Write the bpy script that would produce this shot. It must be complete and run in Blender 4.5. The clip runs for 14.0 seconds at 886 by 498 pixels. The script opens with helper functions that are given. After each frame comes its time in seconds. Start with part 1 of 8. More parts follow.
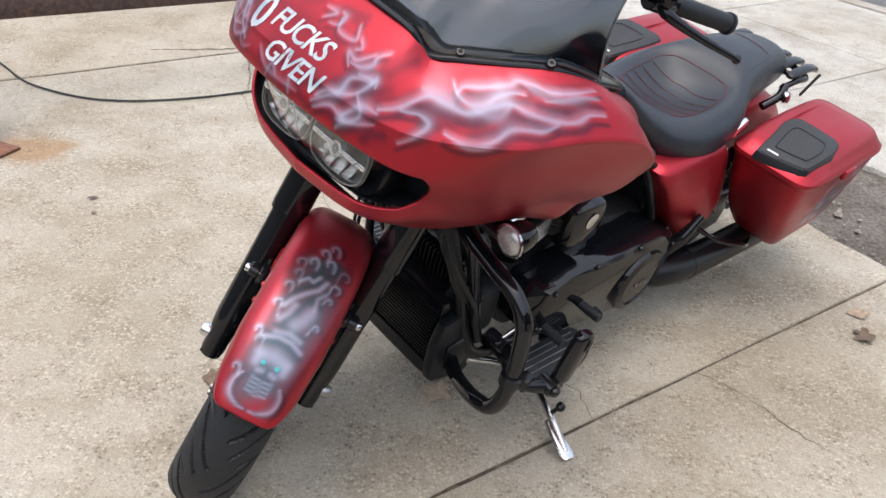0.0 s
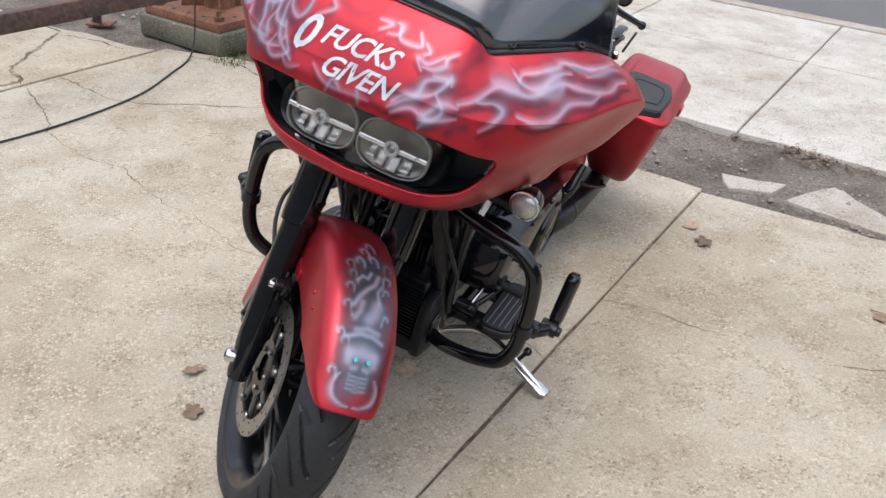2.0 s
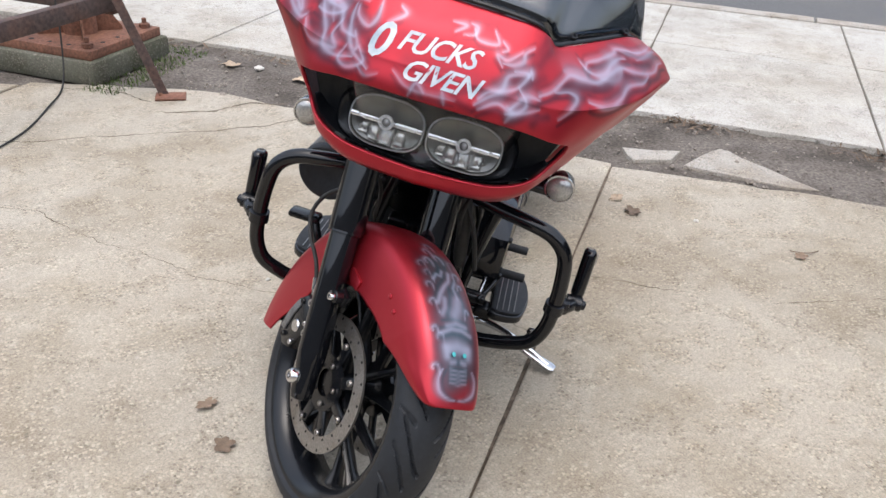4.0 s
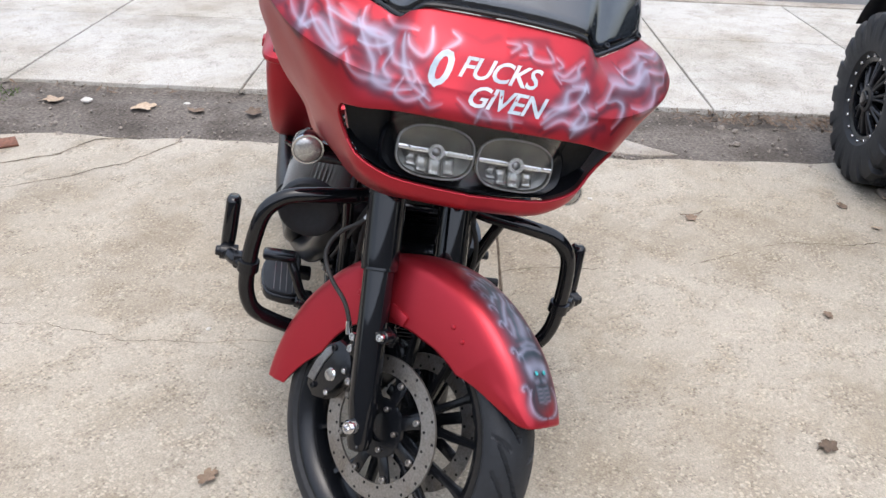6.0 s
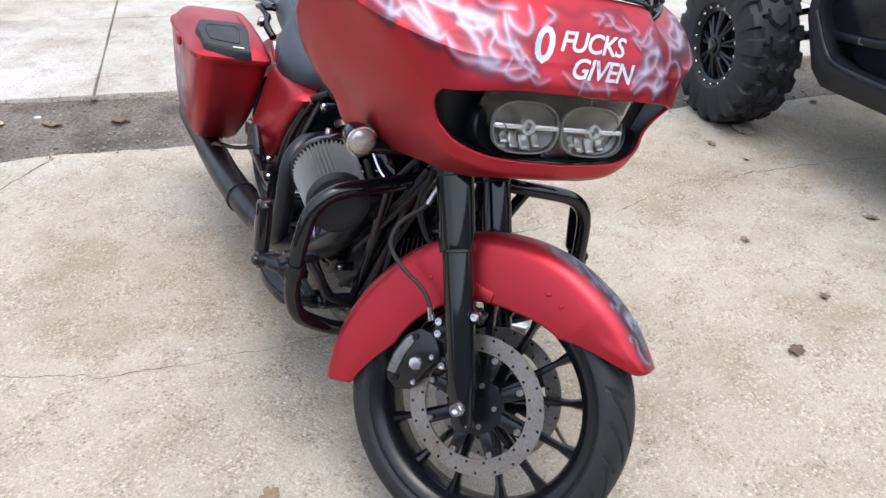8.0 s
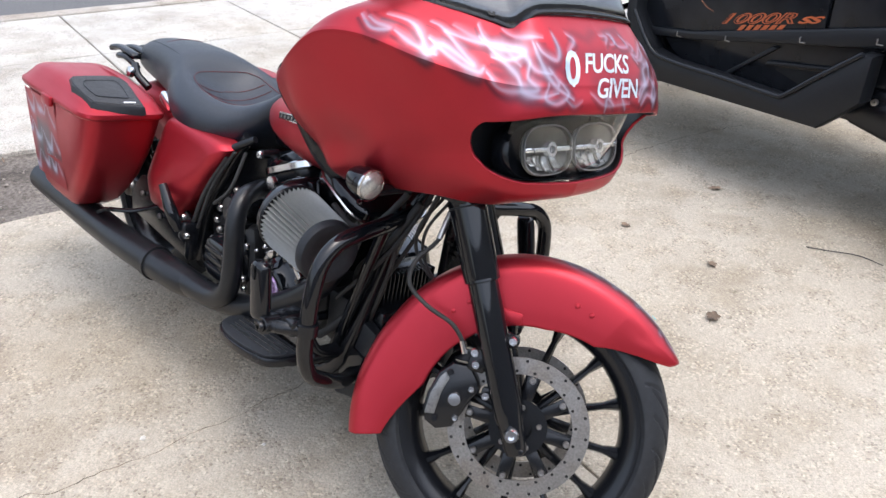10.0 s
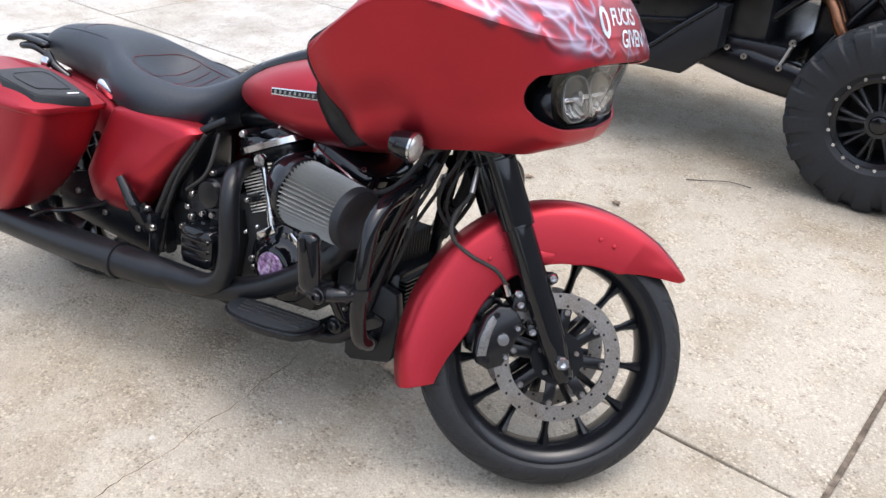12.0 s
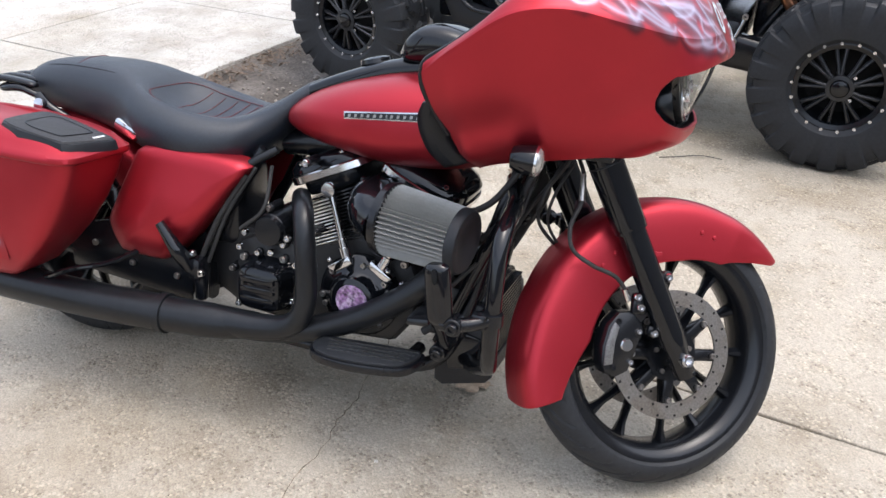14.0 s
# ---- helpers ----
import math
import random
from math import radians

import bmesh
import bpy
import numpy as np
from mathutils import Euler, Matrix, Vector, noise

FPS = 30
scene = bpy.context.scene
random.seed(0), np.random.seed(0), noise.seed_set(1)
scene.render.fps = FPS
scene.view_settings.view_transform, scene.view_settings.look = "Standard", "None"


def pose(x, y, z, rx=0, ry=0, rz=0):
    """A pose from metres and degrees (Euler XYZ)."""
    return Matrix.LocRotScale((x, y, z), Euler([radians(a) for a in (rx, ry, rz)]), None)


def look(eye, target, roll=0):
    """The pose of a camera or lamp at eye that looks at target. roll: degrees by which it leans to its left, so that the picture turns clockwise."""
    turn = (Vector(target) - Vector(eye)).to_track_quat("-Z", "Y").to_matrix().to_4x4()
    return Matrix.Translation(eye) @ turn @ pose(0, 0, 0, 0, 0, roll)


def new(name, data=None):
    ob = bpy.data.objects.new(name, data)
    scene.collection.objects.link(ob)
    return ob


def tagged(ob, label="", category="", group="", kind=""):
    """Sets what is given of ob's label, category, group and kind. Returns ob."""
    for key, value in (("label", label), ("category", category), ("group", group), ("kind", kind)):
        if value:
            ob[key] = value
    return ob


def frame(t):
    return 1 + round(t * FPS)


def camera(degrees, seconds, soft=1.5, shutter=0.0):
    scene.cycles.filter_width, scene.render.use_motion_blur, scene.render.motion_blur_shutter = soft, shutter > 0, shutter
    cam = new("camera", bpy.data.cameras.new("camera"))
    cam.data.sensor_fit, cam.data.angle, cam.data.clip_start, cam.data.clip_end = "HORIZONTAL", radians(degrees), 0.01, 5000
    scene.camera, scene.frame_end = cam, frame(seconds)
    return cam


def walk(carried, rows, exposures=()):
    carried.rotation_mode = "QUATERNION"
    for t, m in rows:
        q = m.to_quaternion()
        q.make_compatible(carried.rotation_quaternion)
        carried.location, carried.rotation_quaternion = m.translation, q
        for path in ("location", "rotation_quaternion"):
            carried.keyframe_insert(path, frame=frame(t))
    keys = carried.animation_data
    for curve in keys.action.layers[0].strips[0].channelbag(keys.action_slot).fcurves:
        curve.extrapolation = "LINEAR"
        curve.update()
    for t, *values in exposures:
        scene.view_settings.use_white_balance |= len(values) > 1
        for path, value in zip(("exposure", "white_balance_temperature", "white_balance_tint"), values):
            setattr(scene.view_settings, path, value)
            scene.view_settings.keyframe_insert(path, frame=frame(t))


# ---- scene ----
cam = camera(56.1, 14.0)
METRES, EYE, TILT, LEAN, TURN = 3.868, 1.462, 0.0, 0.0, 0.0
ROWS = [
    (0.0, 0.0, 0.0, 0.0, 2.82, -31.24, -4.65),
    (0.5, -0.0453, -0.0034, 0.0026, -3.22, -31.11, -3.35),
    (1.0, -0.0729, -0.0061, 0.0061, -9.75, -30.51, -5.16),
    (1.5, -0.1215, -0.0122, 0.0062, -15.8, -29.95, -4.51),
    (2.0, -0.1563, -0.0165, 0.004, -19.53, -30.13, -4.05),
    (2.5, -0.1776, -0.0067, 0.0019, -22.29, -29.85, -3.0),
    (5.0, -0.3274, 0.0651, -0.0016, -42.71, -28.75, -2.04),
    (5.5, -0.3435, 0.0977, 0.0019, -46.98, -28.94, -0.85),
    (6.0, -0.3598, 0.1255, 0.0037, -51.11, -28.75, -2.17),
    (6.5, -0.3931, 0.1588, 0.0017, -56.62, -28.95, -2.7),
    (7.0, -0.4264, 0.1846, 0.002, -60.34, -28.94, -2.83),
    (7.5, -0.4347, 0.2138, -0.0021, -63.46, -28.87, -2.92),
    (8.0, -0.4422, 0.2529, 0.0015, -68.12, -29.58, -1.91),
    (10.5, -0.465, 0.4102, 0.0056, -90.08, -27.78, -2.13),
    (11.0, -0.4627, 0.4413, 0.0052, -93.7, -28.11, -2.96),
    (11.5, -0.4748, 0.4887, 0.0047, -99.1, -29.1, -2.13),
    (12.0, -0.4825, 0.5201, 0.0036, -102.32, -29.32, -2.0),
    (12.5, -0.4655, 0.5444, 0.0016, -103.88, -29.32, -2.42),
    (13.0, -0.4384, 0.5738, 0.0044, -106.63, -29.55, -1.64),
    (13.5, -0.4227, 0.5999, 0.0067, -109.85, -29.79, -1.62),
    (14.0, -0.4163, 0.6456, 0.0068, -113.74, -29.87, -0.58),
]
walk(cam, [(t, pose(0, 0, EYE, TILT, LEAN, TURN) @ pose(METRES * x, METRES * y, METRES * z, 90 + pitch, roll, yaw)) for t, x, y, z, yaw, pitch, roll in ROWS], [(0.0, 0.56, 6560, 10), (2.5, 0.50, 6520, 10), (5.0, 0.54, 6380, 10.5), (8.0, 0.72, 6260, 11), (11.0, 0.83, 6300, 11), (14.0, 0.82, 6380, 11)])

# ---- light ----
SUN_AZ, SUN_EL = 235.0, 76.0
world = bpy.data.worlds.new("overcast_sky")
scene.world = world
world.use_nodes = True
wn, wl = world.node_tree.nodes, world.node_tree.links
sky = wn.new("ShaderNodeTexSky")
sky.sky_type, sky.sun_disc = "NISHITA", False
sky.sun_elevation, sky.sun_rotation = radians(SUN_EL), radians(90 - SUN_AZ)
sky.air_density, sky.dust_density = 1.0, 4.0
pale = wn.new("ShaderNodeHueSaturation")
pale.inputs["Saturation"].default_value = 0.60
wl.new(sky.outputs[0], pale.inputs["Color"])
wl.new(pale.outputs[0], wn["Background"].inputs[0])
wn["Background"].inputs[1].default_value = 0.25
lamp = bpy.data.lights.new("sun", "SUN")
lamp.energy, lamp.angle, lamp.color = 0.75, radians(130), (0.96, 0.98, 1.0)
sun = new("sun", lamp)
sun.matrix_world = look((0, 0, 0), (-math.cos(radians(SUN_EL)) * math.cos(radians(SUN_AZ)),
                                    -math.cos(radians(SUN_EL)) * math.sin(radians(SUN_AZ)), -math.sin(radians(SUN_EL))))

# ---- materials ----


def material(name, base, rough=0.5, metal=0.0, vary=0.15, scale=40.0, bump=0.0, bump_scale=200.0, coat=0.0, spec=0.5,
             random_tint=0.0, second=None, second_scale=6.0, second_amount=0.5):
    """Principled surface with fine grain, broad blotches and optional relief."""
    m = bpy.data.materials.new(name)
    m.use_nodes = True
    n, k = m.node_tree.nodes, m.node_tree.links
    p = n["Principled BSDF"]
    tc = n.new("ShaderNodeTexCoord")
    fine = n.new("ShaderNodeTexNoise")
    fine.inputs["Scale"].default_value, fine.inputs["Detail"].default_value = scale, 6
    k.new(tc.outputs["Object"], fine.inputs["Vector"])
    broad = n.new("ShaderNodeTexNoise")
    broad.inputs["Scale"].default_value, broad.inputs["Detail"].default_value = second_scale, 4
    k.new(tc.outputs["Object"], broad.inputs["Vector"])
    ramp = n.new("ShaderNodeMapRange")
    ramp.inputs["From Min"].default_value, ramp.inputs["From Max"].default_value = 0.3, 0.7
    ramp.inputs["To Min"].default_value, ramp.inputs["To Max"].default_value = 1 - vary, 1 + vary
    k.new(fine.outputs["Fac"], ramp.inputs["Value"])
    mix = n.new("ShaderNodeMix")
    mix.data_type = "RGBA"
    mix.inputs["A"].default_value = (*base, 1)
    mix.inputs["B"].default_value = (*(second or [c * 0.75 for c in base]), 1)
    sel = n.new("ShaderNodeMapRange")
    sel.inputs["From Min"].default_value, sel.inputs["From Max"].default_value = 0.42, 0.68
    sel.inputs["To Max"].default_value = second_amount
    k.new(broad.outputs["Fac"], sel.inputs["Value"])
    k.new(sel.outputs["Result"], mix.inputs["Factor"])
    mul = n.new("ShaderNodeMix")
    mul.data_type, mul.blend_type = "RGBA", "MULTIPLY"
    mul.inputs["Factor"].default_value = 1
    k.new(mix.outputs["Result"], mul.inputs["A"])
    last = ramp.outputs["Result"]
    if random_tint:
        info = n.new("ShaderNodeObjectInfo")
        rr = n.new("ShaderNodeMapRange")
        rr.inputs["To Min"].default_value, rr.inputs["To Max"].default_value = 1 - random_tint, 1 + random_tint
        k.new(info.outputs["Random"], rr.inputs["Value"])
        mm = n.new("ShaderNodeMath")
        mm.operation = "MULTIPLY"
        k.new(last, mm.inputs[0])
        k.new(rr.outputs["Result"], mm.inputs[1])
        last = mm.outputs[0]
    k.new(last, mul.inputs["B"])
    k.new(mul.outputs["Result"], p.inputs["Base Color"])
    rmap = n.new("ShaderNodeMapRange")
    rmap.inputs["From Min"].default_value, rmap.inputs["From Max"].default_value = 0.3, 0.7
    rmap.inputs["To Min"].default_value, rmap.inputs["To Max"].default_value = max(0.02, rough * 0.85), min(1, rough * 1.15)
    k.new(broad.outputs["Fac"], rmap.inputs["Value"])
    k.new(rmap.outputs["Result"], p.inputs["Roughness"])
    p.inputs["Metallic"].default_value = metal
    p.inputs["Specular IOR Level"].default_value = spec
    p.inputs["Coat Weight"].default_value = coat
    p.inputs["Coat Roughness"].default_value = 0.08
    if bump:
        b = n.new("ShaderNodeBump")
        b.inputs["Strength"].default_value, b.inputs["Distance"].default_value = bump, 0.004
        g = n.new("ShaderNodeTexNoise")
        g.inputs["Scale"].default_value, g.inputs["Detail"].default_value = bump_scale, 5
        k.new(tc.outputs["Object"], g.inputs["Vector"])
        k.new(g.outputs["Fac"], b.inputs["Height"])
        k.new(b.outputs["Normal"], p.inputs["Normal"])
    return m


def concrete(name, base, dark, pebble, rust=None):
    """Worn concrete with exposed aggregate: pebble cells, sand grain, broad stains, scattered dark specks."""
    m = material(name, base, rough=0.9, vary=0.24, scale=210, second=dark, second_scale=1.3, second_amount=0.9, spec=0.25)
    n, k = m.node_tree.nodes, m.node_tree.links
    p = n["Principled BSDF"]
    tc = n["Texture Coordinate"]
    src = p.inputs["Base Color"].links[0].from_socket
    bend = n.new("ShaderNodeTexNoise")
    bend.inputs["Scale"].default_value, bend.inputs["Detail"].default_value = 70, 3
    k.new(tc.outputs["Object"], bend.inputs["Vector"])
    push = n.new("ShaderNodeVectorMath")
    push.operation = "MULTIPLY_ADD"
    k.new(bend.outputs["Color"], push.inputs[0])
    push.inputs[1].default_value = (0.012, 0.012, 0.012)
    k.new(tc.outputs["Object"], push.inputs[2])
    vor = n.new("ShaderNodeTexVoronoi")
    vor.inputs["Scale"].default_value = 105
    k.new(push.outputs[0], vor.inputs["Vector"])
    warp = n.new("ShaderNodeTexNoise")
    warp.inputs["Scale"].default_value, warp.inputs["Detail"].default_value = 9, 5
    k.new(tc.outputs["Object"], warp.inputs["Vector"])
    hue = n.new("ShaderNodeSeparateColor")
    k.new(vor.outputs["Color"], hue.inputs[0])
    stone = n.new("ShaderNodeValToRGB")
    e = stone.color_ramp.elements
    e[0].position, e[0].color = 0.0, (*[c * 0.46 for c in pebble], 1)
    e[1].position, e[1].color = 1.0, (*[min(1, c * 1.38) for c in pebble], 1)
    mid = e.new(0.55)
    mid.color = (*pebble, 1)
    k.new(hue.outputs[0], stone.inputs["Fac"])
    near = n.new("ShaderNodeMapRange")
    near.inputs["From Min"].default_value, near.inputs["From Max"].default_value = 0.35, 0.62
    near.inputs["To Min"].default_value, near.inputs["To Max"].default_value = 1.0, 0.0
    k.new(vor.outputs["Distance"], near.inputs["Value"])
    patch = n.new("ShaderNodeMapRange")
    patch.inputs["From Min"].default_value, patch.inputs["From Max"].default_value = 0.40, 0.62
    patch.inputs["To Min"].default_value, patch.inputs["To Max"].default_value = 0.30, 0.95
    k.new(warp.outputs["Fac"], patch.inputs["Value"])
    fac = n.new("ShaderNodeMath")
    fac.operation = "MULTIPLY"
    k.new(near.outputs["Result"], fac.inputs[0])
    k.new(patch.outputs["Result"], fac.inputs[1])
    mix = n.new("ShaderNodeMix")
    mix.data_type = "RGBA"
    k.new(fac.outputs[0], mix.inputs["Factor"])
    k.new(src, mix.inputs["A"])
    k.new(stone.outputs["Color"], mix.inputs["B"])
    # scattered pale chips and dark grains, larger than the sand
    last = mix.outputs["Result"]
    for size, lo, colour, amount in ((46, 0.925, (0.46, 0.432, 0.380), 0.45), (58, 0.94, (0.16, 0.135, 0.11), 0.6)):
        chip = n.new("ShaderNodeTexVoronoi")
        chip.inputs["Scale"].default_value = size
        k.new(push.outputs[0], chip.inputs["Vector"])
        pick = n.new("ShaderNodeSeparateColor")
        k.new(chip.outputs["Color"], pick.inputs[0])
        rare = n.new("ShaderNodeMath")
        rare.operation = "GREATER_THAN"
        rare.inputs[1].default_value = lo
        k.new(pick.outputs[1], rare.inputs[0])
        core = n.new("ShaderNodeMapRange")
        core.inputs["From Min"].default_value, core.inputs["From Max"].default_value = 0.34, 0.22
        core.inputs["To Max"].default_value = amount
        k.new(chip.outputs["Distance"], core.inputs["Value"])
        both_ = n.new("ShaderNodeMath")
        both_.operation = "MULTIPLY"
        k.new(rare.outputs[0], both_.inputs[0])
        k.new(core.outputs["Result"], both_.inputs[1])
        lay = n.new("ShaderNodeMix")
        lay.data_type = "RGBA"
        lay.inputs["B"].default_value = (*colour, 1)
        sparse = n.new("ShaderNodeMath")
        sparse.operation = "MULTIPLY"
        k.new(both_.outputs[0], sparse.inputs[0])
        k.new(patch.outputs["Result"], sparse.inputs[1])
        k.new(sparse.outputs[0], lay.inputs["Factor"])
        k.new(last, lay.inputs["A"])
        last = lay.outputs["Result"]
    # broad yellow-brown and grey weathering, two sizes
    for size, colour, lo, hi, amount in ((0.55, (0.80, 0.75, 0.67), 0.44, 0.66, 0.7), (2.6, (0.77, 0.735, 0.68), 0.48, 0.68, 0.7), (9.0, (0.78, 0.76, 0.73), 0.50, 0.68, 0.6), (5.0, (1.16, 1.16, 1.15), 0.52, 0.72, 0.6)):
        nz = n.new("ShaderNodeTexNoise")
        nz.inputs["Scale"].default_value, nz.inputs["Detail"].default_value, nz.inputs["Roughness"].default_value = size, 7, 0.62
        k.new(tc.outputs["Object"], nz.inputs["Vector"])
        rm = n.new("ShaderNodeMapRange")
        rm.inputs["From Min"].default_value, rm.inputs["From Max"].default_value, rm.inputs["To Max"].default_value = lo, hi, amount
        k.new(nz.outputs["Fac"], rm.inputs["Value"])
        tone = n.new("ShaderNodeMix")
        tone.data_type, tone.blend_type = "RGBA", "MULTIPLY"
        tone.inputs["B"].default_value = (*colour, 1)
        k.new(rm.outputs["Result"], tone.inputs["Factor"])
        k.new(last, tone.inputs["A"])
        last = tone.outputs["Result"]
    if rust:  # one rust stain with a ragged edge
        gap = n.new("ShaderNodeVectorMath")
        gap.operation = "DISTANCE"
        k.new(tc.outputs["Object"], gap.inputs[0])
        gap.inputs[1].default_value = (*rust, 0)
        wob = n.new("ShaderNodeMath")
        wob.operation = "MULTIPLY_ADD"
        k.new(warp.outputs["Fac"], wob.inputs[0])
        wob.inputs[1].default_value = 0.25
        k.new(gap.outputs["Value"], wob.inputs[2])
        rm = n.new("ShaderNodeMapRange")
        rm.inputs["From Min"].default_value, rm.inputs["From Max"].default_value = 0.30, 0.20
        rm.inputs["To Max"].default_value = 0.75
        k.new(wob.outputs[0], rm.inputs["Value"])
        tone = n.new("ShaderNodeMix")
        tone.data_type, tone.blend_type = "RGBA", "MULTIPLY"
        tone.inputs["B"].default_value = (0.72, 0.46, 0.26, 1)
        k.new(rm.outputs["Result"], tone.inputs["Factor"])
        k.new(last, tone.inputs["A"])
        last = tone.outputs["Result"]
    k.new(last, p.inputs["Base Color"])
    b = n.new("ShaderNodeBump")
    b.inputs["Strength"].default_value, b.inputs["Distance"].default_value = 0.55, 0.003
    add = n.new("ShaderNodeMath")
    add.operation = "ADD"
    grit = n.new("ShaderNodeTexNoise")
    grit.inputs["Scale"].default_value, grit.inputs["Detail"].default_value = 160, 6
    k.new(tc.outputs["Object"], grit.inputs["Vector"])
    k.new(grit.outputs["Fac"], add.inputs[0])
    k.new(fac.outputs[0], add.inputs[1])
    k.new(add.outputs[0], b.inputs["Height"])
    k.new(b.outputs["Normal"], p.inputs["Normal"])
    return m


def painted(name, base, dark):
    """Satin candy red with airbrushed art read from the mesh's paint attribute: white wisps, dark smudges, blue-grey shapes."""
    m = material(name, base, rough=0.36, metal=0.7, vary=0.05, scale=900, second=[c * 0.86 for c in base], second_scale=5,
                 second_amount=0.5, spec=0.5, bump=0.02, bump_scale=900)
    n, k = m.node_tree.nodes, m.node_tree.links
    p = n["Principled BSDF"]
    src = p.inputs["Base Color"].links[0].from_socket
    att = n.new("ShaderNodeAttribute")
    att.attribute_name = "paint"
    sep = n.new("ShaderNodeSeparateColor")
    k.new(att.outputs["Color"], sep.inputs[0])
    for index, colour, gain in ((1, dark, 0.85), (2, (0.045, 0.088, 0.108), 0.95), (0, (0.37, 0.385, 0.50), 1.0)):
        mix = n.new("ShaderNodeMix")
        mix.data_type = "RGBA"
        g = n.new("ShaderNodeMath")
        g.operation, g.use_clamp = "MULTIPLY", True
        g.inputs[1].default_value = gain
        k.new(sep.outputs[index], g.inputs[0])
        k.new(g.outputs[0], mix.inputs["Factor"])
        k.new(src, mix.inputs["A"])
        mix.inputs["B"].default_value = (*colour, 1)
        src = mix.outputs["Result"]
    k.new(src, p.inputs["Base Color"])
    met = n.new("ShaderNodeMath")
    met.operation, met.use_clamp = "MULTIPLY_ADD", True
    k.new(sep.outputs[0], met.inputs[0])
    met.inputs[1].default_value, met.inputs[2].default_value = -0.7, 0.7
    k.new(met.outputs[0], p.inputs["Metallic"])
    return m


RED = painted("satin_red_paint", (0.370, 0.021, 0.033), (0.030, 0.014, 0.026))
GLOSS = material("gloss_black", (0.0045, 0.0052, 0.0068), 0.06, vary=0.1, spec=0.45)
SATIN = material("satin_black", (0.0052, 0.0060, 0.0078), 0.24, vary=0.25, scale=120, bump=0.03, bump_scale=400, spec=0.4)
WRINKLE = material("wrinkle_black", (0.0080, 0.0082, 0.0092), 0.5, vary=0.3, scale=200, bump=0.25, bump_scale=500)
PLASTIC = material("black_plastic", (0.0085, 0.0098, 0.0122), 0.40, vary=0.2, scale=150, bump=0.10, bump_scale=600, spec=0.32)
PIPE = material("matte_black_pipe", (0.0055, 0.0064, 0.0080), 0.34, vary=0.25, scale=60, second=(0.0095, 0.0108, 0.013), second_scale=9, spec=0.36)
RUBBER = material("tyre_rubber", (0.0090, 0.0108, 0.0138), 0.6, vary=0.25, scale=90, second=(0.017, 0.0185, 0.021), second_scale=12, bump=0.1, bump_scale=300, spec=0.4)
CHROME = material("chrome", (0.62, 0.62, 0.63), 0.16, 1.0, vary=0.06)
STEEL = material("worn_steel", (0.34, 0.33, 0.32), 0.36, 1.0, vary=0.2, scale=160, second=(0.22, 0.19, 0.16), second_scale=14, second_amount=0.6)
ROTOR = material("brake_rotor_steel", (0.30, 0.285, 0.27), 0.38, 0.9, vary=0.2, scale=220, second=(0.20, 0.17, 0.14), second_scale=18, second_amount=0.7)
LEATHER = material("seat_vinyl", (0.0115, 0.0155, 0.0225), 0.40, vary=0.25, scale=140, second=(0.020, 0.0235, 0.030), second_scale=7, bump=0.2, bump_scale=520, spec=0.5)
MESH = material("speaker_mesh", (0.017, 0.0175, 0.0195), 0.6, vary=0.6, scale=700, bump=0.4, bump_scale=700)
DARKRED = material("dark_red_stitch", (0.10, 0.008, 0.01), 0.6)
# near-black colour that paints the darkness inside holes and hollows
HOLLOWDARK = material("black_for_hollows", (0.004, 0.004, 0.004), 0.9)
GRILLE = material("filter_mesh", (0.26, 0.26, 0.245), 0.45, 0.3, vary=0.3, scale=600)
LETTER = material("white_lettering", (0.48, 0.51, 0.54), 0.5, vary=0.14, second=(0.24, 0.32, 0.37), second_scale=22, second_amount=0.9)
TEAL = material("teal_paint", (0.05, 0.34, 0.36), 0.5)
WHITEMARK = material("white_marking", (0.7, 0.7, 0.7), 0.5)
CARBON = material("carbon_inlay", (0.16, 0.16, 0.16), 0.35, 0.5, vary=0.7, scale=420)
PURPLE = material("purple_medallion", (0.22, 0.12, 0.26), 0.4, 0.4, vary=0.8, scale=120, second=(0.5, 0.42, 0.55), second_scale=90, second_amount=0.9)
RUST = material("rusty_steel", (0.17, 0.075, 0.045), 0.85, 0.1, vary=0.35, scale=60, second=(0.085, 0.045, 0.035), second_scale=7, bump=0.4, bump_scale=120)
RUSTDARK = material("dark_rusted_angle_iron", (0.060, 0.040, 0.035), 0.75, 0.2, vary=0.4, scale=50, second=(0.12, 0.06, 0.04), second_scale=9, bump=0.3, bump_scale=150)
CONCRETE = concrete("driveway_concrete", (0.352, 0.320, 0.266), (0.270, 0.236, 0.184), (0.380, 0.338, 0.274), (-1.62, 2.87))
WALKWAY = concrete("pavement_concrete", (0.40, 0.388, 0.358), (0.345, 0.332, 0.302), (0.37, 0.35, 0.318))
KERB = concrete("kerb_concrete", (0.34, 0.322, 0.29), (0.22, 0.19, 0.16), (0.31, 0.275, 0.23))
PEDESTAL = concrete("pedestal_concrete", (0.125, 0.125, 0.098), (0.065, 0.072, 0.048), (0.16, 0.15, 0.125))
DIRT = material("grey_dirt", (0.125, 0.110, 0.096), 0.95, vary=0.45, scale=70, second=(0.062, 0.053, 0.045), second_scale=3.5, second_amount=0.9, bump=0.9, bump_scale=60, spec=0.15)
ASPHALT = material("road_asphalt", (0.096, 0.096, 0.098), 0.9, vary=0.3, scale=160, second=(0.136, 0.132, 0.128), second_scale=1.5, bump=0.5, bump_scale=150, spec=0.2)
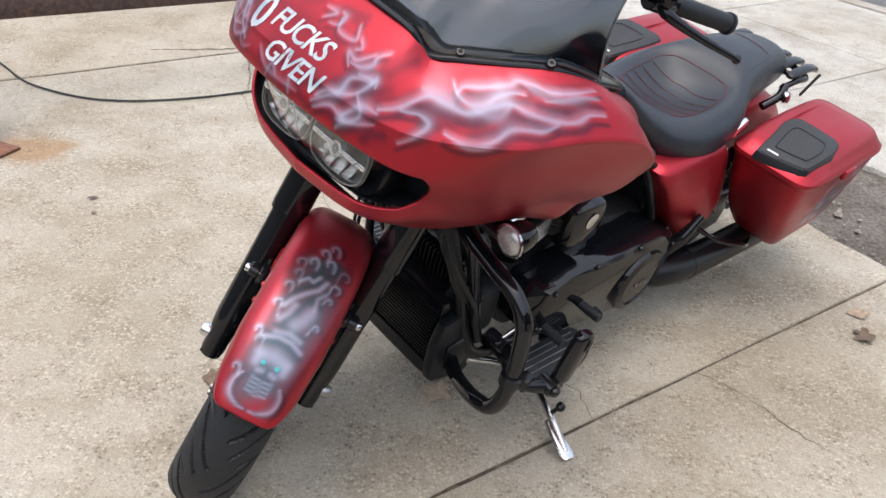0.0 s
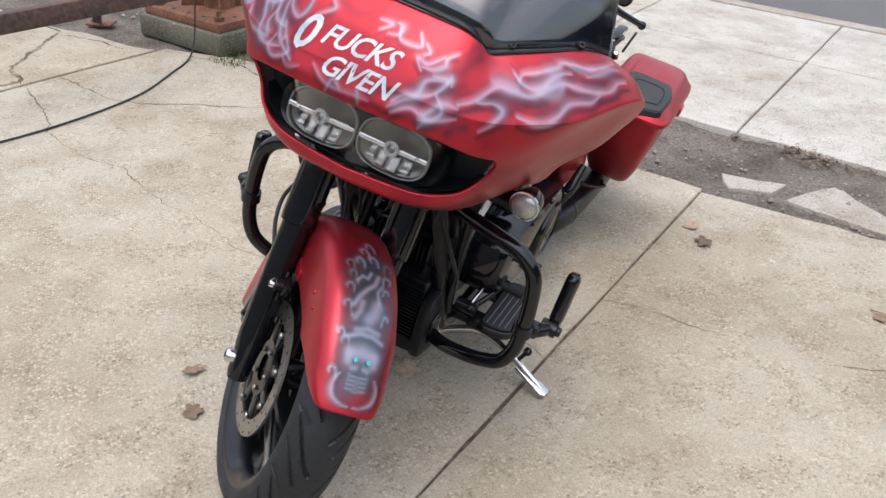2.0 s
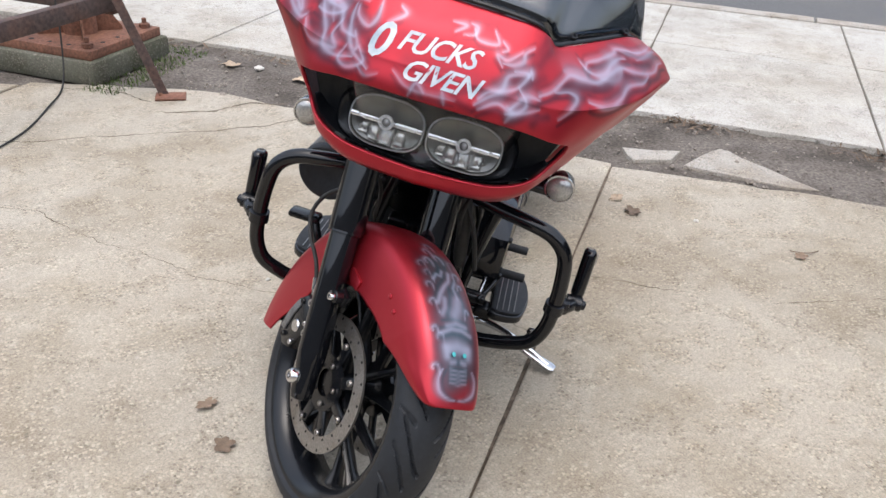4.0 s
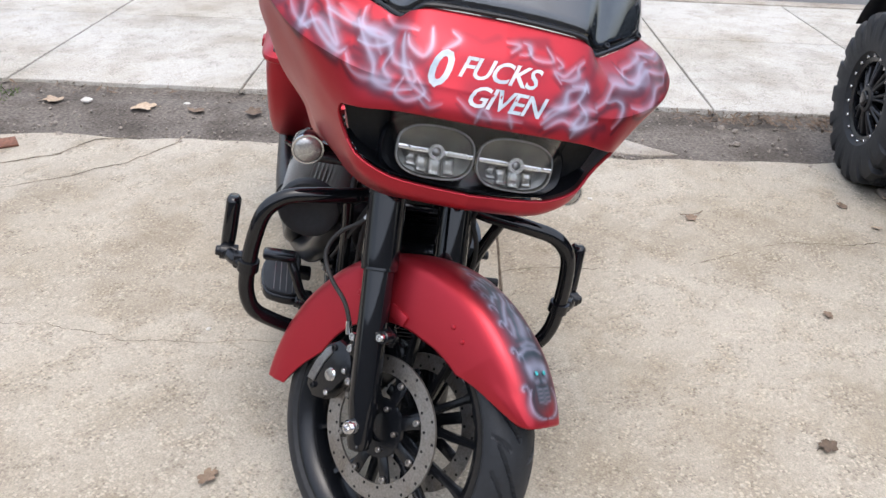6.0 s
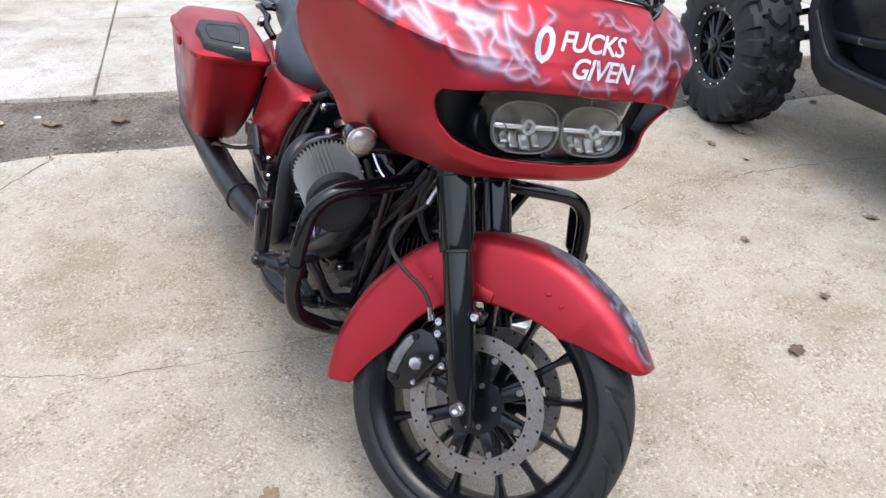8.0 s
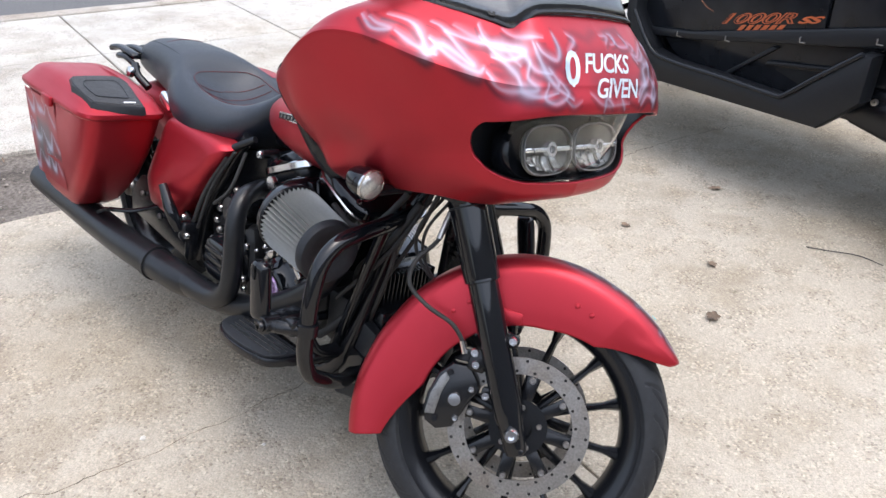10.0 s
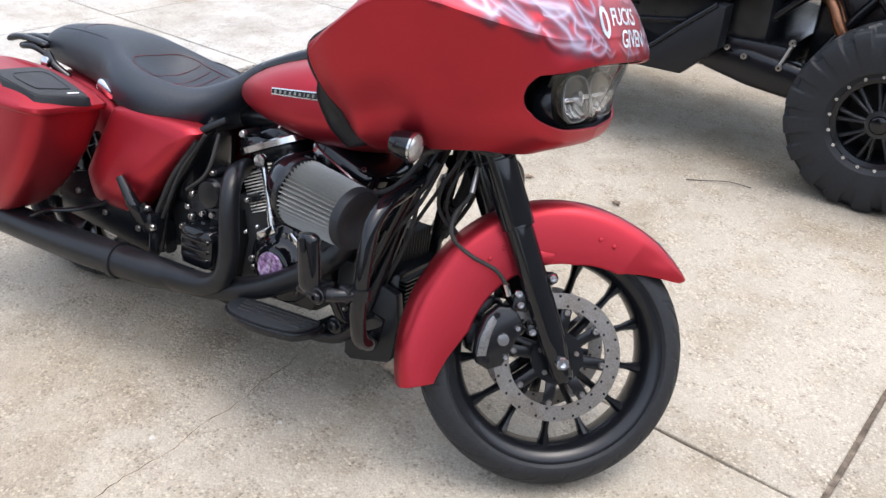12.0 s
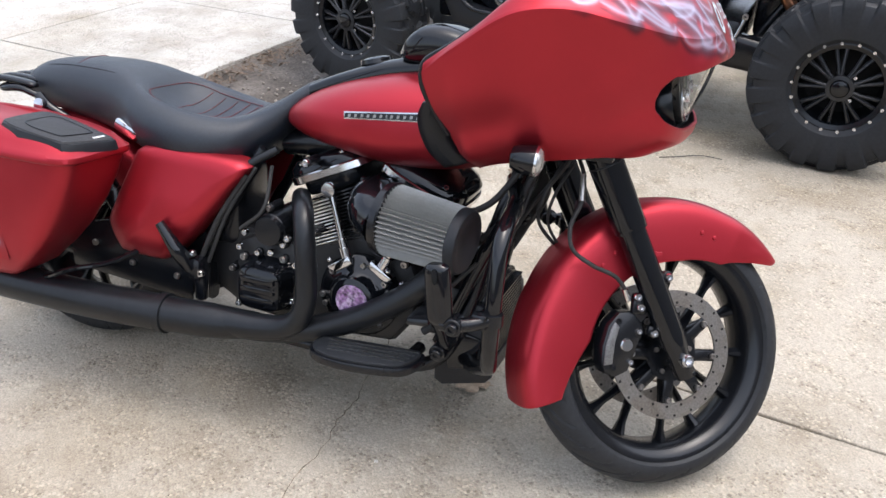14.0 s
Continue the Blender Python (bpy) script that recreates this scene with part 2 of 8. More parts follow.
CRACK = material("crack_dirt", (0.085, 0.068, 0.052), 0.95, vary=0.5, scale=40, second=(0.17, 0.14, 0.11), second_scale=9, second_amount=0.9, spec=0.1)
CRACKLINE = material("crack_line_dirt", (0.085, 0.069, 0.050), 0.95, vary=0.6, scale=30, second=(0.24, 0.205, 0.16), second_scale=6, second_amount=1.0, spec=0.1)
UNSEENWALL = material("unseen_wall_render", (0.24, 0.23, 0.22), 0.9, vary=0.2, scale=20, bump=0.3, bump_scale=60)
STONE = material("pebble", (0.19, 0.165, 0.14), 0.9, vary=0.3, scale=80, random_tint=0.3, second=(0.17, 0.15, 0.13), second_scale=30)
PALESTONE = material("pale_stone", (0.48, 0.46, 0.42), 0.9, vary=0.25, scale=50, bump=0.4)
LEAF = material("dead_leaf", (0.15, 0.105, 0.070), 0.8, vary=0.35, scale=90, random_tint=0.35, second=(0.08, 0.055, 0.040), second_scale=40)
PALELEAF = material("pale_dead_leaf", (0.36, 0.275, 0.195), 0.8, vary=0.25, scale=90, random_tint=0.15)
MOSS = material("moss_and_grass", (0.075, 0.115, 0.03), 0.9, vary=0.4, scale=60, random_tint=0.2)
CABLE = material("black_cable", (0.016, 0.0155, 0.015), 0.7, vary=0.3)
ORANGE = material("orange_decal", (0.40, 0.085, 0.022), 0.45, vary=0.1)
BODY = material("black_body_plastic", (0.0085, 0.0098, 0.0125), 0.20, vary=0.25, scale=12, second=(0.0145, 0.016, 0.019), second_scale=3, spec=0.3)
SILVER = material("cast_silver", (0.45, 0.45, 0.46), 0.3, 0.9, vary=0.2)
HEADER = material("heat_stained_pipe", (0.26, 0.12, 0.065), 0.38, 0.9, vary=0.3, scale=25, second=(0.12, 0.06, 0.05), second_scale=12)
SPOKE = material("dark_alloy", (0.035, 0.037, 0.041), 0.3, 0.6, vary=0.2)
SPRING = material("red_spring", (0.5, 0.02, 0.03), 0.4)


def clear(name, colour, rough, ior=1.45, alpha_mix=0.0):
    m = bpy.data.materials.new(name)
    m.use_nodes = True
    n, k = m.node_tree.nodes, m.node_tree.links
    p = n["Principled BSDF"]
    p.inputs["Base Color"].default_value = (*colour, 1)
    p.inputs["Roughness"].default_value = rough
    p.inputs["IOR"].default_value = ior
    p.inputs["Transmission Weight"].default_value = 1.0
    return m


GLASS = clear("clear_lens", (0.97, 0.98, 0.98), 0.012, 1.30)
LAMPBOWL = material("silver_reflector_bowl", (0.15, 0.15, 0.14), 0.30, 0.7, vary=0.2)
JOINT = material("pale_joint_dirt", (0.15, 0.132, 0.11), 0.95, vary=0.4, scale=40, second=(0.075, 0.064, 0.052), second_scale=5, spec=0.1)
BRIGHT = material("bright_reflector", (0.86, 0.86, 0.85), 0.24, 0.85, vary=0.05)
SMOKED = clear("smoked_acrylic", (0.035, 0.045, 0.060), 0.07, 1.9)
LENS = material("silvery_lens", (0.42, 0.42, 0.40), 0.25, 0.55, vary=0.25, scale=260, coat=0.6)
FINEDGE = material("machined_fin_edge", (0.80, 0.80, 0.79), 0.30, 0.85, vary=0.15)
SIGNAL = clear("smoked_signal_lens", (0.86, 0.84, 0.80), 0.12, 1.3)

# ---- shape tools: every tool returns (vertices, faces) ----
V = Vector


def join(*shapes):
    vs, fs = [], []
    for v, f in shapes:
        o = len(vs)
        vs.extend(v)
        fs.extend(tuple(i + o for i in q) for q in f)
    return vs, fs


def moved(shape, m):
    return [m @ V(p) for p in shape[0]], shape[1]


def mirrored(shape):
    return [V((p[0], -p[1], p[2])) for p in shape[0]], [tuple(reversed(q)) for q in shape[1]]


def part(name, shape, mat, parent=None, label="", smooth=38, inner=None):
    """One mesh object out of a shape, under its thing."""
    me = bpy.data.meshes.new(name)
    me.from_pydata([tuple(p) for p in shape[0]], [], shape[1])
    me.materials.append(mat)
    if inner:
        me.materials.append(inner)
    me.polygons.foreach_set("use_smooth", [True] * len(me.polygons))
    me.set_sharp_from_angle(angle=radians(smooth))
    me.validate()
    ob = new(name, me)
    ob.parent = parent
    if label:
        tagged(ob, label)
    return ob


def thing(name, m, label, category, group="", kind=""):
    ob = new(name)
    ob.empty_display_size = 0.1
    ob.matrix_world = m
    return tagged(ob, label, category, group, kind)


def shared(ob, m, parent=None):
    """Another object on the same mesh."""
    c = new(ob.name.split(".")[0], ob.data)
    c.parent = parent
    c.matrix_basis = m
    for key in ("label", "category", "group", "kind"):
        if key in ob:
            c[key] = ob[key]
    return c


def from_bm(bm):
    bm.verts.ensure_lookup_table()
    bm.verts.index_update()
    r = [v.co.copy() for v in bm.verts], [tuple(v.index for v in f.verts) for f in bm.faces]
    bm.free()
    return r


def block(c, size, bevel=0.006, seg=2, m=None):
    bm = bmesh.new()
    bmesh.ops.create_cube(bm, size=1)
    bmesh.ops.scale(bm, vec=size, verts=bm.verts)
    if bevel:
        bmesh.ops.bevel(bm, geom=bm.edges[:], offset=bevel, segments=seg, affect="EDGES", profile=0.5)
    s = from_bm(bm)
    s = moved(s, m) if m else s
    return moved(s, Matrix.Translation(c))


def plate(poly, thick, m=None, bevel=0.002):
    """A flat outline in x and y, thick along z from 0, with chamfered rims."""
    bm = bmesh.new()
    f = bm.faces.new([bm.verts.new((x, y, 0)) for x, y in poly])
    f.normal_update()
    if f.normal.z < 0:
        f.normal_flip()
    r = bmesh.ops.extrude_face_region(bm, geom=[f])
    up = [g for g in r["geom"] if isinstance(g, bmesh.types.BMVert)]
    bmesh.ops.translate(bm, vec=(0, 0, thick), verts=up)
    bmesh.ops.recalc_face_normals(bm, faces=bm.faces)
    if bevel:
        rim = [e for e in bm.edges if abs(e.verts[0].co.z - e.verts[1].co.z) < 1e-6]
        bmesh.ops.bevel(bm, geom=rim, offset=bevel, segments=2, affect="EDGES", profile=0.5)
    s = from_bm(bm)
    return moved(s, m) if m else s


def spline(points, steps):
    """A smooth line through the points, spaced by chord length."""
    P = [V(p) for p in points]
    if len(P) == 2:
        return [P[0].lerp(P[1], i / steps) for i in range(steps + 1)]
    t = [0.0]
    for a, b in zip(P, P[1:]):
        t.append(t[-1] + max((b - a).length ** 0.6, 1e-5))
    tan = []
    for i in range(len(P)):
        a, b = max(i - 1, 0), min(i + 1, len(P) - 1)
        tan.append((P[b] - P[a]) / (t[b] - t[a]))
    out = []
    for i in range(len(P) - 1):
        h = t[i + 1] - t[i]
        for j in range(steps):
            s = j / steps
            out.append(P[i] * (2 * s ** 3 - 3 * s * s + 1) + tan[i] * h * (s ** 3 - 2 * s * s + s)
                       + P[i + 1] * (-2 * s ** 3 + 3 * s * s) + tan[i + 1] * h * (s ** 3 - s * s))
    out.append(P[-1])
    return out


def loft(rings, caps=True, closed=True):
    n = len(rings[0])
    vs = [p for r in rings for p in r]
    fs = []
    for i in range(len(rings) - 1):
        for j in range(n if closed else n - 1):
            a, b = i * n + j, i * n + (j + 1) % n
            fs.append((a, b, b + n, a + n))
    if caps:
        fs.append(tuple(reversed(range(n))))
        fs.append(tuple(range(len(vs) - n, len(vs))))
    return vs, fs


def tube(points, r, n=10, steps=6, caps=True):
    """A round tube along a smooth line; r is one radius or one for each given point."""
    line = spline(points, steps) if len(points) > 2 else [V(points[0]), V(points[1])]
    radii = r if isinstance(r, (list, tuple)) else [r] * len(points)
    rings, up = [], None
    for i, p in enumerate(line):
        d = (line[min(i + 1, len(line) - 1)] - line[max(i - 1, 0)]).normalized()
        if up is None:
            up = d.orthogonal().normalized()
        up = (up - d * up.dot(d)).normalized()
        side = d.cross(up)
        f = i / (len(line) - 1) * (len(radii) - 1)
        a = min(int(f), len(radii) - 2)
        rad = radii[a] + (radii[a + 1] - radii[a]) * (f - a)
        rings.append([p + (up * math.cos(q) + side * math.sin(q)) * rad for q in (2 * math.pi * j / n for j in range(n))])
    return loft(rings, caps)


def lathe(profile, at=(0, 0, 0), axis=(0, 0, 1), n=24, caps=True):
    """Spins (radius, height) pairs about an axis."""
    q = V((0, 0, 1)).rotation_difference(V(axis)).to_matrix().to_4x4()
    m = Matrix.Translation(at) @ q
    rings = [[m @ V((r * math.cos(a), r * math.sin(a), h)) for a in (2 * math.pi * j / n for j in range(n))] for r, h in profile]
    return loft(rings, caps)


def rod(p0, p1, r, r1=None, n=16, bevel=0.002):
    p0, p1 = V(p0), V(p1)
    r1 = r if r1 is None else r1
    h = (p1 - p0).length
    b = min(bevel, r * 0.4, h * 0.3)
    return lathe([(r - b, 0), (r, b), (r1, h - b), (r1 - b, h)], p0, p1 - p0, n)


def bolt(p, axis, r=0.008, h=0.007):
    return lathe([(r * 0.9, 0), (r, 0.001), (r, h * 0.7), (r * 0.8, h), (r * 0.45, h), (r * 0.4, h * 0.5)], p, axis, 12)


def oval(n, a, b, power=2.5):
    """Points of a rounded box outline in two axes."""
    out = []
    for i in range(n):
        t = 2 * math.pi * i / n
        c, s = math.cos(t), math.sin(t)
        out.append((a * math.copysign(abs(c) ** (2 / power), c), b * math.copysign(abs(s) ** (2 / power), s)))
    return out


def grid(rows):
    """A sheet out of rows of points."""
    n = len(rows[0])
    return [p for r in rows for p in r], [(i * n + j, i * n + j + 1, (i + 1) * n + j + 1, (i + 1) * n + j)
                                          for i in range(len(rows) - 1) for j in range(n - 1)]


def thicken(ob, t, offset=-1.0, inner=False):
    mod = ob.modifiers.new("thickness", "SOLIDIFY")
    mod.thickness, mod.offset = t, offset
    if inner:
        mod.material_offset = 1
    return ob

# ---- ground, driveway, pavement, road ----
rnd = random.Random(7)


def uv(u, v, z=0.0):
    """Ground place from metres along and across the driveway's joints."""
    return V((0.794 * u - 0.608 * v, 0.608 * u + 0.794 * v, z))


def outline(points, step=0.12, jitter=0.004, rough_sides=(), rough=0.03):
    """A slab's outline in joint metres, with slightly worn sides and some broken ones."""
    out = []
    for i, (a, b) in enumerate(zip(points, points[1:] + points[:1])):
        a, b = V((*a, 0)), V((*b, 0))
        n = max(2, int(min((b - a).length, 8) / step))
        side = V((-(b - a).y, (b - a).x, 0)).normalized()
        for j in range(n):
            p = a.lerp(b, j / n)
            amp = rough if i in rough_sides else jitter
            w = noise.noise(V((p.x * 3.1, p.y * 3.1, i * 7.0))) + 0.6 * noise.noise(V((p.x * 11, p.y * 11, i * 3.0)))
            out.append(p + side * (amp * w))
    return out


def slab(name, points, mat, parent, z=0.0, thick=0.1, **kw):
    ring = outline(points, **kw)
    bm = bmesh.new()
    f = bm.faces.new([bm.verts.new(uv(p.x, p.y, z - thick)) for p in ring])
    f.normal_update()
    if f.normal.z < 0:
        f.normal_flip()
    r = bmesh.ops.extrude_face_region(bm, geom=[f])
    up = [g for g in r["geom"] if isinstance(g, bmesh.types.BMVert)]
    bmesh.ops.translate(bm, vec=(0, 0, thick), verts=up)
    bmesh.ops.recalc_face_normals(bm, faces=bm.faces)
    rim = [e for e in bm.edges if all(v.co.z > z - 0.001 for v in e.verts)]
    bmesh.ops.bevel(bm, geom=rim, offset=0.005, segments=2, affect="EDGES", profile=0.5)
    return part(name, from_bm(bm), mat, parent, smooth=50)


far = 400.0
ground = part("ground", ([V((-far, -far, -0.13)), V((far, -far, -0.13)), V((far, far, -0.13)), V((-far, far, -0.13))], [(0, 1, 2, 3)]), DIRT)
tagged(ground, "bare grey-brown earth under the paving", "ground", kind="structure")

driveway = thing("driveway", Matrix(), "weathered beige exposed-aggregate concrete driveway slabs with joints", "driveway", kind="structure")
slab("slab", [(-6, 1.0445), (2.83, 1.0445), (2.86, 2.2), (2.84, 3.2), (2.55, 4.048), (-6, 4.048)], CONCRETE, driveway, rough_sides=(1, 2, 3), rough=0.035)
slab("slab", [(-0.052, -2.5), (2.9, -2.5), (2.92, -0.6), (2.84, 0.5), (2.79, 1.0355), (-0.052, 1.0355)], CONCRETE, driveway, rough_sides=(1, 2, 3), rough=0.04)
slab("slab", [(-6, -2.5), (-0.068, -2.5), (-0.068, 1.0355), (-6, 1.0355)], CONCRETE, driveway)
slab("slab", [(-6, 4.073), (2.5, 4.073), (2.35, 5.2), (2.6, 7.5), (-6, 7.5)], CONCRETE, driveway, rough_sides=(1, 2), rough=0.05)
slab("slab", [(-6, -6), (2.9, -6), (2.9, -2.515), (-6, -2.515)], CONCRETE, driveway, rough_sides=(1,))
slab("slab", [(2.97, 0.74), (3.12, 0.66), (3.28, 0.57), (3.10, 0.36), (2.95, 0.14), (2.93, 0.40)], KERB, driveway, z=-0.003, rough_sides=range(6), rough=0.045)
slab("slab", [(3.04, 1.02), (3.14, 0.75), (3.00, 0.79), (2.92, 0.95)], KERB, driveway, z=-0.001, rough_sides=range(4), rough=0.04)

pavement = thing("pavement", Matrix(), "pale concrete pavement slabs in two rows beside the road", "pavement", kind="structure")
for j in range(-7, 9):
    v0 = -0.18 + 1.28 * j
    slab("slab", [(3.54, v0 + 0.006), (5.055, v0 + 0.006), (5.055, v0 + 1.274), (3.54, v0 + 1.274)], WALKWAY, pavement, z=0.03, jitter=0.005, rough_sides=(3,), rough=0.015)
    slab("slab", [(5.07, v0 + 0.006), (6.28, v0 + 0.006), (6.28, v0 + 1.274), (5.07, v0 + 1.274)], WALKWAY, pavement, z=0.03, jitter=0.005)
kerb = thing("kerb", Matrix(), "worn pale concrete kerb along the road edge", "kerb", kind="structure")
for j in range(-4, 6):
    slab("kerb_stone", [(6.31, 2.4 * j + 0.008), (6.47, 2.4 * j + 0.008), (6.47, 2.4 * j + 2.39), (6.31, 2.4 * j + 2.39)], KERB, kerb, z=0.035, thick=0.2, jitter=0.012)
road = part("road", grid([[uv(6.44 + a, b, -0.085) for b in (-60, -10, 0, 10, 60)] for a in (0, 2, 5, 9)]), ASPHALT)
tagged(road, "worn grey asphalt road with fine stones", "road", kind="structure")

# soil strip between driveway and pavement, with a lumpy surface
rows = []
for i in range(62):
    u = 2.35 + i * 1.33 / 61
    row = []
    for j in range(420):
        v = -7 + j * 14 / 419
        p = V((u, v, 0))
        h = -0.018 + 0.012 * noise.noise(p * 2.3) + 0.008 * noise.noise(p * 9) + 0.004 * noise.noise(p * 31)
        h += 0.028 * max(0, 1 - abs(u - 3.3) / 0.22) * (0.6 + noise.noise(V((v * 1.3, 3, 0))))
        lap = max(0.0, (u - 3.46 - 0.09 * noise.noise(V((v * 2.1, 8, 0))) - 0.03 * noise.noise(V((v * 9, 5, 0)))) / 0.08)
        h = min(h, 0.016) + min(1.0, lap) * 0.024
        row.append(uv(u, v, min(h, 0.034)))
    rows.append(row)
strip = part("soil_strip", grid(rows), DIRT, smooth=180)
tagged(strip, "bare grey soil strip with grit and debris", "soil", kind="structure")
fill = []
for a, b in (((-6, 1.04), (2.8, 1.04)), ((-6, 4.06), (2.5, 4.06)), ((-0.06, -2.5), (-0.06, 1.04)), ((-6, -2.508), (2.9, -2.508)), ((5.0625, -9), (5.0625, 10)), ((6.295, -9), (6.295, 10))):
    n = 60
    d = (V((*b, 0)) - V((*a, 0))).normalized()
    s = V((-d.y, d.x, 0)) * 0.014
    zt = 0.018 if a[0] > 4 else -0.007
    rows = []
    for i in range(n + 1):
        p = V((*a, 0)).lerp(V((*b, 0)), i / n)
        z = zt + 0.006 * noise.noise(p * 6)
        rows.append([uv(p.x + s.x * k, p.y + s.y * k, z) for k in (-1, 1)])
    fill.append(grid(rows))
for j in range(-7, 10):
    v0 = -0.18 + 1.28 * j
    fill.append(grid([[uv(3.5 + 0.1 * i, v0 + k, 0.019 + 0.005 * noise.noise(V((i * 0.9, j, k)))) for k in (-0.016, 0.016)] for i in range(29)]))
joints = part("joint_fill", join(*fill[:4]), CRACK, smooth=180)
tagged(joints, "dark dirt filling the driveway joints", "joint", kind="structure")
pale = part("pavement_joint_fill", join(*fill[4:]), JOINT, smooth=180)
tagged(pale, "pale dirt filling the pavement joints", "joint", kind="structure")


def crack(points, w, seed, steps=26):
    """A wandering ribbon of dark dirt in the concrete, of uneven width."""
    line = spline([(x, y, 0) for x, y in points], steps)
    rows = []
    for i, p in enumerate(line):
        d = (line[min(i + 1, len(line) - 1)] - line[max(i - 1, 0)]).normalized()
        s = V((-d.y, d.x, 0))
        a = 0.020 * noise.noise(V((p.x * 9, p.y * 9, seed))) + 0.012 * noise.noise(V((p.x * 33, p.y * 33, seed)))
        ww = w * (0.7 + 1.6 * abs(noise.noise(V((p.x * 14, p.y * 14, seed + 5)))))
        ww *= min(1, 0.25 + i / 6, 0.25 + (len(line) - 1 - i) / 6)
        rows.append([p + s * (a - ww) + V((0, 0, 0.0012)), p + s * (a + ww) + V((0, 0, 0.0012))])
    return grid(rows)


cracks = [
    crack([(-0.99, 3.61), (-0.86, 3.36), (-0.71, 3.19), (-0.62, 2.96), (-0.47, 2.72), (-0.35, 2.47), (-0.1, 2.19), (0.126, 1.963), (0.366, 1.771), (0.43, 1.64)], 0.0013, 1),
    crack([(-0.98, 4.36), (-0.80, 4.1), (-0.649, 3.928), (-0.3, 3.85), (0.075, 3.727), (0.4, 3.66), (0.673, 3.69), (0.8, 3.75)], 0.0034, 2),
    crack([(0.745, 1.887), (0.86, 1.80), (0.95, 1.68), (1.052, 1.6)], 0.002, 3),
    crack([(1.25, 1.40), (1.65, 1.2), (1.9, 0.93), (2.1, 0.72), (2.33, 0.45), (2.55, 0.1)], 0.0018, 4),
    crack([(-1.6, 4.12), (-1.23, 4.25), (-1.14, 4.32), (-1.20, 4.47), (-1.15, 4.69), (-1.07, 4.92), (-1.0, 5.13)], 0.011, 5),
    crack([(-1.0, 5.08), (-0.8, 4.95), (-0.66, 4.78)], 0.005, 6),
    crack([(-1.14, 4.30), (-1.12, 4.22), (-1.03, 3.93), (-1.0, 3.73), (-0.99, 3.61)], 0.0034, 7),
    crack([(-1.0, 5.13), (-1.10, 5.35), (-1.16, 5.55), (-1.12, 5.81), (-1.01, 5.77)], 0.010, 10),
    crack([(0.0, 4.05), (0.25, 3.95), (0.45, 3.98), (0.62, 3.88)], 0.006, 8),
    crack([(-0.35, 4.62), (-0.1, 4.45), (0.02, 4.2)], 0.004, 9),
]
cracked = part("concrete_cracks", join(*cracks), CRACKLINE, smooth=180)
tagged(cracked, "thin dirt-filled cracks wandering across the concrete", "crack", kind="stuff")


def lump(r, seed, n=7, m=5, flat=0.6):
    """A small broken stone."""
    rings = []
    for i in range(m):
        t = math.pi * (i + 0.5) / m
        ring = []
        for j in range(n):
            a = 2 * math.pi * j / n
            p = V((math.sin(t) * math.cos(a), math.sin(t) * math.sin(a), math.cos(t) * flat))
            ring.append(p * r * (1 + 0.45 * noise.noise(p * 1.7 + V((seed, seed * 2, 0)))))
        rings.append(ring)
    return loft(rings)


def leaf(size, seed, points=5):
    """A dry curled leaf with lobes, a rib and a stalk."""
    rr = random.Random(seed)
    n = 6 * points
    rim = []
    for i in range(n):
        a = 2 * math.pi * i / n
        r = size * (0.5 + 0.28 * abs(math.cos(a * points / 2)) + 0.08 * rr.uniform(-1, 1))
        rim.append((r * math.cos(a) * 1.25, r * math.sin(a)))
    vs, fs = [V((0, 0, 0.006))], []
    for ring, k in enumerate((0.5, 1.0)):
        for x, y in rim:
            z = 0.004 + size * 0.45 * k * k * (0.55 + noise.noise(V((x * 22, y * 22, seed)))) * 0.6
            vs.append(V((x * k, y * k, max(0.002, z))))
    for i in range(n):
        j = (i + 1) % n
        fs.append((0, 1 + i, 1 + j))
        fs.append((1 + i, 1 + n + i, 1 + n + j, 1 + j))
    stalk = tube([(-size * 0.5, 0, 0.006), (-size * 0.9, size * 0.1, 0.008), (-size * 1.2, size * 0.05, 0.004)], 0.0012, 5, 3)
    return join((vs, fs), stalk)


LEAVES = [(0.60, 4.62, 0.06, 21, 0), (0.018, 1.675, 0.05, 1, 0), (1.355, 2.255, 0.035, 0, 0), (1.325, 2.13, 0.045, 1, 1), (-0.55, 1.825, 0.032, 3, 1), (-0.565, 1.655, 0.034, 4, 1),
          (0.58, 0.70, 0.032, 5, 1), (-1.243, 2.536, 0.018, 6, 1), (-1.20, 2.436, 0.014, 7, 1), (1.62, 1.55, 0.03, 8, 1), (2.18, 1.12, 0.028, 9, 1),
          (2.06, 0.95, 0.022, 10, 0), (2.4, 0.98, 0.05, 11, 0), (1.66, 0.45, 0.03, 12, 1), (0.86, 4.2, 0.07, 13, 0), (1.2, 3.75, 0.06, 14, 1),
          (1.02, 3.98, 0.05, 15, 1), (0.95, 0.62, 0.025, 16, 1), (1.25, 0.9, 0.02, 17, 1)]
for x, y, size, seed, kind in LEAVES:
    ob = part("fallen_leaf", leaf(size, seed, 5 if kind else 4), LEAF if kind else PALELEAF, smooth=180)
    ob.matrix_world = pose(x, y, 0.001, 0, 0, seed * 67 % 360)
    tagged(ob, "curled brown dead leaf lying on the concrete" if kind else "flattened pale tan dead leaf on the ground", "leaf", "fallen leaves")
twig = part("twig", tube([(1.62, 1.6, 0.006), (1.66, 1.55, 0.01), (1.72, 1.545, 0.006)], 0.002, 6, 4), LEAF)
tagged(twig, "short dry brown twig on the concrete", "twig")
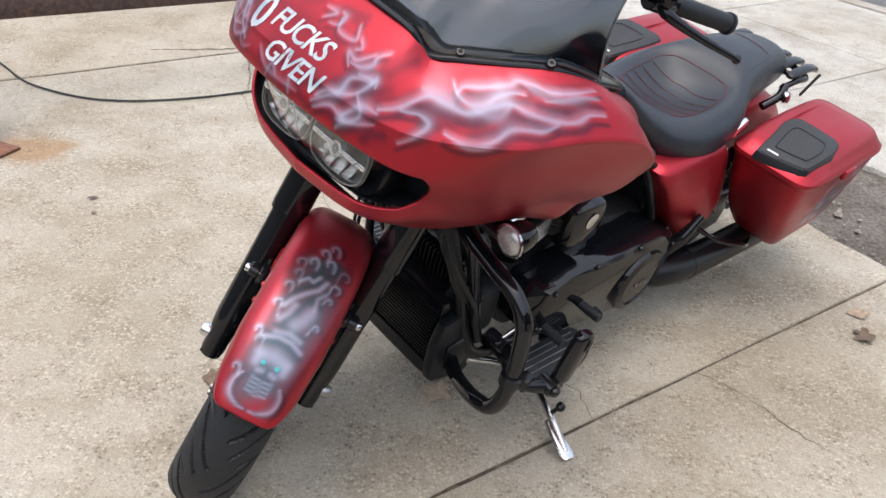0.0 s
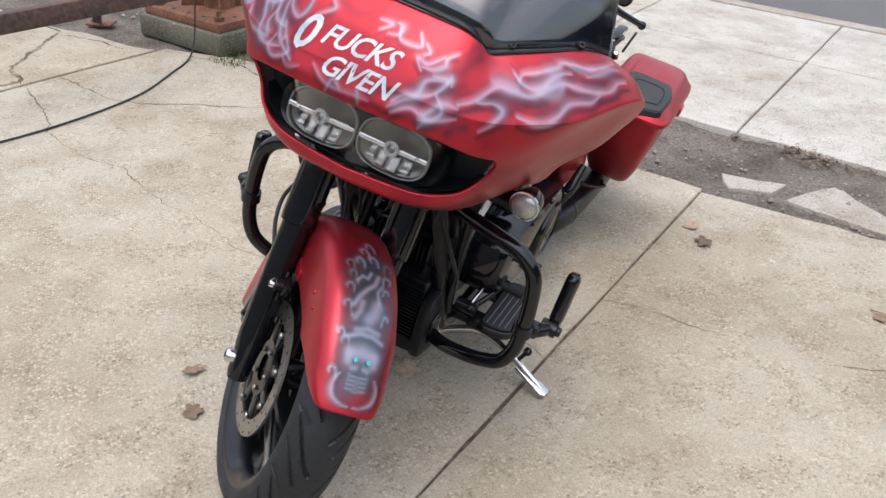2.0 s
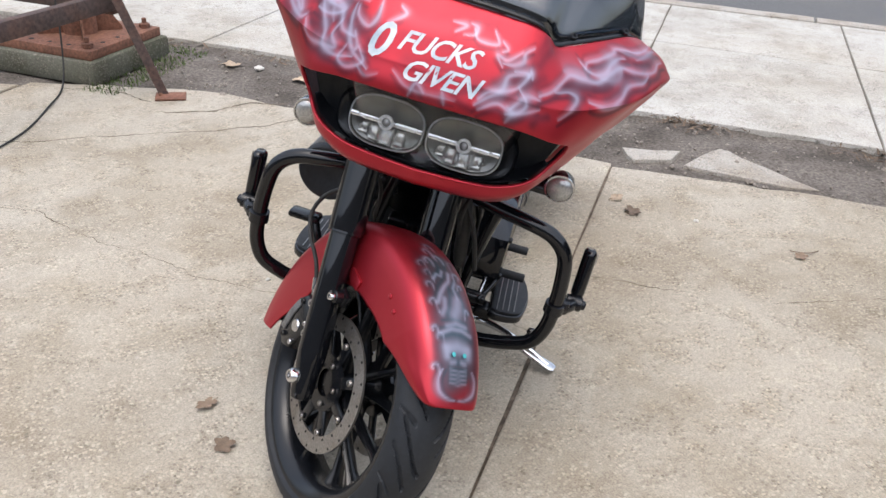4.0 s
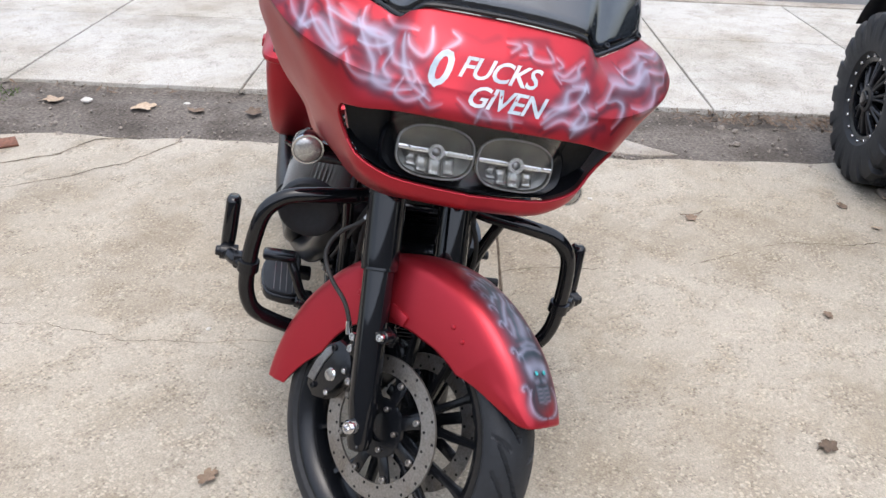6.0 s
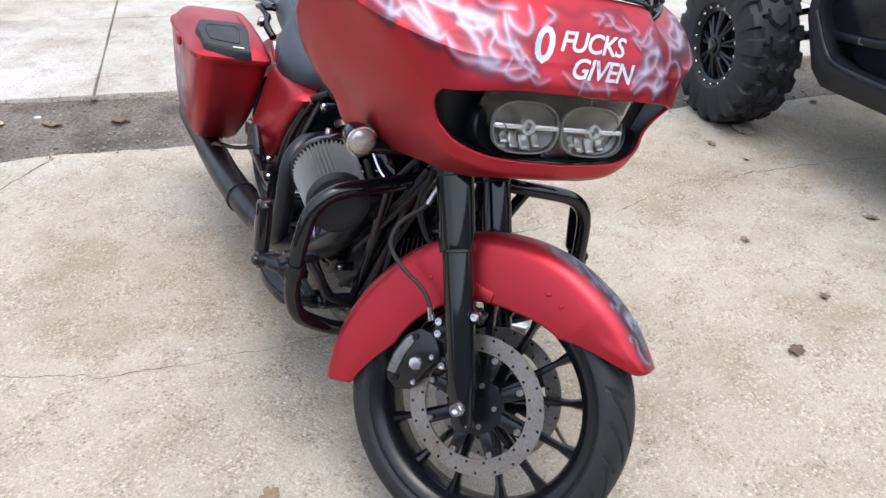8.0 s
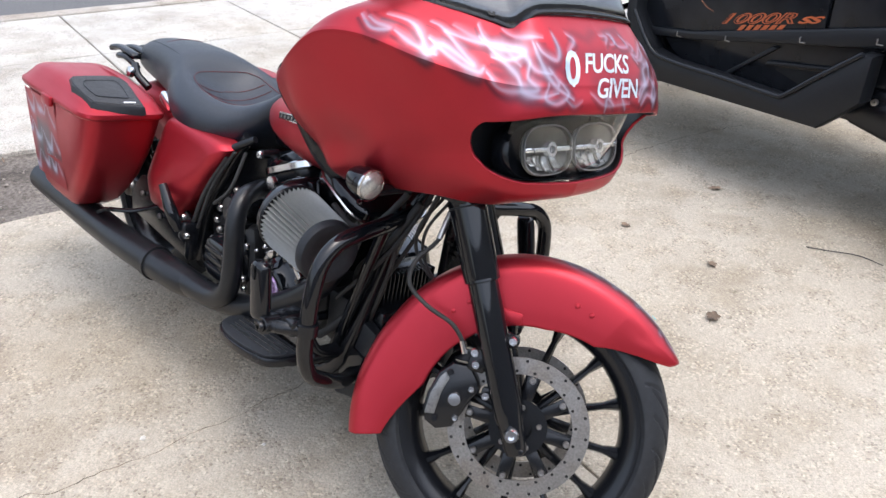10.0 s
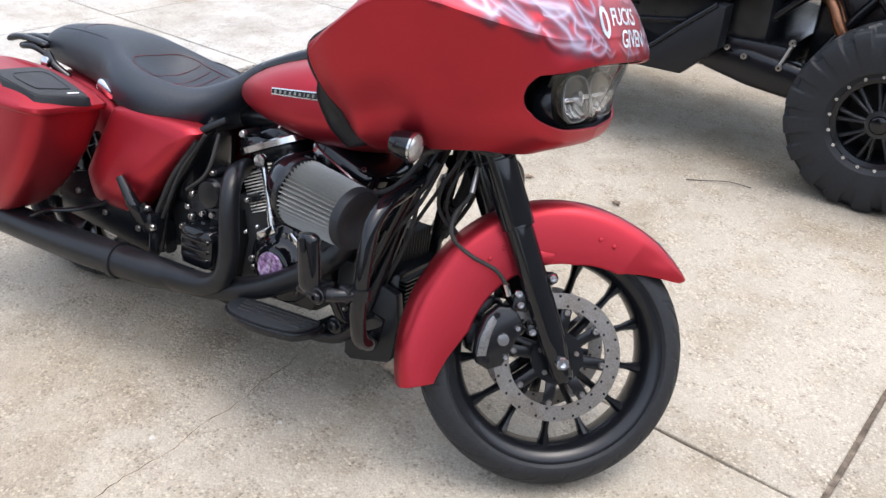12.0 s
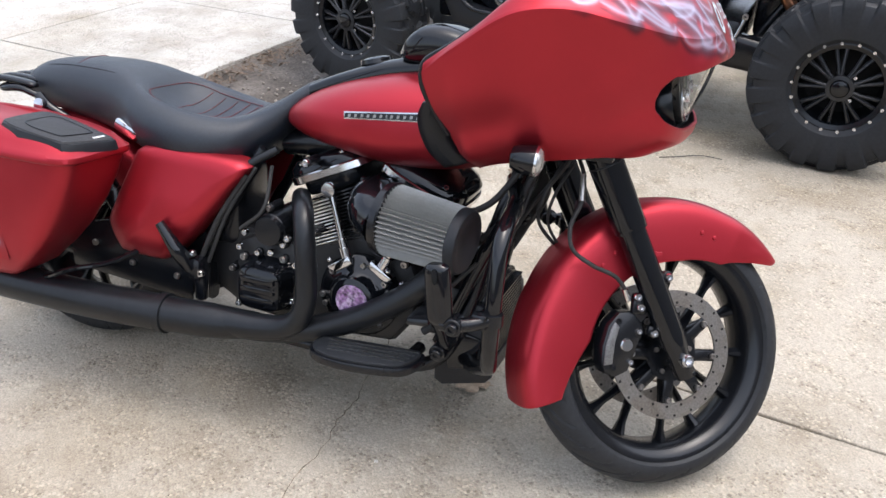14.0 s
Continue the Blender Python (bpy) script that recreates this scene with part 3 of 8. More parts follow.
wisp = part("twig", tube([(1.0, -0.02, 0.006), (1.06, 0.05, 0.012), (1.1, 0.16, 0.008), (1.13, 0.22, 0.004)], 0.0022, 6, 5), CABLE)
tagged(wisp, "thin dark curved twig on the concrete", "twig")
# loose stones that can be told apart
for x, y, r, seed, pale in ((2.44, 1.0, 0.05, 1, 0), (-0.15, 2.02, 0.006, 3, 1), (-0.155, 2.34, 0.009, 4, 1), (0.72, 4.5, 0.03, 5, 1), (2.75, 1.05, 0.03, 6, 1), (1.05, 4.1, 0.018, 7, 1), (1.5, 1.95, 0.012, 8, 1)):
    ob = part("stone", lump(r, seed, 9, 6, 0.45), PALESTONE if pale else STONE, smooth=30)
    ob.matrix_world = pose(x, y, r * 0.2, 0, 0, seed * 50)
    tagged(ob, "pale broken stone lying loose" if pale else "grey broken lump of stone by the tyre", "stone", "loose stones")
grit = []
for i in range(1500):
    u, v = rnd.uniform(2.8, 3.6), rnd.uniform(-4, 5)
    if rnd.random() < 0.25:
        u, v = rnd.uniform(-1.5, 2.9), rnd.uniform(-3, 5.5)
        r = rnd.uniform(0.0015, 0.0045)
    else:
        r = rnd.uniform(0.003, 0.011) * (1.0 if rnd.random() < 0.93 else 2.2)
    grit.append(moved(lump(r, i, 5, 3, 0.7), Matrix.Translation(uv(u, v, 0.0 if u < 2.85 else -0.006))))
ob = part("grit", join(*grit), STONE, smooth=25)
tagged(ob, "scattered grit and small stones", "grit", kind="stuff")
litter = []
for i in range(520):
    v = rnd.choice((rnd.gauss(-0.35, 0.18), rnd.gauss(-0.75, 0.2), rnd.uniform(-2.2, 0.2), rnd.gauss(0.75, 0.15), rnd.uniform(1.9, 4.0)))
    u = rnd.gauss(3.50 - 0.06 * (v < 0), 0.07)
    litter.append(moved(leaf(rnd.uniform(0.006, 0.017), i + 40, 3), pose(*uv(u, v, 0.016), rnd.uniform(-35, 35), rnd.uniform(-35, 35), rnd.uniform(0, 360)) @ Matrix.Diagonal((1.9, 0.6, 1, 1))))
ob = part("leaf_litter", join(*litter), LEAF, smooth=180)
tagged(ob, "crumbled brown leaf litter along the pavement edge", "leaf litter", kind="stuff")

# unseen wall behind the camera, added to block low sky and darken reflections
wall = part("unseen_wall", block(uv(-5.6, 1.5, 1.5), (0.3, 30, 3.4), 0.02, m=pose(0, 0, 0, 0, 0, 37.4)), UNSEENWALL)
tagged(wall, "plain rendered wall out of view, added to darken reflections", "wall", kind="structure")

# ---- motorcycle: local x forward from the rear axle, y to its left, z up ----
BIKE = Matrix.Translation((0.741, 2.577, 0)) @ pose(0, 0, 0, 0, 0, -133.96) @ pose(0, 0, 0, -11.05, 0, 0)
bike = thing("motorcycle", BIKE, "satin red touring motorcycle with airbrushed flames, leaning on its stand", "motorcycle")
RAKE = radians(26)
AXIS = V((-math.sin(RAKE), 0, math.cos(RAKE)))
STEER = Matrix.Translation((1.356, 0, 0.9)) @ Matrix.Rotation(radians(39), 4, AXIS) @ Matrix.Translation((-1.356, 0, -0.9))
HUB = STEER @ Matrix.Translation((1.619, 0, 0.300))


def bp(name, shape, mat, label="", parent=None, m=None, smooth=38, inner=None):
    """A part of the motorcycle."""
    return part(name, moved(shape, m) if m else shape, mat, parent or bike, label, smooth, inner)


def both(name, shape, mat, label="", m=None, smooth=38):
    a = bp(name, shape, mat, label, None, m, smooth)
    b = bp(name, mirrored(shape), mat, label, None, m, smooth)
    return a, b


# airbrushed strokes: painted into a mesh attribute from flat coordinates of the skin
def strokes_paint(flat, strokes):
    """flat: (n, 2) skin metres. strokes: (points, widths, channel, strength). Returns (n, 4) colours."""
    out = np.zeros((len(flat), 4), np.float32)
    out[:, 3] = 1
    for pts, wid, ch, gain in strokes:
        line = np.array(pts, float)
        pad = max(wid) * 3
        inside = np.where((flat[:, 0] > line[:, 0].min() - pad) & (flat[:, 0] < line[:, 0].max() + pad)
                          & (flat[:, 1] > line[:, 1].min() - pad) & (flat[:, 1] < line[:, 1].max() + pad))[0]
        if not len(inside):
            continue
        q = flat[inside]
        best = np.zeros(len(q))
        for i in range(len(line) - 1):
            a, d = line[i], line[i + 1] - line[i]
            t = np.clip(((q - a) @ d) / max(d @ d, 1e-9), 0, 1)
            gap = np.hypot(*(q - a - t[:, None] * d).T)
            w = wid[i] + (wid[i + 1] - wid[i]) * t
            best = np.maximum(best, np.exp(-(gap / w) ** 2))
        out[inside, ch] = 1 - (1 - out[inside, ch]) * (1 - best * gain)
    return out


def tongues(rr, a0, a1, base, height, spacing, lean, gain, thin=1.0):
    """A row of flame tongues: one winding line from valley to tip to valley, bright along its edge, smoky behind it."""
    out, a = [], a0
    step = math.copysign(1, a1 - a0)
    b = base + rr.uniform(-0.3, 0.3) * height
    while (a1 - a) * step > 0:
        d = spacing * rr.uniform(0.75, 1.35)
        h = height * rr.uniform(0.7, 1.4)
        ln = lean * rr.uniform(0.7, 1.3)
        e = a + step * d
        b2 = base + rr.uniform(-0.35, 0.35) * height
        hook = rr.uniform(-0.12, 0.28) * d * step
        tip = (a + step * (d * 0.5 + ln) + hook, b - h)
        up = [(a, b), (a + step * (d * 0.10), b - h * 0.16), (a + step * (d * 0.26 + ln * 0.25), b - h * 0.48), (a + step * (d * 0.30 + ln * 0.7), b - h * 0.78), tip]
        dn = [tip, (a + step * (d * 0.52 + ln * 0.62), b - h * 0.66), (a + step * (d * 0.66 + ln * 0.22), b - h * 0.34), (a + step * (d * 0.84), b2 - h * 0.02), (e, b2)]
        for line, wide in ((up, (0.0080, 0.0066, 0.0040, 0.0026, 0.0010)), (dn, (0.0010, 0.0026, 0.0044, 0.0072, 0.0080))):
            pts = [(q.x, q.y) for q in spline([(x, y, 0) for x, y in line], 4)]
            n = len(pts)
            wid = []
            for i in range(n):
                f = i / (n - 1) * 4
                k = min(int(f), 3)
                wid.append(thin * (wide[k] + (wide[k + 1] - wide[k]) * (f - k)))
            g = gain * rr.uniform(0.5, 0.9)
            out.append(([(x - step * 0.004, y + 0.007) for x, y in pts], [w * 2.4 for w in wid], 1, 0.5 * g))
            out.append((pts, [w * 2.2 for w in wid], 0, 0.20 * g))
            out.append((pts, wid, 0, g))
        # pale belly in the valley
        out.append(([(e - step * d * 0.12, b2 + 0.003), (e + step * d * 0.12, b2 + 0.003)], [0.0125 * thin, 0.0125 * thin], 0, 0.62 * gain))
        heart = (a + step * (d * 0.42 + ln * 0.3), b - h * 0.3)
        out.append(([heart, (heart[0] + step * ln * 0.3, heart[1] - h * 0.25)], [d * 0.20, d * 0.13], 1, 0.5))
        a, b = e, b2
    return out


# fairing: eight control rows from windscreen edge to bottom, at stations from nose to rear edge
STATIONS = [
    [(1.556, 0.000, 1.150), (1.612, 0.000, 1.103), (1.652, 0.000, 1.045), (1.668, 0.000, 0.998), (1.640, 0.000, 0.92), (1.618, 0.000, 0.848), (1.606, 0.000, 0.818), (1.550, 0.000, 0.795)],
    [(1.555, 0.090, 1.148), (1.608, 0.093, 1.100), (1.647, 0.097, 1.043), (1.662, 0.100, 0.997), (1.635, 0.100, 0.92), (1.609, 0.100, 0.850), (1.598, 0.100, 0.820), (1.545, 0.095, 0.793)],
    [(1.550, 0.150, 1.142), (1.597, 0.158, 1.094), (1.634, 0.163, 1.038), (1.648, 0.166, 0.992), (1.622, 0.162, 0.92), (1.597, 0.158, 0.855), (1.586, 0.152, 0.825), (1.533, 0.140, 0.790)],
    [(1.537, 0.180, 1.116), (1.570, 0.206, 1.085), (1.604, 0.224, 1.033), (1.612, 0.228, 0.975), (1.592, 0.220, 0.922), (1.573, 0.209, 0.872), (1.560, 0.200, 0.838), (1.500, 0.175, 0.787)],
    [(1.510, 0.215, 1.122), (1.532, 0.255, 1.086), (1.558, 0.286, 1.040), (1.562, 0.262, 0.966), (1.552, 0.250, 0.932), (1.540, 0.238, 0.898), (1.522, 0.226, 0.852), (1.455, 0.200, 0.785)],
    [(1.470, 0.255, 1.130), (1.480, 0.315, 1.098), (1.494, 0.352, 1.056), (1.488, 0.315, 0.990), (1.474, 0.290, 0.930), (1.458, 0.262, 0.876), (1.440, 0.238, 0.826), (1.400, 0.210, 0.775)],
    [(1.400, 0.310, 1.136), (1.392, 0.366, 1.110), (1.388, 0.402, 1.074), (1.378, 0.366, 1.010), (1.366, 0.328, 0.935), (1.352, 0.290, 0.862), (1.342, 0.258, 0.808), (1.330, 0.215, 0.762)],
    [(1.320, 0.352, 1.110), (1.306, 0.396, 1.088), (1.298, 0.424, 1.058), (1.284, 0.395, 0.995), (1.268, 0.352, 0.918), (1.260, 0.298, 0.848), (1.252, 0.268, 0.790), (1.250, 0.210, 0.744)],
    [(1.232, 0.392, 1.026), (1.220, 0.406, 1.014), (1.206, 0.414, 0.996), (1.192, 0.396, 0.958), (1.186, 0.360, 0.890), (1.192, 0.303, 0.823), (1.198, 0.270, 0.765), (1.210, 0.203, 0.730)],
    [(1.128, 0.378, 0.952), (1.124, 0.378, 0.944), (1.121, 0.375, 0.932), (1.122, 0.366, 0.912), (1.136, 0.335, 0.86), (1.160, 0.284, 0.804), (1.180, 0.253, 0.757), (1.200, 0.190, 0.722)],
]
RU, RV = 40, 30
left = [spline(s[:3], RV) + spline(s[2:], RV)[1:] for s in STATIONS]  # creased along the ridge
nrow = len(left[0])
columns = list(zip(*[spline([st[r] for st in left], RU) for r in range(nrow)]))
skin_rows = [[V((p.x, -p.y, p.z)) for p in c] for c in reversed(columns[1:])] + [list(c) for c in columns]
ncol, mid = len(skin_rows), len(columns) - 1
vs, fs = grid(skin_rows)
vent = 4 * RU
open_rows = range(3 * RV, 5 * RV)
keep = []
for q, f in enumerate(fs):
    i, j = divmod(q, nrow - 1)
    c = (i - mid) if i >= mid else (mid - 1 - i)
    bow = max(0.0, (c - (vent - 15)) / 15)
    if c < vent and j in open_rows and abs(j + 0.5 - 4 * RV) < RV * math.sqrt(max(0.0, 1 - bow * bow)):
        continue
    keep.append(f)
# skin metres: along the ridge from the nose, and down from the windscreen edge
ridge = 2 * RV
along = [0.0]
for i in range(1, ncol):
    along.append(along[-1] + (skin_rows[i][ridge] - skin_rows[i - 1][ridge]).length)
flat = []
for i, row in enumerate(skin_rows):
    down = 0.0
    for j, p in enumerate(row):
        if j:
            down += (p - row[j - 1]).length
        flat.append((along[i] - along[mid], down))
flat = np.array(flat)
art = []


def wisp(width, gain, *pts):
    """An airbrushed curl: crisp tapering core, soft veil, darker breath beneath."""
    line = [(q.x, q.y) for q in spline([(x, y, 0) for x, y in pts], 5)]
    n = len(line) - 1
    wid = [width * (0.22 + 0.95 * math.sin(math.pi * (0.06 + 0.89 * i / n)) ** 1.1 * (0.7 + 0.45 * noise.noise(V((x * 40, y * 40, 1))))) for i, (x, y) in enumerate(line)]
    art.append(([(x, y + width * 2.0) for x, y in line], [w * 1.8 for w in wid], 1, 1.0 * gain))
    art.append(([(x, y - width * 2.4) for x, y in line], [w * 1.4 for w in wid], 1, 0.5 * gain))
    art.append(([(x, y - width * 0.6) for x, y in line], [w * 2.0 for w in wid], 0, 0.24 * gain))
    art.append((line, [w * 0.85 for w in wid], 0, 0.48 * gain))


def smoke(width, gain, *pts):
    art.append((pts, [width] * len(pts), 1, gain))


wisp(0.006, 0.8, (0.301, 0.048), (0.315, 0.037), (0.352, 0.037), (0.407, 0.033), (0.426, 0.025), (0.451, 0.032), (0.476, 0.045), (0.52, 0.043), (0.566, 0.028))
wisp(0.007, 0.8, (0.294, 0.033), (0.304, 0.051), (0.329, 0.064), (0.352, 0.063), (0.375, 0.053), (0.407, 0.047), (0.426, 0.05))
wisp(0.007, 0.85, (0.182, 0.116), (0.207, 0.094), (0.23, 0.069), (0.252, 0.056), (0.288, 0.066), (0.322, 0.076), (0.36, 0.068), (0.394, 0.065), (0.416, 0.075), (0.441, 0.084), (0.476, 0.091), (0.501, 0.089), (0.524, 0.078), (0.553, 0.074))
wisp(0.005, 0.75, (0.227, 0.136), (0.246, 0.12), (0.262, 0.104), (0.262, 0.094), (0.243, 0.086), (0.213, 0.093))
wisp(0.006, 0.8, (0.291, 0.108), (0.311, 0.117), (0.341, 0.124), (0.367, 0.117), (0.39, 0.102), (0.416, 0.102), (0.441, 0.104), (0.466, 0.095))
wisp(0.007, 0.6, (0.456, 0.06), (0.491, 0.058), (0.533, 0.049), (0.557, 0.047))
wisp(0.016, 0.45, (0.236, 0.049), (0.265, 0.053), (0.294, 0.063))
wisp(0.01, 0.4, (0.333, 0.071), (0.371, 0.083), (0.394, 0.068))
wisp(0.012, 0.4, (0.436, 0.032), (0.456, 0.046), (0.491, 0.045))
wisp(0.006, 0.75, (0.135, 0.16), (0.159, 0.129), (0.184, 0.122))
wisp(0.005, 0.7, (0.074, 0.173), (0.093, 0.154), (0.115, 0.133), (0.121, 0.107), (0.156, 0.09), (0.156, 0.083))
wisp(0.005, 0.5, (0.129, 0.157), (0.14, 0.164), (0.132, 0.182))
wisp(0.005, 0.7, (0.154, 0.044), (0.14, 0.06), (0.14, 0.074), (0.126, 0.086), (0.106, 0.09))
wisp(0.004, 0.6, (0.097, 0.053), (0.109, 0.064), (0.1, 0.072))
wisp(0.004, 0.6, (0.033, 0.039), (0.045, 0.042), (0.045, 0.058), (0.025, 0.065))
wisp(0.004, 0.6, (0.154, 0.098), (0.159, 0.086), (0.162, 0.097))
wisp(0.006, 0.75, (-0.466, 0.095), (-0.421, 0.111), (-0.379, 0.114))
wisp(0.006, 0.75, (-0.402, 0.089), (-0.356, 0.105), (-0.301, 0.113), (-0.291, 0.101))
wisp(0.007, 0.8, (-0.383, 0.064), (-0.308, 0.055), (-0.246, 0.044), (-0.207, 0.06), (-0.239, 0.072), (-0.278, 0.075))
wisp(0.006, 0.75, (-0.285, 0.107), (-0.259, 0.125), (-0.221, 0.127), (-0.19, 0.133), (-0.207, 0.108), (-0.199, 0.083))
wisp(0.004, 0.65, (-0.168, 0.131), (-0.176, 0.153), (-0.154, 0.168), (-0.129, 0.155), (-0.145, 0.131))
wisp(0.005, 0.7, (-0.176, 0.055), (-0.168, 0.074), (-0.143, 0.092), (-0.132, 0.075), (-0.135, 0.041))
wisp(0.005, 0.65, (-0.112, 0.079), (-0.086, 0.057), (-0.1, 0.042))
wisp(0.004, 0.55, (-0.162, 0.104), (-0.148, 0.131), (-0.151, 0.14))
wisp(0.0035, 0.45, (-0.135, 0.165), (-0.118, 0.176), (-0.097, 0.169))
wisp(0.004, 0.6, (-0.012, 0.18), (-0.029, 0.167), (-0.037, 0.19))
wisp(0.004, 0.55, (0.025, 0.188), (0.016, 0.167))
wisp(0.004, 0.6, (0.0, 0.046), (0.025, 0.046), (0.008, 0.065))
wisp(0.004, 0.6, (0.041, 0.046), (0.053, 0.065), (0.09, 0.061), (0.078, 0.038))
wisp(0.004, 0.65, (0.135, 0.06), (0.112, 0.082), (0.093, 0.079), (0.106, 0.097))
wisp(0.005, 0.75, (0.078, 0.162), (0.093, 0.144), (0.115, 0.137), (0.14, 0.121), (0.154, 0.091), (0.129, 0.096))
wisp(0.005, 0.75, (0.082, 0.178), (0.112, 0.158), (0.143, 0.164), (0.162, 0.141), (0.143, 0.121))
wisp(0.004, 0.6, (0.129, 0.17), (0.159, 0.157), (0.187, 0.136))
wisp(0.005, 0.75, (-0.545, 0.073), (-0.506, 0.102), (-0.476, 0.094), (-0.506, 0.089), (-0.529, 0.078))
wisp(0.006, 0.8, (-0.501, 0.067), (-0.446, 0.071), (-0.412, 0.095), (-0.394, 0.119), (-0.375, 0.09), (-0.311, 0.103), (-0.348, 0.08), (-0.394, 0.058), (-0.421, 0.054))
wisp(0.006, 0.75, (-0.333, 0.016), (-0.288, 0.05), (-0.216, 0.058), (-0.19, 0.099), (-0.159, 0.115))
wisp(0.006, 0.75, (-0.315, 0.043), (-0.268, 0.067), (-0.23, 0.097), (-0.216, 0.128), (-0.182, 0.149), (-0.151, 0.15))
wisp(0.009, 0.4, (-0.379, 0.042), (-0.315, 0.049), (-0.252, 0.052), (-0.219, 0.084))
wisp(0.005, 0.7, (-0.184, 0.05), (-0.179, 0.079), (-0.159, 0.133), (-0.118, 0.166))
wisp(0.006, 0.6, (-0.268, 0.006), (-0.207, 0.03), (-0.159, 0.047))
wisp(0.004, 0.5, (-0.074, 0.157), (-0.037, 0.179), (0.041, 0.177))
smoke(0.009, 0.7, (0.278, 0.099), (0.252, 0.09), (0.236, 0.082))
smoke(0.009, 0.55, (0.333, 0.109), (0.367, 0.106), (0.398, 0.092))
smoke(0.008, 0.7, (0.204, 0.139), (0.187, 0.15), (0.179, 0.165))
smoke(0.011, 0.6, (0.17, 0.067), (0.179, 0.048), (0.199, 0.022))
smoke(0.009, 0.6, (0.441, 0.067), (0.456, 0.073), (0.486, 0.078))
smoke(0.007, 0.5, (0.511, 0.06), (0.545, 0.064))
smoke(0.011, 0.5, (0.121, 0.1), (0.148, 0.113), (0.184, 0.084))
smoke(0.008, 0.6, (0.09, 0.149), (0.07, 0.145), (0.037, 0.166))
smoke(0.01, 0.5, (0.062, 0.038), (0.082, 0.038))
smoke(0.007, 0.6, (0.308, 0.089), (0.337, 0.089), (0.36, 0.081))
smoke(0.007, 0.6, (0.451, 0.039), (0.421, 0.058))
smoke(0.008, 0.7, (-0.243, 0.1), (-0.227, 0.093), (-0.268, 0.105))
smoke(0.008, 0.5, (-0.356, 0.091), (-0.326, 0.084))
smoke(0.009, 0.6, (-0.168, 0.113), (-0.176, 0.09), (-0.182, 0.057))
smoke(0.009, 0.6, (-0.129, 0.118), (-0.132, 0.139), (-0.121, 0.16))
smoke(0.007, 0.6, (0.0, 0.157), (-0.029, 0.159), (-0.033, 0.177))
smoke(0.012, 0.45, (-0.078, 0.042), (-0.045, 0.054), (-0.016, 0.039))
smoke(0.009, 0.5, (0.029, 0.035), (0.078, 0.023))
smoke(0.009, 0.7, (0.115, 0.111), (0.1, 0.126), (0.156, 0.108))
smoke(0.009, 0.6, (0.246, 0.079), (0.288, 0.076), (0.348, 0.09))
smoke(0.009, 0.4, (0.184, 0.007), (0.154, 0.062), (0.184, 0.122))
smoke(0.007, 0.5, (0.045, 0.176), (0.07, 0.183))
smoke(0.007, 0.6, (-0.39, 0.129), (-0.431, 0.088))
smoke(0.008, 0.6, (-0.315, 0.114), (-0.278, 0.092), (-0.243, 0.113))
smoke(0.01, 0.5, (-0.213, 0.038), (-0.176, 0.097), (-0.132, 0.114))
smoke(0.009, 0.5, (-0.162, 0.065), (-0.154, 0.102))
smoke(0.005, 0.4, (-0.491, 0.119), (-0.456, 0.109))
smoke(0.020, 0.40, (-0.075, 0.088), (0.06, 0.088))
smoke(0.018, 0.40, (-0.055, 0.136), (0.085, 0.136))
smoke(0.022, 0.35, (-0.125, 0.085), (-0.115, 0.125))
fairing = bp("fairing", (vs, keep), RED, "satin red shark-nose fairing with airbrushed white and lavender flames", inner=PLASTIC, smooth=24)
layer = fairing.data.color_attributes.new("paint", "FLOAT_COLOR", "POINT")
layer.data.foreach_set("color", strokes_paint(flat, art).ravel())
thicken(fairing, 0.007, 1.0, True)
from mathutils.bvhtree import BVHTree
skin_tree = BVHTree.FromPolygons(vs, keep)


def lettering(text, size, at, shear, tilt, bold, width=1.0, skin=None, lift=0.0018, mat=None, owner=None, name="lettering"):
    """Painted words laid on a skin: flat letters are dropped onto it along the skin's normal at their middle."""
    cu = bpy.data.curves.new(name, "FONT")
    cu.body, cu.size, cu.shear, cu.align_x, cu.align_y, cu.offset, cu.space_character = text, size, shear, "CENTER", "CENTER", bold, 0.92
    cu.resolution_u = 3
    tmp = new(name, cu)
    me = bpy.data.meshes.new_from_object(tmp.evaluated_get(bpy.context.evaluated_depsgraph_get()))
    bpy.data.objects.remove(tmp)
    bm = bmesh.new()
    bm.from_mesh(me)
    bmesh.ops.triangulate(bm, faces=bm.faces)
    bmesh.ops.subdivide_edges(bm, edges=[e for e in bm.edges if e.calc_length() > size * 0.12], cuts=2)
    s = from_bm(bm)
    c, nrm, _, _ = skin.find_nearest(V(at))
    if nrm.x < 0:
        nrm = -nrm
    right = V((0, 1, 0)) - nrm * nrm.y
    right.normalize()
    up = nrm.cross(right)
    ca, sa = math.cos(tilt), math.sin(tilt)
    out = []
    for p in s[0]:
        a, b = p.x * width * ca - p.y * sa, p.x * width * sa + p.y * ca
        w = c + right * a + up * b
        hit, hn, _, _ = skin.ray_cast(w + nrm * 0.15, -nrm)
        if hit and hn.dot(nrm) < 0:
            hn = -hn
        out.append(hit + hn * lift if hit else w + nrm * lift)
    bm = bmesh.new()
    tmp_v = [bm.verts.new(p) for p in out]
    for f in s[1]:
        try:
            bm.faces.new([tmp_v[i] for i in f])
        except ValueError:
            pass
    bmesh.ops.recalc_face_normals(bm, faces=bm.faces)
    return part(name, from_bm(bm), mat, owner, smooth=60)


lettering("0", 0.088, (1.628, -0.116, 1.064), 0.34, 0.05, 0.0018, 0.88, skin_tree, 0.0078, LETTER, fairing)
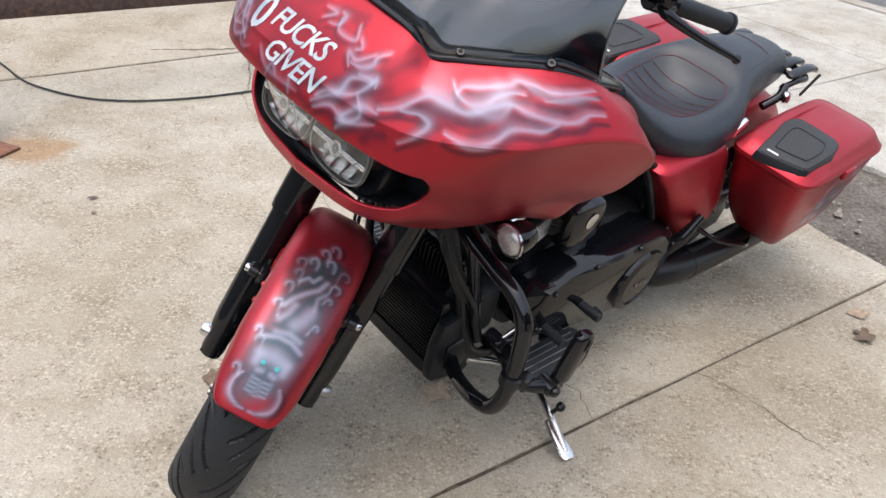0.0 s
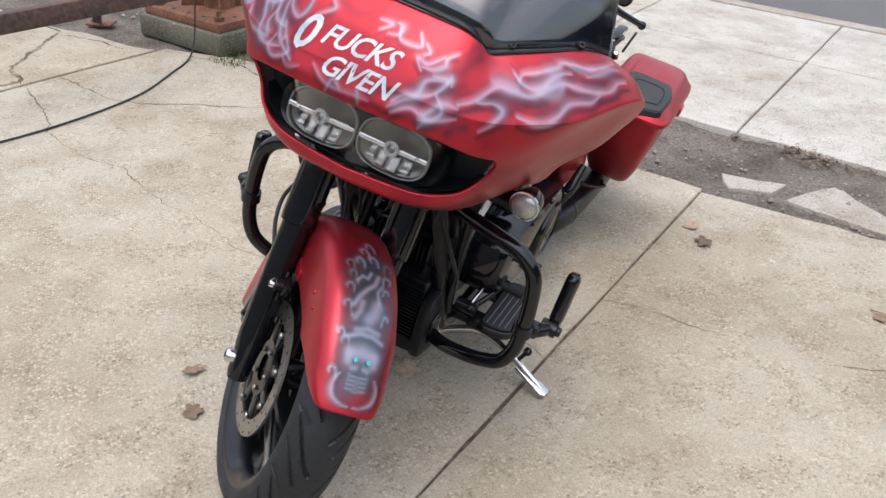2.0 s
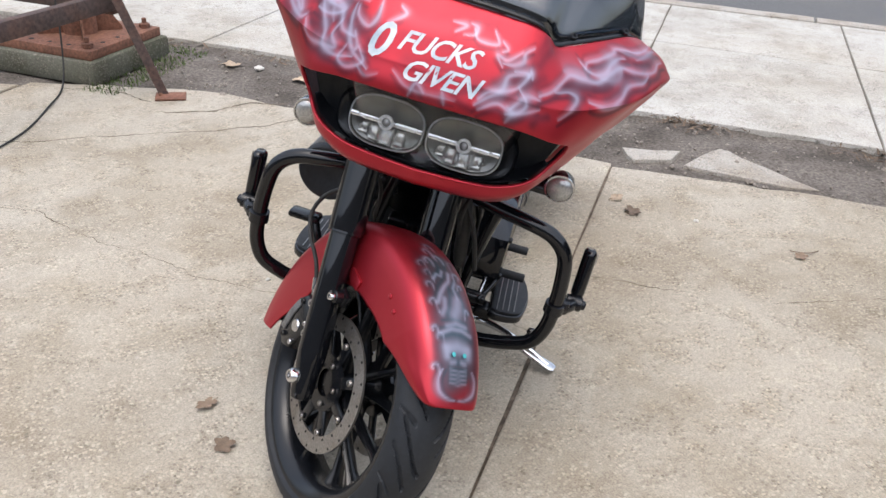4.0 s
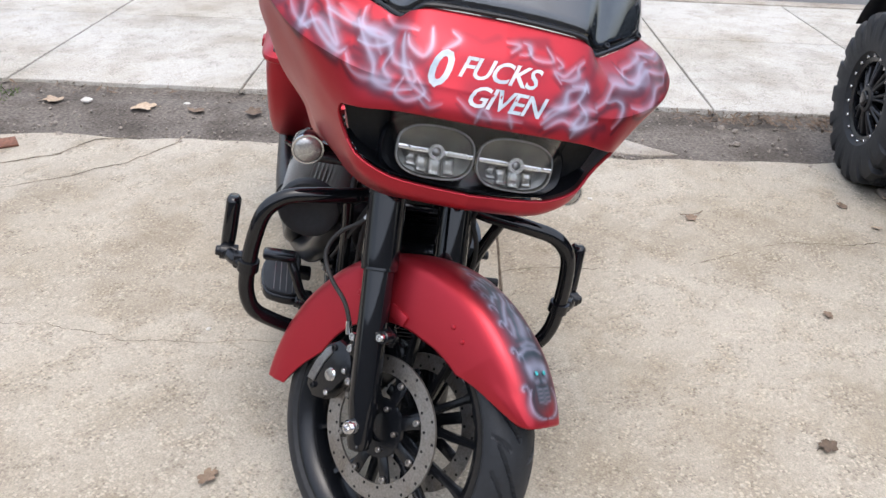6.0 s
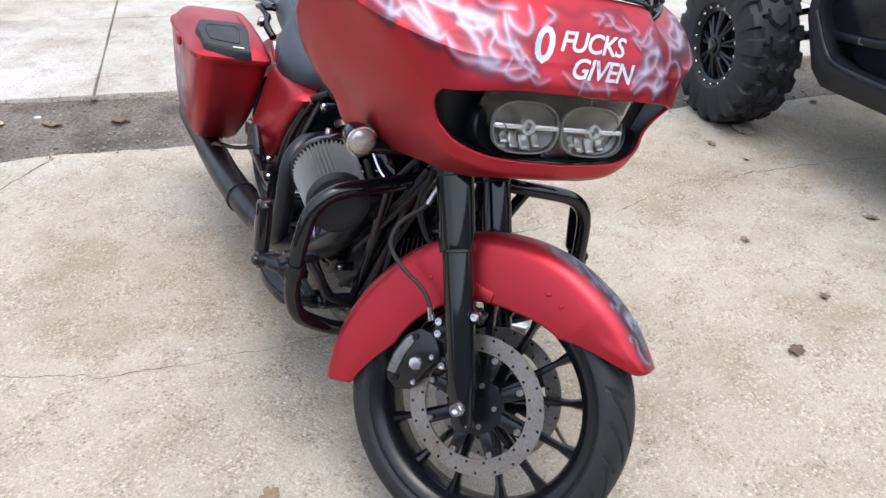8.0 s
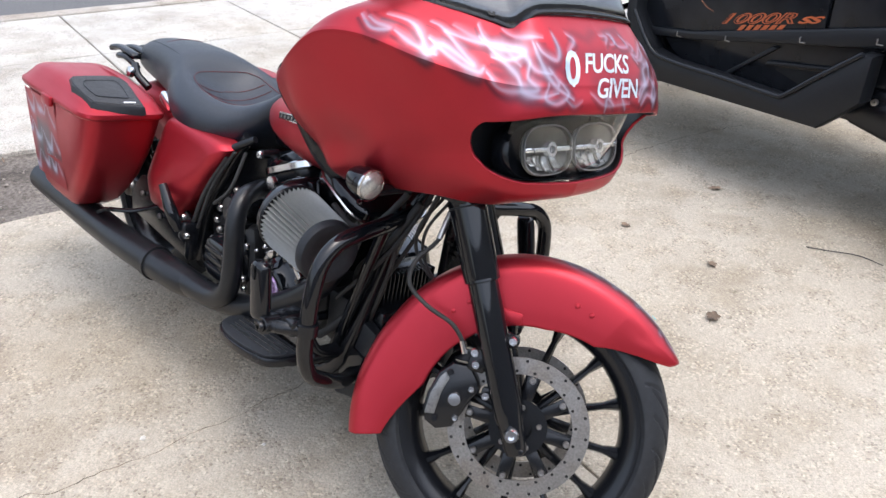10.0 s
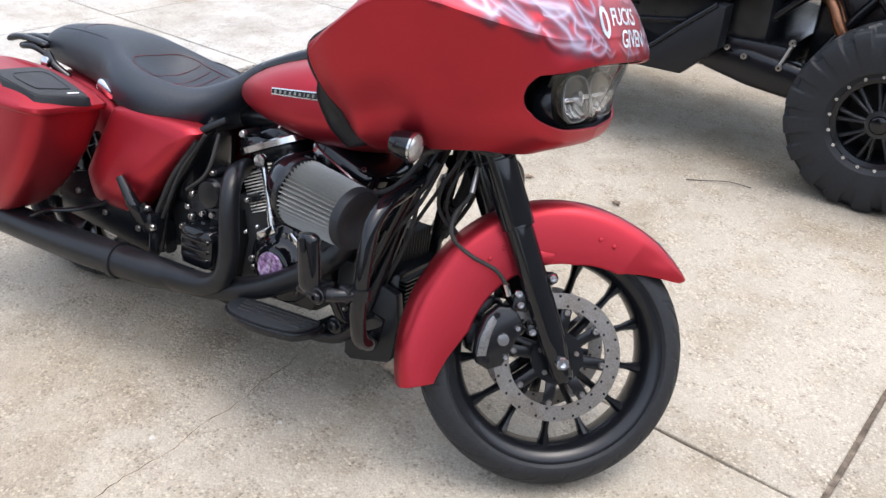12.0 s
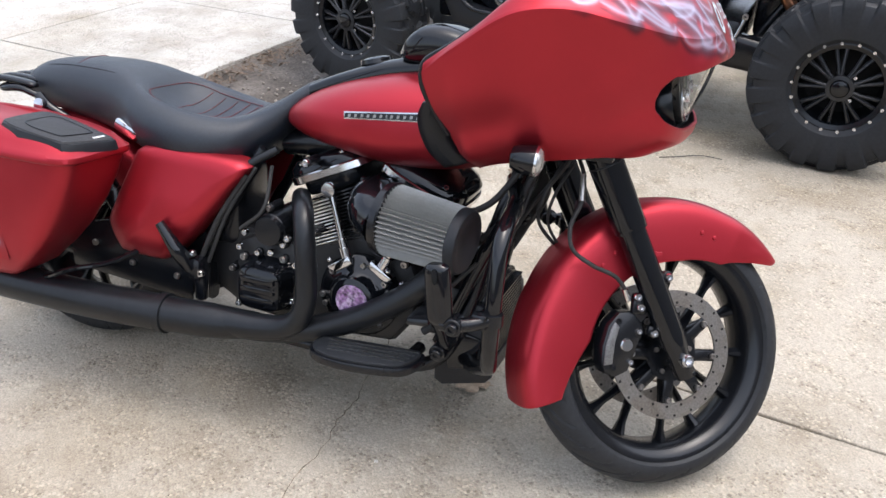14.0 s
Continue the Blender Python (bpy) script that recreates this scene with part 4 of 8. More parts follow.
lettering("FUCKS", 0.052, (1.624, -0.012, 1.074), 0.42, 0.0, 0.0008, 0.94, skin_tree, 0.0078, LETTER, fairing)
lettering("GIVEN", 0.050, (1.646, 0.004, 1.034), 0.42, 0.0, 0.0008, 1.0, skin_tree, 0.0078, LETTER, fairing)

# headlamp recess and twin lamps
back = []
for c in range(-vent, vent + 1):
    row = skin_rows[mid + c]
    top, low = row[3 * RV - 2], row[5 * RV + 2]
    depth = 0.085 * (1 - 0.75 * (abs(c) / vent) ** 3)
    line = [top + V((-0.012, 0, 0))]
    for k in range(9):
        f = k / 8
        p = top.lerp(low, 0.04 + 0.92 * f)
        line.append(V((min(top.x, low.x) - depth, p.y * 0.97, p.z)))
    line.append(low + V((-0.012, 0, 0.002)))
    back.append(line)
bp("headlamp_recess", grid(back), PLASTIC, "matte black recess around the headlamps")
lamp_m = pose(1.578, 0, 0.903, 0, -14, 0)
bez = []
for k, (a, b, x) in enumerate(((0.175, 0.064, -0.04), (0.178, 0.066, -0.01), (0.172, 0.061, 0.0), (0.166, 0.056, -0.004))):
    bez.append([V((x, p[0], p[1])) for p in oval(48, a, b, 3.0)])
bp("headlamp_bezel", loft(bez, True), SATIN, "black headlamp surround", m=lamp_m)
for s in (-1, 1):
    mm = lamp_m @ Matrix.Translation((0.004, s * 0.0755, 0.001))
    ring = [[V((x, p[0], p[1])) for p in oval(40, a, b, 2.7)] for a, b, x in ((0.058, 0.034, -0.010), (0.070, 0.046, 0.002), (0.074, 0.050, 0.008), (0.070, 0.046, 0.010), (0.068, 0.044, 0.004), (0.03, 0.02, -0.006))]
    head = bp("headlamp", loft(ring), LAMPBOWL, "clear twin headlamp with bright reflector and crossbar", m=mm)
    for y0, y1, z0 in ((-0.050, -0.032, -0.028), (-0.029, -0.011, -0.037), (-0.006, 0.016, -0.040), (0.021, 0.040, -0.034)):  # bright lower reflector facets, split by dark seams
        z1 = -0.009
        rows = [[V((0.011 - 0.013 * f - 0.004 * math.sin(math.pi * f), y0 + (y1 - y0) * g, z0 + (z1 - z0) * f)) for g in (0, 0.33, 0.66, 1)] for f in (0, 0.25, 0.5, 0.75, 1)]
        thicken(bp("reflector_facet", grid(rows), LENS, "", head, mm), 0.002)
    ring = [[V((x, p[0], p[1])) for p in oval(40, a, b, 2.7)] for a, b, x in ((0.0725, 0.0485, 0.012), (0.0725, 0.0485, 0.0145), (0.0705, 0.0465, 0.0145), (0.0705, 0.0465, 0.012), (0.0725, 0.0485, 0.012))]
    bp("lamp_rim", loft(ring, False), SILVER, "", head, mm)
    bp("crossbar", join(block((0.014, -0.042, 0.002), (0.007, 0.056, 0.009), 0.002), block((0.014, 0.042, 0.002), (0.007, 0.056, 0.009), 0.002), lathe([(0.0085, 0), (0.0145, 0), (0.0145, 0.012), (0.0085, 0.012)], (0.010, 0, 0.002), (1, 0, 0), 24, False)), BRIGHT, "", head, mm)
    bp("projector", lathe([(0.0085, 0), (0.0085, 0.004), (0.004, 0.007)], (0.010, 0, 0.002), (1, 0, 0), 16), SILVER, "", head, mm)
# one clear cover over both lamps, between brow and lower lip
rows = []
for c in range(-vent, vent + 1):
    row = skin_rows[mid + c]
    top, low = row[3 * RV], row[5 * RV]
    if abs(top.y) > 0.172:
        continue
    a, b = top + V((-0.020, 0, 0.004)), low + V((-0.016, 0, 0.002))
    fall = (abs(top.y) / 0.172) ** 4 * 0.05
    rows.append([a.lerp(b, k / 8) + V((0.006 * math.sin(math.pi * k / 8) - fall, 0, 0)) for k in range(9)])
cover = bp("headlamp_cover", grid(rows), GLASS, "clear headlamp cover", smooth=60)
thicken(cover, 0.003)
cover.visible_shadow = False

# windscreen
base_line = [(1.330, 0.345, 1.120), (1.400, 0.306, 1.140), (1.470, 0.252, 1.135), (1.514, 0.208, 1.127), (1.538, 0.176, 1.121), (1.549, 0.158, 1.140), (1.555, 0.142, 1.152), (1.559, 0.08, 1.158), (1.560, 0, 1.160)]
top_line = [(1.255, 0.300, 1.262), (1.265, 0.285, 1.290), (1.276, 0.262, 1.315), (1.284, 0.235, 1.335), (1.289, 0.205, 1.350), (1.292, 0.175, 1.360), (1.294, 0.140, 1.370), (1.297, 0.075, 1.382), (1.299, 0, 1.386)]
b_l, t_l = spline(base_line, 8), spline(top_line, 8)
half_l = []
for a, b in zip(b_l, t_l):
    half_l.append([a.lerp(b, k / 10) + V((0.022, 0, 0.012)) * math.sin(math.pi * k / 10) for k in range(11)])
rows = half_l + [[V((p.x, -p.y, p.z)) for p in r] for r in reversed(half_l[:-1])]
screen = bp("windscreen", grid(rows), SMOKED, "dark smoked windscreen", smooth=60)
thicken(screen, 0.004, 0.0)
screen.visible_shadow = False
edge = b_l + [V((p.x, -p.y, p.z)) for p in reversed(b_l[:-1])]
bp("screen_trim", tube([p + V((0.002, 0, 0.002)) for p in edge], 0.0045, 8, 1), SATIN, "black rubber windscreen edging", screen)
for s in (-1, 1):
    for x, y, z in ((1.408, 0.300, 1.148), (1.505, 0.206, 1.136)):
        bp("screw", bolt((x, s * y, z), (0.55, s * 0.35, 0.75), 0.0078, 0.008), SATIN, "", screen)

# inner fairing with gauge binnacle and speaker pods
rings = []
for x, w, lo, hi in ((1.10, 0.20, 0.86, 0.91), (1.14, 0.26, 0.85, 0.955), (1.22, 0.29, 0.86, 1.005), (1.34, 0.27, 0.86, 1.075), (1.46, 0.20, 0.86, 1.10)):
    rings.append([V((x, a, (lo + hi) / 2 + b)) for a, b in oval(32, w, (hi - lo) / 2, 3.2)])
bp("inner_fairing", loft(rings), PLASTIC, "black inner fairing behind the windscreen")
for s in (-1, 1):
    rings = []
    for x, k in ((1.11, 0.8), (1.116, 0.94), (1.13, 1.0), (1.20, 1.02), (1.24, 0.95)):
        rings.append([V((x, s * 0.215 + a * k, 0.915 + (x - 1.11) * 0.28 + b * k)) for a, b in oval(28, 0.092, 0.058, 3.5)])
    pod = bp("speaker_pod", loft(rings), GLOSS, "gloss black speaker pod")
    rings = [[V((x, s * 0.215 + a, 0.915 + b)) for a, b in oval(28, 0.074 * k, 0.044 * k, 3.0)] for x, k in ((1.109, 1.0), (1.102, 0.92))]
    bp("speaker_grille", loft(rings), MESH, "", pod)
for y in (-0.055, 0.055):
    bp("gauge", lathe([(0.045, 0), (0.05, 0.004), (0.05, 0.03), (0.044, 0.034), (0.042, 0.028)], (1.17, y, 0.97), (-0.8, 0, 0.6), 28), SATIN)

# rubber edging down the fairing's rear edge
for s in (-1, 1):
    edge = [(1.325, 0.350, 1.112), (1.278, 0.373, 1.068), (1.232, 0.391, 1.027), (1.178, 0.388, 0.987), (1.128, 0.377, 0.953), (1.120, 0.366, 0.912), (1.134, 0.335, 0.86), (1.158, 0.292, 0.802)]
    bp("rear_edging", tube([V((x - 0.004, s * y, z)) for x, y, z in edge], 0.0062, 8, 5), PLASTIC, "black rubber edging", fairing)

# turn signals below the fairing
for s in (-1, 1):
    sig = bp("turn_signal", moved(lathe([(0.010, -0.034), (0.022, -0.029), (0.029, -0.014), (0.031, 0.002), (0.0325, 0.018), (0.031, 0.022)], (0, 0, 0), (1, 0, 0), 28), pose(1.322, s * 0.292, 0.774, 0, 3, -s * 4)), GLOSS, "gloss black turn signal with smoked lens")
    mm = pose(1.322, s * 0.292, 0.774, 0, 3, -s * 4)
    bp("lens", moved(lathe([(0.0300, 0.020), (0.0295, 0.025), (0.025, 0.031), (0.014, 0.035), (0.003, 0.036)], (0, 0, 0), (1, 0, 0), 28), mm), LENS, "silvery translucent lens", sig)
    bp("lens_rim", moved(lathe([(0.0300, 0.0205), (0.0335, 0.0205), (0.0335, 0.0255), (0.0300, 0.026)], (0, 0, 0), (1, 0, 0), 28, False), mm), CHROME, "", sig)
    bp("stem", tube([(1.30, s * 0.275, 0.764), (1.300, s * 0.20, 0.750), (1.31, s * 0.10, 0.75)], 0.013, 10, 4), GLOSS, "", sig)

# ---- front wheel ----


def tyre(R, w, bead, groove, n=640, m=76):
    """A tyre about the y axis; groove(angle, across) gives the depth cut into the tread."""
    rings = []
    for i in range(n):
        a = 2 * math.pi * i / n
        ring = []
        for j in range(m):
            t = -1.0 + 2.0 * j / (m - 1)
            ang = t * 1.95
            y = math.sin(min(max(ang, -1.5708), 1.5708)) * w / 2 if abs(ang) <= 1.5708 else math.copysign(w / 2 * (1 - 0.18 * (abs(ang) - 1.5708) / 0.38), ang)
            crown = R - (1 - math.cos(min(abs(ang), 1.5708))) * (w * 0.42)
            r = crown if abs(ang) <= 1.5708 else crown - (crown - bead) * (abs(ang) - 1.5708) / 0.3795
            r -= groove(a, y / (w / 2)) if abs(ang) < 1.25 else 0.0
            ring.append(V((r * math.cos(a), y, r * math.sin(a))))
        rings.append(ring)
    rings.append(rings[0])
    return grid([[p for p in r] for r in rings])


def street_groove(a, y):
    """Long slanting grooves from the crown to the shoulder, with shorter ones between."""
    side = 1 if y > 0 else -1
    k = a * 13 / (2 * math.pi) + (0.5 if side > 0 else 0.0)
    q = abs(y)
    long = abs((k - 0.95 * q ** 1.7) % 1 - 0.5)
    mid_ = abs((k + 0.36 - 0.80 * q ** 1.5) % 1 - 0.5)
    short = abs((k + 0.66 - 0.55 * q) % 1 - 0.5)
    if 0.05 < q < 0.86 and long < 0.030 + 0.012 * q:
        return 0.006
    if 0.30 < q < 0.93 and mid_ < 0.034:
        return 0.005
    if 0.60 < q < 0.95 and short < 0.026:
        return 0.004
    return 0.0


def wheel(name, m, R, w, rim_r, spokes, label):
    """Cast wheel with deep barrel, slim double-ribbed spokes and a hub; local y is the axle."""
    barrel = []
    for r, y in ((rim_r + 0.012, -w * 0.40), (rim_r + 0.014, -w * 0.44), (rim_r + 0.002, -w * 0.45), (rim_r - 0.010, -w * 0.40), (rim_r - 0.024, -w * 0.30), (rim_r - 0.030, -w * 0.1),
                 (rim_r - 0.030, w * 0.1), (rim_r - 0.024, w * 0.30), (rim_r - 0.010, w * 0.40), (rim_r + 0.002, w * 0.45), (rim_r + 0.014, w * 0.44), (rim_r + 0.012, w * 0.40)):
        barrel.append((r, y))
    rim = bp(name, lathe(barrel, (0, 0, 0), (0, 1, 0), 72, False), SATIN, label, m=m)
    bp("tyre", tyre(R, w, rim_r + 0.006, street_groove), RUBBER, "worn black road tyre", rim, m, 32)
    hub = lathe([(0.022, -0.062), (0.04, -0.060), (0.042, -0.05), (0.034, -0.04), (0.032, 0.04), (0.042, 0.05), (0.04, 0.06), (0.022, 0.062)], (0, 0, 0), (0, 1, 0), 32)
    bp("hub", hub, SATIN, "", rim, m)
    sp = []
    for k in range(spokes):
        a = 2 * math.pi * k / spokes
        lean = 1 if k % 2 else -1
        ring = []
        for r, ww, yy, th in ((0.03, 0.012, 0.030, 0.020), (0.09, 0.009, 0.026, 0.016), (rim_r - 0.06, 0.007, 0.012, 0.014), (rim_r - 0.026, 0.013, 0.006, 0.022)):
            c, s2 = math.cos(a), math.sin(a)
            y = yy * lean
            ring.append([V((r * c - dx * s2, y + dy, r * s2 + dx * c)) for dx, dy in ((-ww, -th / 2), (-ww * 0.4, -th), (ww * 0.4, -th), (ww, -th / 2), (ww, th / 2), (ww * 0.4, th), (-ww * 0.4, th), (-ww, th / 2))])
        ob = bp("spoke", loft(ring), SATIN, "", rim, m)
        sp.append(ob)
    return rim


front = wheel("front_wheel", HUB, 0.319, 0.135, 0.246, 13, "black cast front wheel with slim spokes")
for s in (-1, 1):
    ring = []
    disc = bp("brake_disc", join(
        loft([[V((r * math.cos(a), s * 0.0665 + dy, r * math.sin(a))) for a in (2 * math.pi * j / 64 for j in range(64))] for r, dy in
              ((0.114, -0.0025), (0.150, -0.0025), (0.150, 0.0025), (0.114, 0.0025), (0.114, -0.0025))], False)), ROTOR, "drilled steel brake disc", front, HUB, 30)
    # black pegs painted as the dark of the drilled holes
    for k in range(40):
        a = 2 * math.pi * k / 40
        r = 0.132 + 0.011 * (k % 2 * 2 - 1)
        bp("hole_peg", rod((r * math.cos(a), s * 0.0665 - 0.0031, r * math.sin(a)), (r * math.cos(a), s * 0.0665 + 0.0031, r * math.sin(a)), 0.0034, None, 8, 0.0005), HOLLOWDARK, "", disc, HUB)
    for k in range(8):
        a = 2 * math.pi * k / 8
        bp("carrier_arm", moved(block((0.085, 0, 0), (0.06, 0.007, 0.026), 0.003), Matrix.Translation((0, s * 0.065, 0)) @ Matrix.Rotation(a, 4, "Y")), SATIN, "", disc, HUB)
    bp("disc_carrier", lathe([(0.03, -0.004), (0.062, -0.004), (0.062, 0.004), (0.03, 0.004)], (0, s * 0.065, 0), (0, 1, 0), 32, False), SATIN, "", disc, HUB)
    for k in range(8):
        a = 2 * math.pi * (k + 0.0) / 8
        bp("disc_bolt", bolt((0.106 * math.cos(a), s * 0.070, 0.106 * math.sin(a)), (0, s, 0), 0.0075, 0.007), STEEL, "", disc, HUB)
    for k in range(5):
        a = 2 * math.pi * (k + 0.3) / 5
        bp("hub_bolt", bolt((0.045 * math.cos(a), s * 0.070, 0.045 * math.sin(a)), (0, s, 0), 0.006, 0.006), STEEL, "", disc, HUB)

# ---- fork ----
FA = radians(28.4)
FD = V((-math.sin(FA), 0, math.cos(FA)))
for s in (-1, 1):
    at = V((1.609, s * 0.113, 0.300))
    leg = lathe([(0.012, -0.050), (0.021, -0.046), (0.025, -0.030), (0.026, 0.010), (0.030, 0.034), (0.0315, 0.06), (0.0318, 0.315), (0.0375, 0.317), (0.0375, 0.330), (0.033, 0.334)], at, FD, 28)
    fork = bp("fork_slider", moved(leg, STEER), GLOSS, "gloss black fork leg")
    bp("fork_cover", moved(lathe([(0.032, 0.320), (0.0375, 0.322), (0.0385, 0.33), (0.0385, 0.72), (0.03, 0.73)], at, FD, 28), STEER), GLOSS, "gloss black fork cover", fork)
    bp("cover_seam", moved(lathe([(0.0384, 0.470), (0.0392, 0.4705), (0.0392, 0.4735), (0.0384, 0.474)], at, FD, 28, False), STEER), PLASTIC, "", fork)
    bp("axle_nut", moved(lathe([(0.010, 0.020), (0.0155, 0.022), (0.0155, 0.036), (0.012, 0.041), (0.0075, 0.041), (0.0075, 0.030)], at, (0, s, 0), 20), STEER), CHROME if s < 0 else STEEL, "", fork)
    bp("pinch_lug", moved(join(block(at + V((0.018, 0, -0.026)), (0.030, 0.030, 0.024), 0.006), rod(at + V((0.028, -0.020 * s, -0.030)), at + V((0.028, 0.022 * s, -0.030)), 0.006)), STEER), SATIN, "", fork)
    # fender bracket lug in front, caliper ears behind the leg
    bp("fender_mount", moved(join(block(at + V((-0.064, -s * 0.018, 0.178)), (0.045, 0.020, 0.030), 0.006), rod(at + V((-0.054, -s * 0.010, 0.181)), at + V((-0.054, s * 0.010, 0.181)), 0.014)), STEER), SATIN, "", fork)
    bp("caliper_ear", moved(join(block(at + V((-0.110, -s * 0.006, 0.118)), (0.038, 0.016, 0.048), 0.006), block(at + V((-0.068, -s * 0.006, 0.058)), (0.034, 0.016, 0.026), 0.006)), STEER), SATIN, "", fork)
    for d in (V((-0.054, s * 0.010, 0.181)), V((-0.121, s * 0.002, 0.133)), V((-0.112, s * 0.002, 0.110)), V((-0.074, s * 0.004, 0.055))):
        bp("mount_bolt", moved(bolt(at + d, (0, s, 0), 0.0095, 0.010), STEER), CHROME, "", fork)
at = V((1.609, 0, 0.300))
bp("lower_triple_clamp", moved(block(at + FD * 0.56, (0.085, 0.30, 0.045), 0.012), STEER), SATIN)
bp("steering_stem", moved(rod(at + FD * 0.50, at + FD * 0.80, 0.03), STEER), SATIN)
bp("upper_triple_clamp", moved(block(at + FD * 0.80, (0.08, 0.29, 0.035), 0.01), STEER), SATIN)
# calipers
for s in (-1, 1):
    poly = [(-0.205, 0.02), (-0.192, 0.075), (-0.165, 0.108), (-0.125, 0.112), (-0.098, 0.085), (-0.085, 0.06), (-0.10, 0.03), (-0.112, -0.01), (-0.125, -0.045), (-0.16, -0.062), (-0.192, -0.05), (-0.205, -0.02)]
    m0 = HUB @ Matrix(((1, 0, 0, 0), (0, 0, s, s * 0.058), (0, 1, 0, 0), (0, 0, 0, 1)))
    m0 = m0 @ Matrix.Translation((-0.150, 0.02, 0)) @ Matrix.Diagonal((0.86, 0.86, 1, 1)) @ Matrix.Translation((0.145, -0.018, 0))
    cal = bp("brake_caliper", moved(plate(poly, 0.052, None, 0.009), m0), SATIN, "satin black brake caliper")
    inlay = [(-0.197, -0.03), (-0.197, 0.02), (-0.186, 0.066), (-0.176, 0.082), (-0.163, 0.07), (-0.172, 0.03), (-0.174, -0.025)]
    bp("caliper_inlay", moved(plate(inlay, 0.004, Matrix.Translation((0, 0, 0.051)), 0.001), m0), CARBON, "carbon-look inlay", cal)
    bp("medallion", moved(lathe([(0.0165, 0.05), (0.0175, 0.054), (0.015, 0.057), (0.004, 0.0575)], (-0.137, 0.024, 0), (0, 0, 1), 24), m0), CHROME, "bright round medallion", cal)
    for x, y in ((-0.165, 0.085), (-0.17, -0.035), (-0.105, 0.06), (-0.122, -0.02)):
        bp("caliper_bolt", moved(bolt((x, y, 0.051), (0, 0, 1), 0.008, 0.006), m0), SATIN if x < -0.13 else CHROME, "", cal)
# brake hoses
line = [STEER @ V(p) for p in ((1.468, -0.112, 0.425), (1.455, -0.116, 0.449), (1.425, -0.122, 0.476), (1.365, -0.128, 0.497), (1.318, -0.124, 0.528), (1.314, -0.112, 0.575), (1.345, -0.092, 0.632), (1.350, -0.080, 0.690), (1.335, -0.060, 0.745))]
hose = bp("brake_hose", tube(line, 0.0048, 10, 8), CABLE, "black braided brake hose")
bp("hose_fitting", tube(line[:2], [0.007, 0.0065], 12, 3), CHROME, "", hose)
bp("hose_sleeve", tube(line[6:8], [0.0062, 0.0062], 12, 3), STEEL, "", hose)

# ---- front fender: arc about the front axle ----
rows, fl = [], []
NA, NC = 260, 64
crown = 0.0
for i in range(NA + 1):
    f = i / NA
    ang = radians(40 + f * 161)
    ro = 0.352 + 0.010 * math.sin(math.pi * min(1, f * 1.2)) + 0.022 * max(0, (f - 0.72) / 0.28) + 0.012 * max(0, 1 - f / 0.2)
    deg = math.degrees(ang)
    if deg < 66:
        ri = 0.346 + (0.236 - 0.346) * ((deg - 40) / 26) ** 0.75
    elif deg < 92:
        ri = 0.236 + (0.218 - 0.236) * (deg - 66) / 26
    elif deg < 172:
        ri = 0.218
    else:
        ri = 0.218 + 0.075 * ((deg - 172) / 29) ** 1.3
    ri = min(ri, ro - 0.012)
    hw = 0.080 - 0.010 * max(0, 1 - f / 0.15)
    hw *= 0.70 + 0.30 * math.sqrt(max(0.0, 1 - max(0.0, 1 - f / 0.075) ** 2))
    depth = ro - ri
    prof = [(hw + 0.001, ri), (hw + 0.002, ri + depth * 0.3), (hw, ro - min(0.045, depth * 0.5)), (hw * 0.93, ro - min(0.022, depth * 0.3)), (hw * 0.72, ro - min(0.006, depth * 0.1)), (hw * 0.35, ro), (0, ro + 0.001)]
    h = spline([V((p[0], p[1], 0)) for p in prof], 9)
    full = [V((-p.x, p.y, 0)) for p in h] + [p for p in reversed(h[:-1])]
    row = [V((q.y * math.cos(ang), q.x, q.y * math.sin(ang))) for q in full]
    rows.append(row)
    acc = 0.0
    line = [0.0]
    for a, b in zip(full, full[1:]):
        acc += (b - a).length
        line.append(acc)
    fl += [(f * 161 * math.pi / 180 * 0.36, q - acc / 2) for q in line]
vs2, fs2 = grid(rows)
fender = bp("front_fender", (vs2, fs2), RED, "satin red front fender with airbrushed grey-blue artwork", m=HUB, smooth=50, inner=SATIN)
art = []
# stacked plain grey-blue shapes from the tip backwards, ringed by pale licks
def shade(width, gain, *pts):
    art.append((pts, [width] * len(pts), 2, gain))


def glow(width, gain, *pts):
    art.append((pts, [width] * len(pts), 0, gain * 0.78))


for x, y, w in ((0.055, 0.0, 0.024), (0.085, 0.0, 0.030), (0.115, 0.0, 0.030), (0.15, 0.0, 0.034), (0.19, 0.006, 0.036), (0.235, 0.004, 0.036), (0.28, -0.004, 0.030), (0.315, 0.004, 0.022)):
    shade(w, 0.80, (x - 0.010, y - 0.016), (x + 0.010, y + 0.016))
    smoke(0.016, 0.45, (x, y - 0.044), (x + 0.02, y - 0.040))
    smoke(0.016, 0.45, (x, y + 0.044), (x + 0.02, y + 0.040))
# lowest shape: pale block with dark bands under it
glow(0.015, 0.62, (0.112, -0.015), (0.116, 0.0), (0.112, 0.015))
glow(0.009, 0.55, (0.096, -0.026), (0.112, -0.028))
glow(0.009, 0.55, (0.096, 0.026), (0.112, 0.028))
glow(0.005, 0.5, (0.084, -0.016), (0.086, -0.008))
glow(0.005, 0.5, (0.084, 0.016), (0.086, 0.008))
for x in (0.048, 0.056, 0.064, 0.072):
    glow(0.0026, 0.42, (x, -0.019), (x - 0.004, 0.0), (x, 0.019))
    smoke(0.0026, 0.95, (x + 0.004, -0.021), (x, 0.0), (x + 0.004, 0.021))
for y in (-0.0135, 0.0135):
    smoke(0.0088, 1.0, (0.0985, y), (0.1005, y))
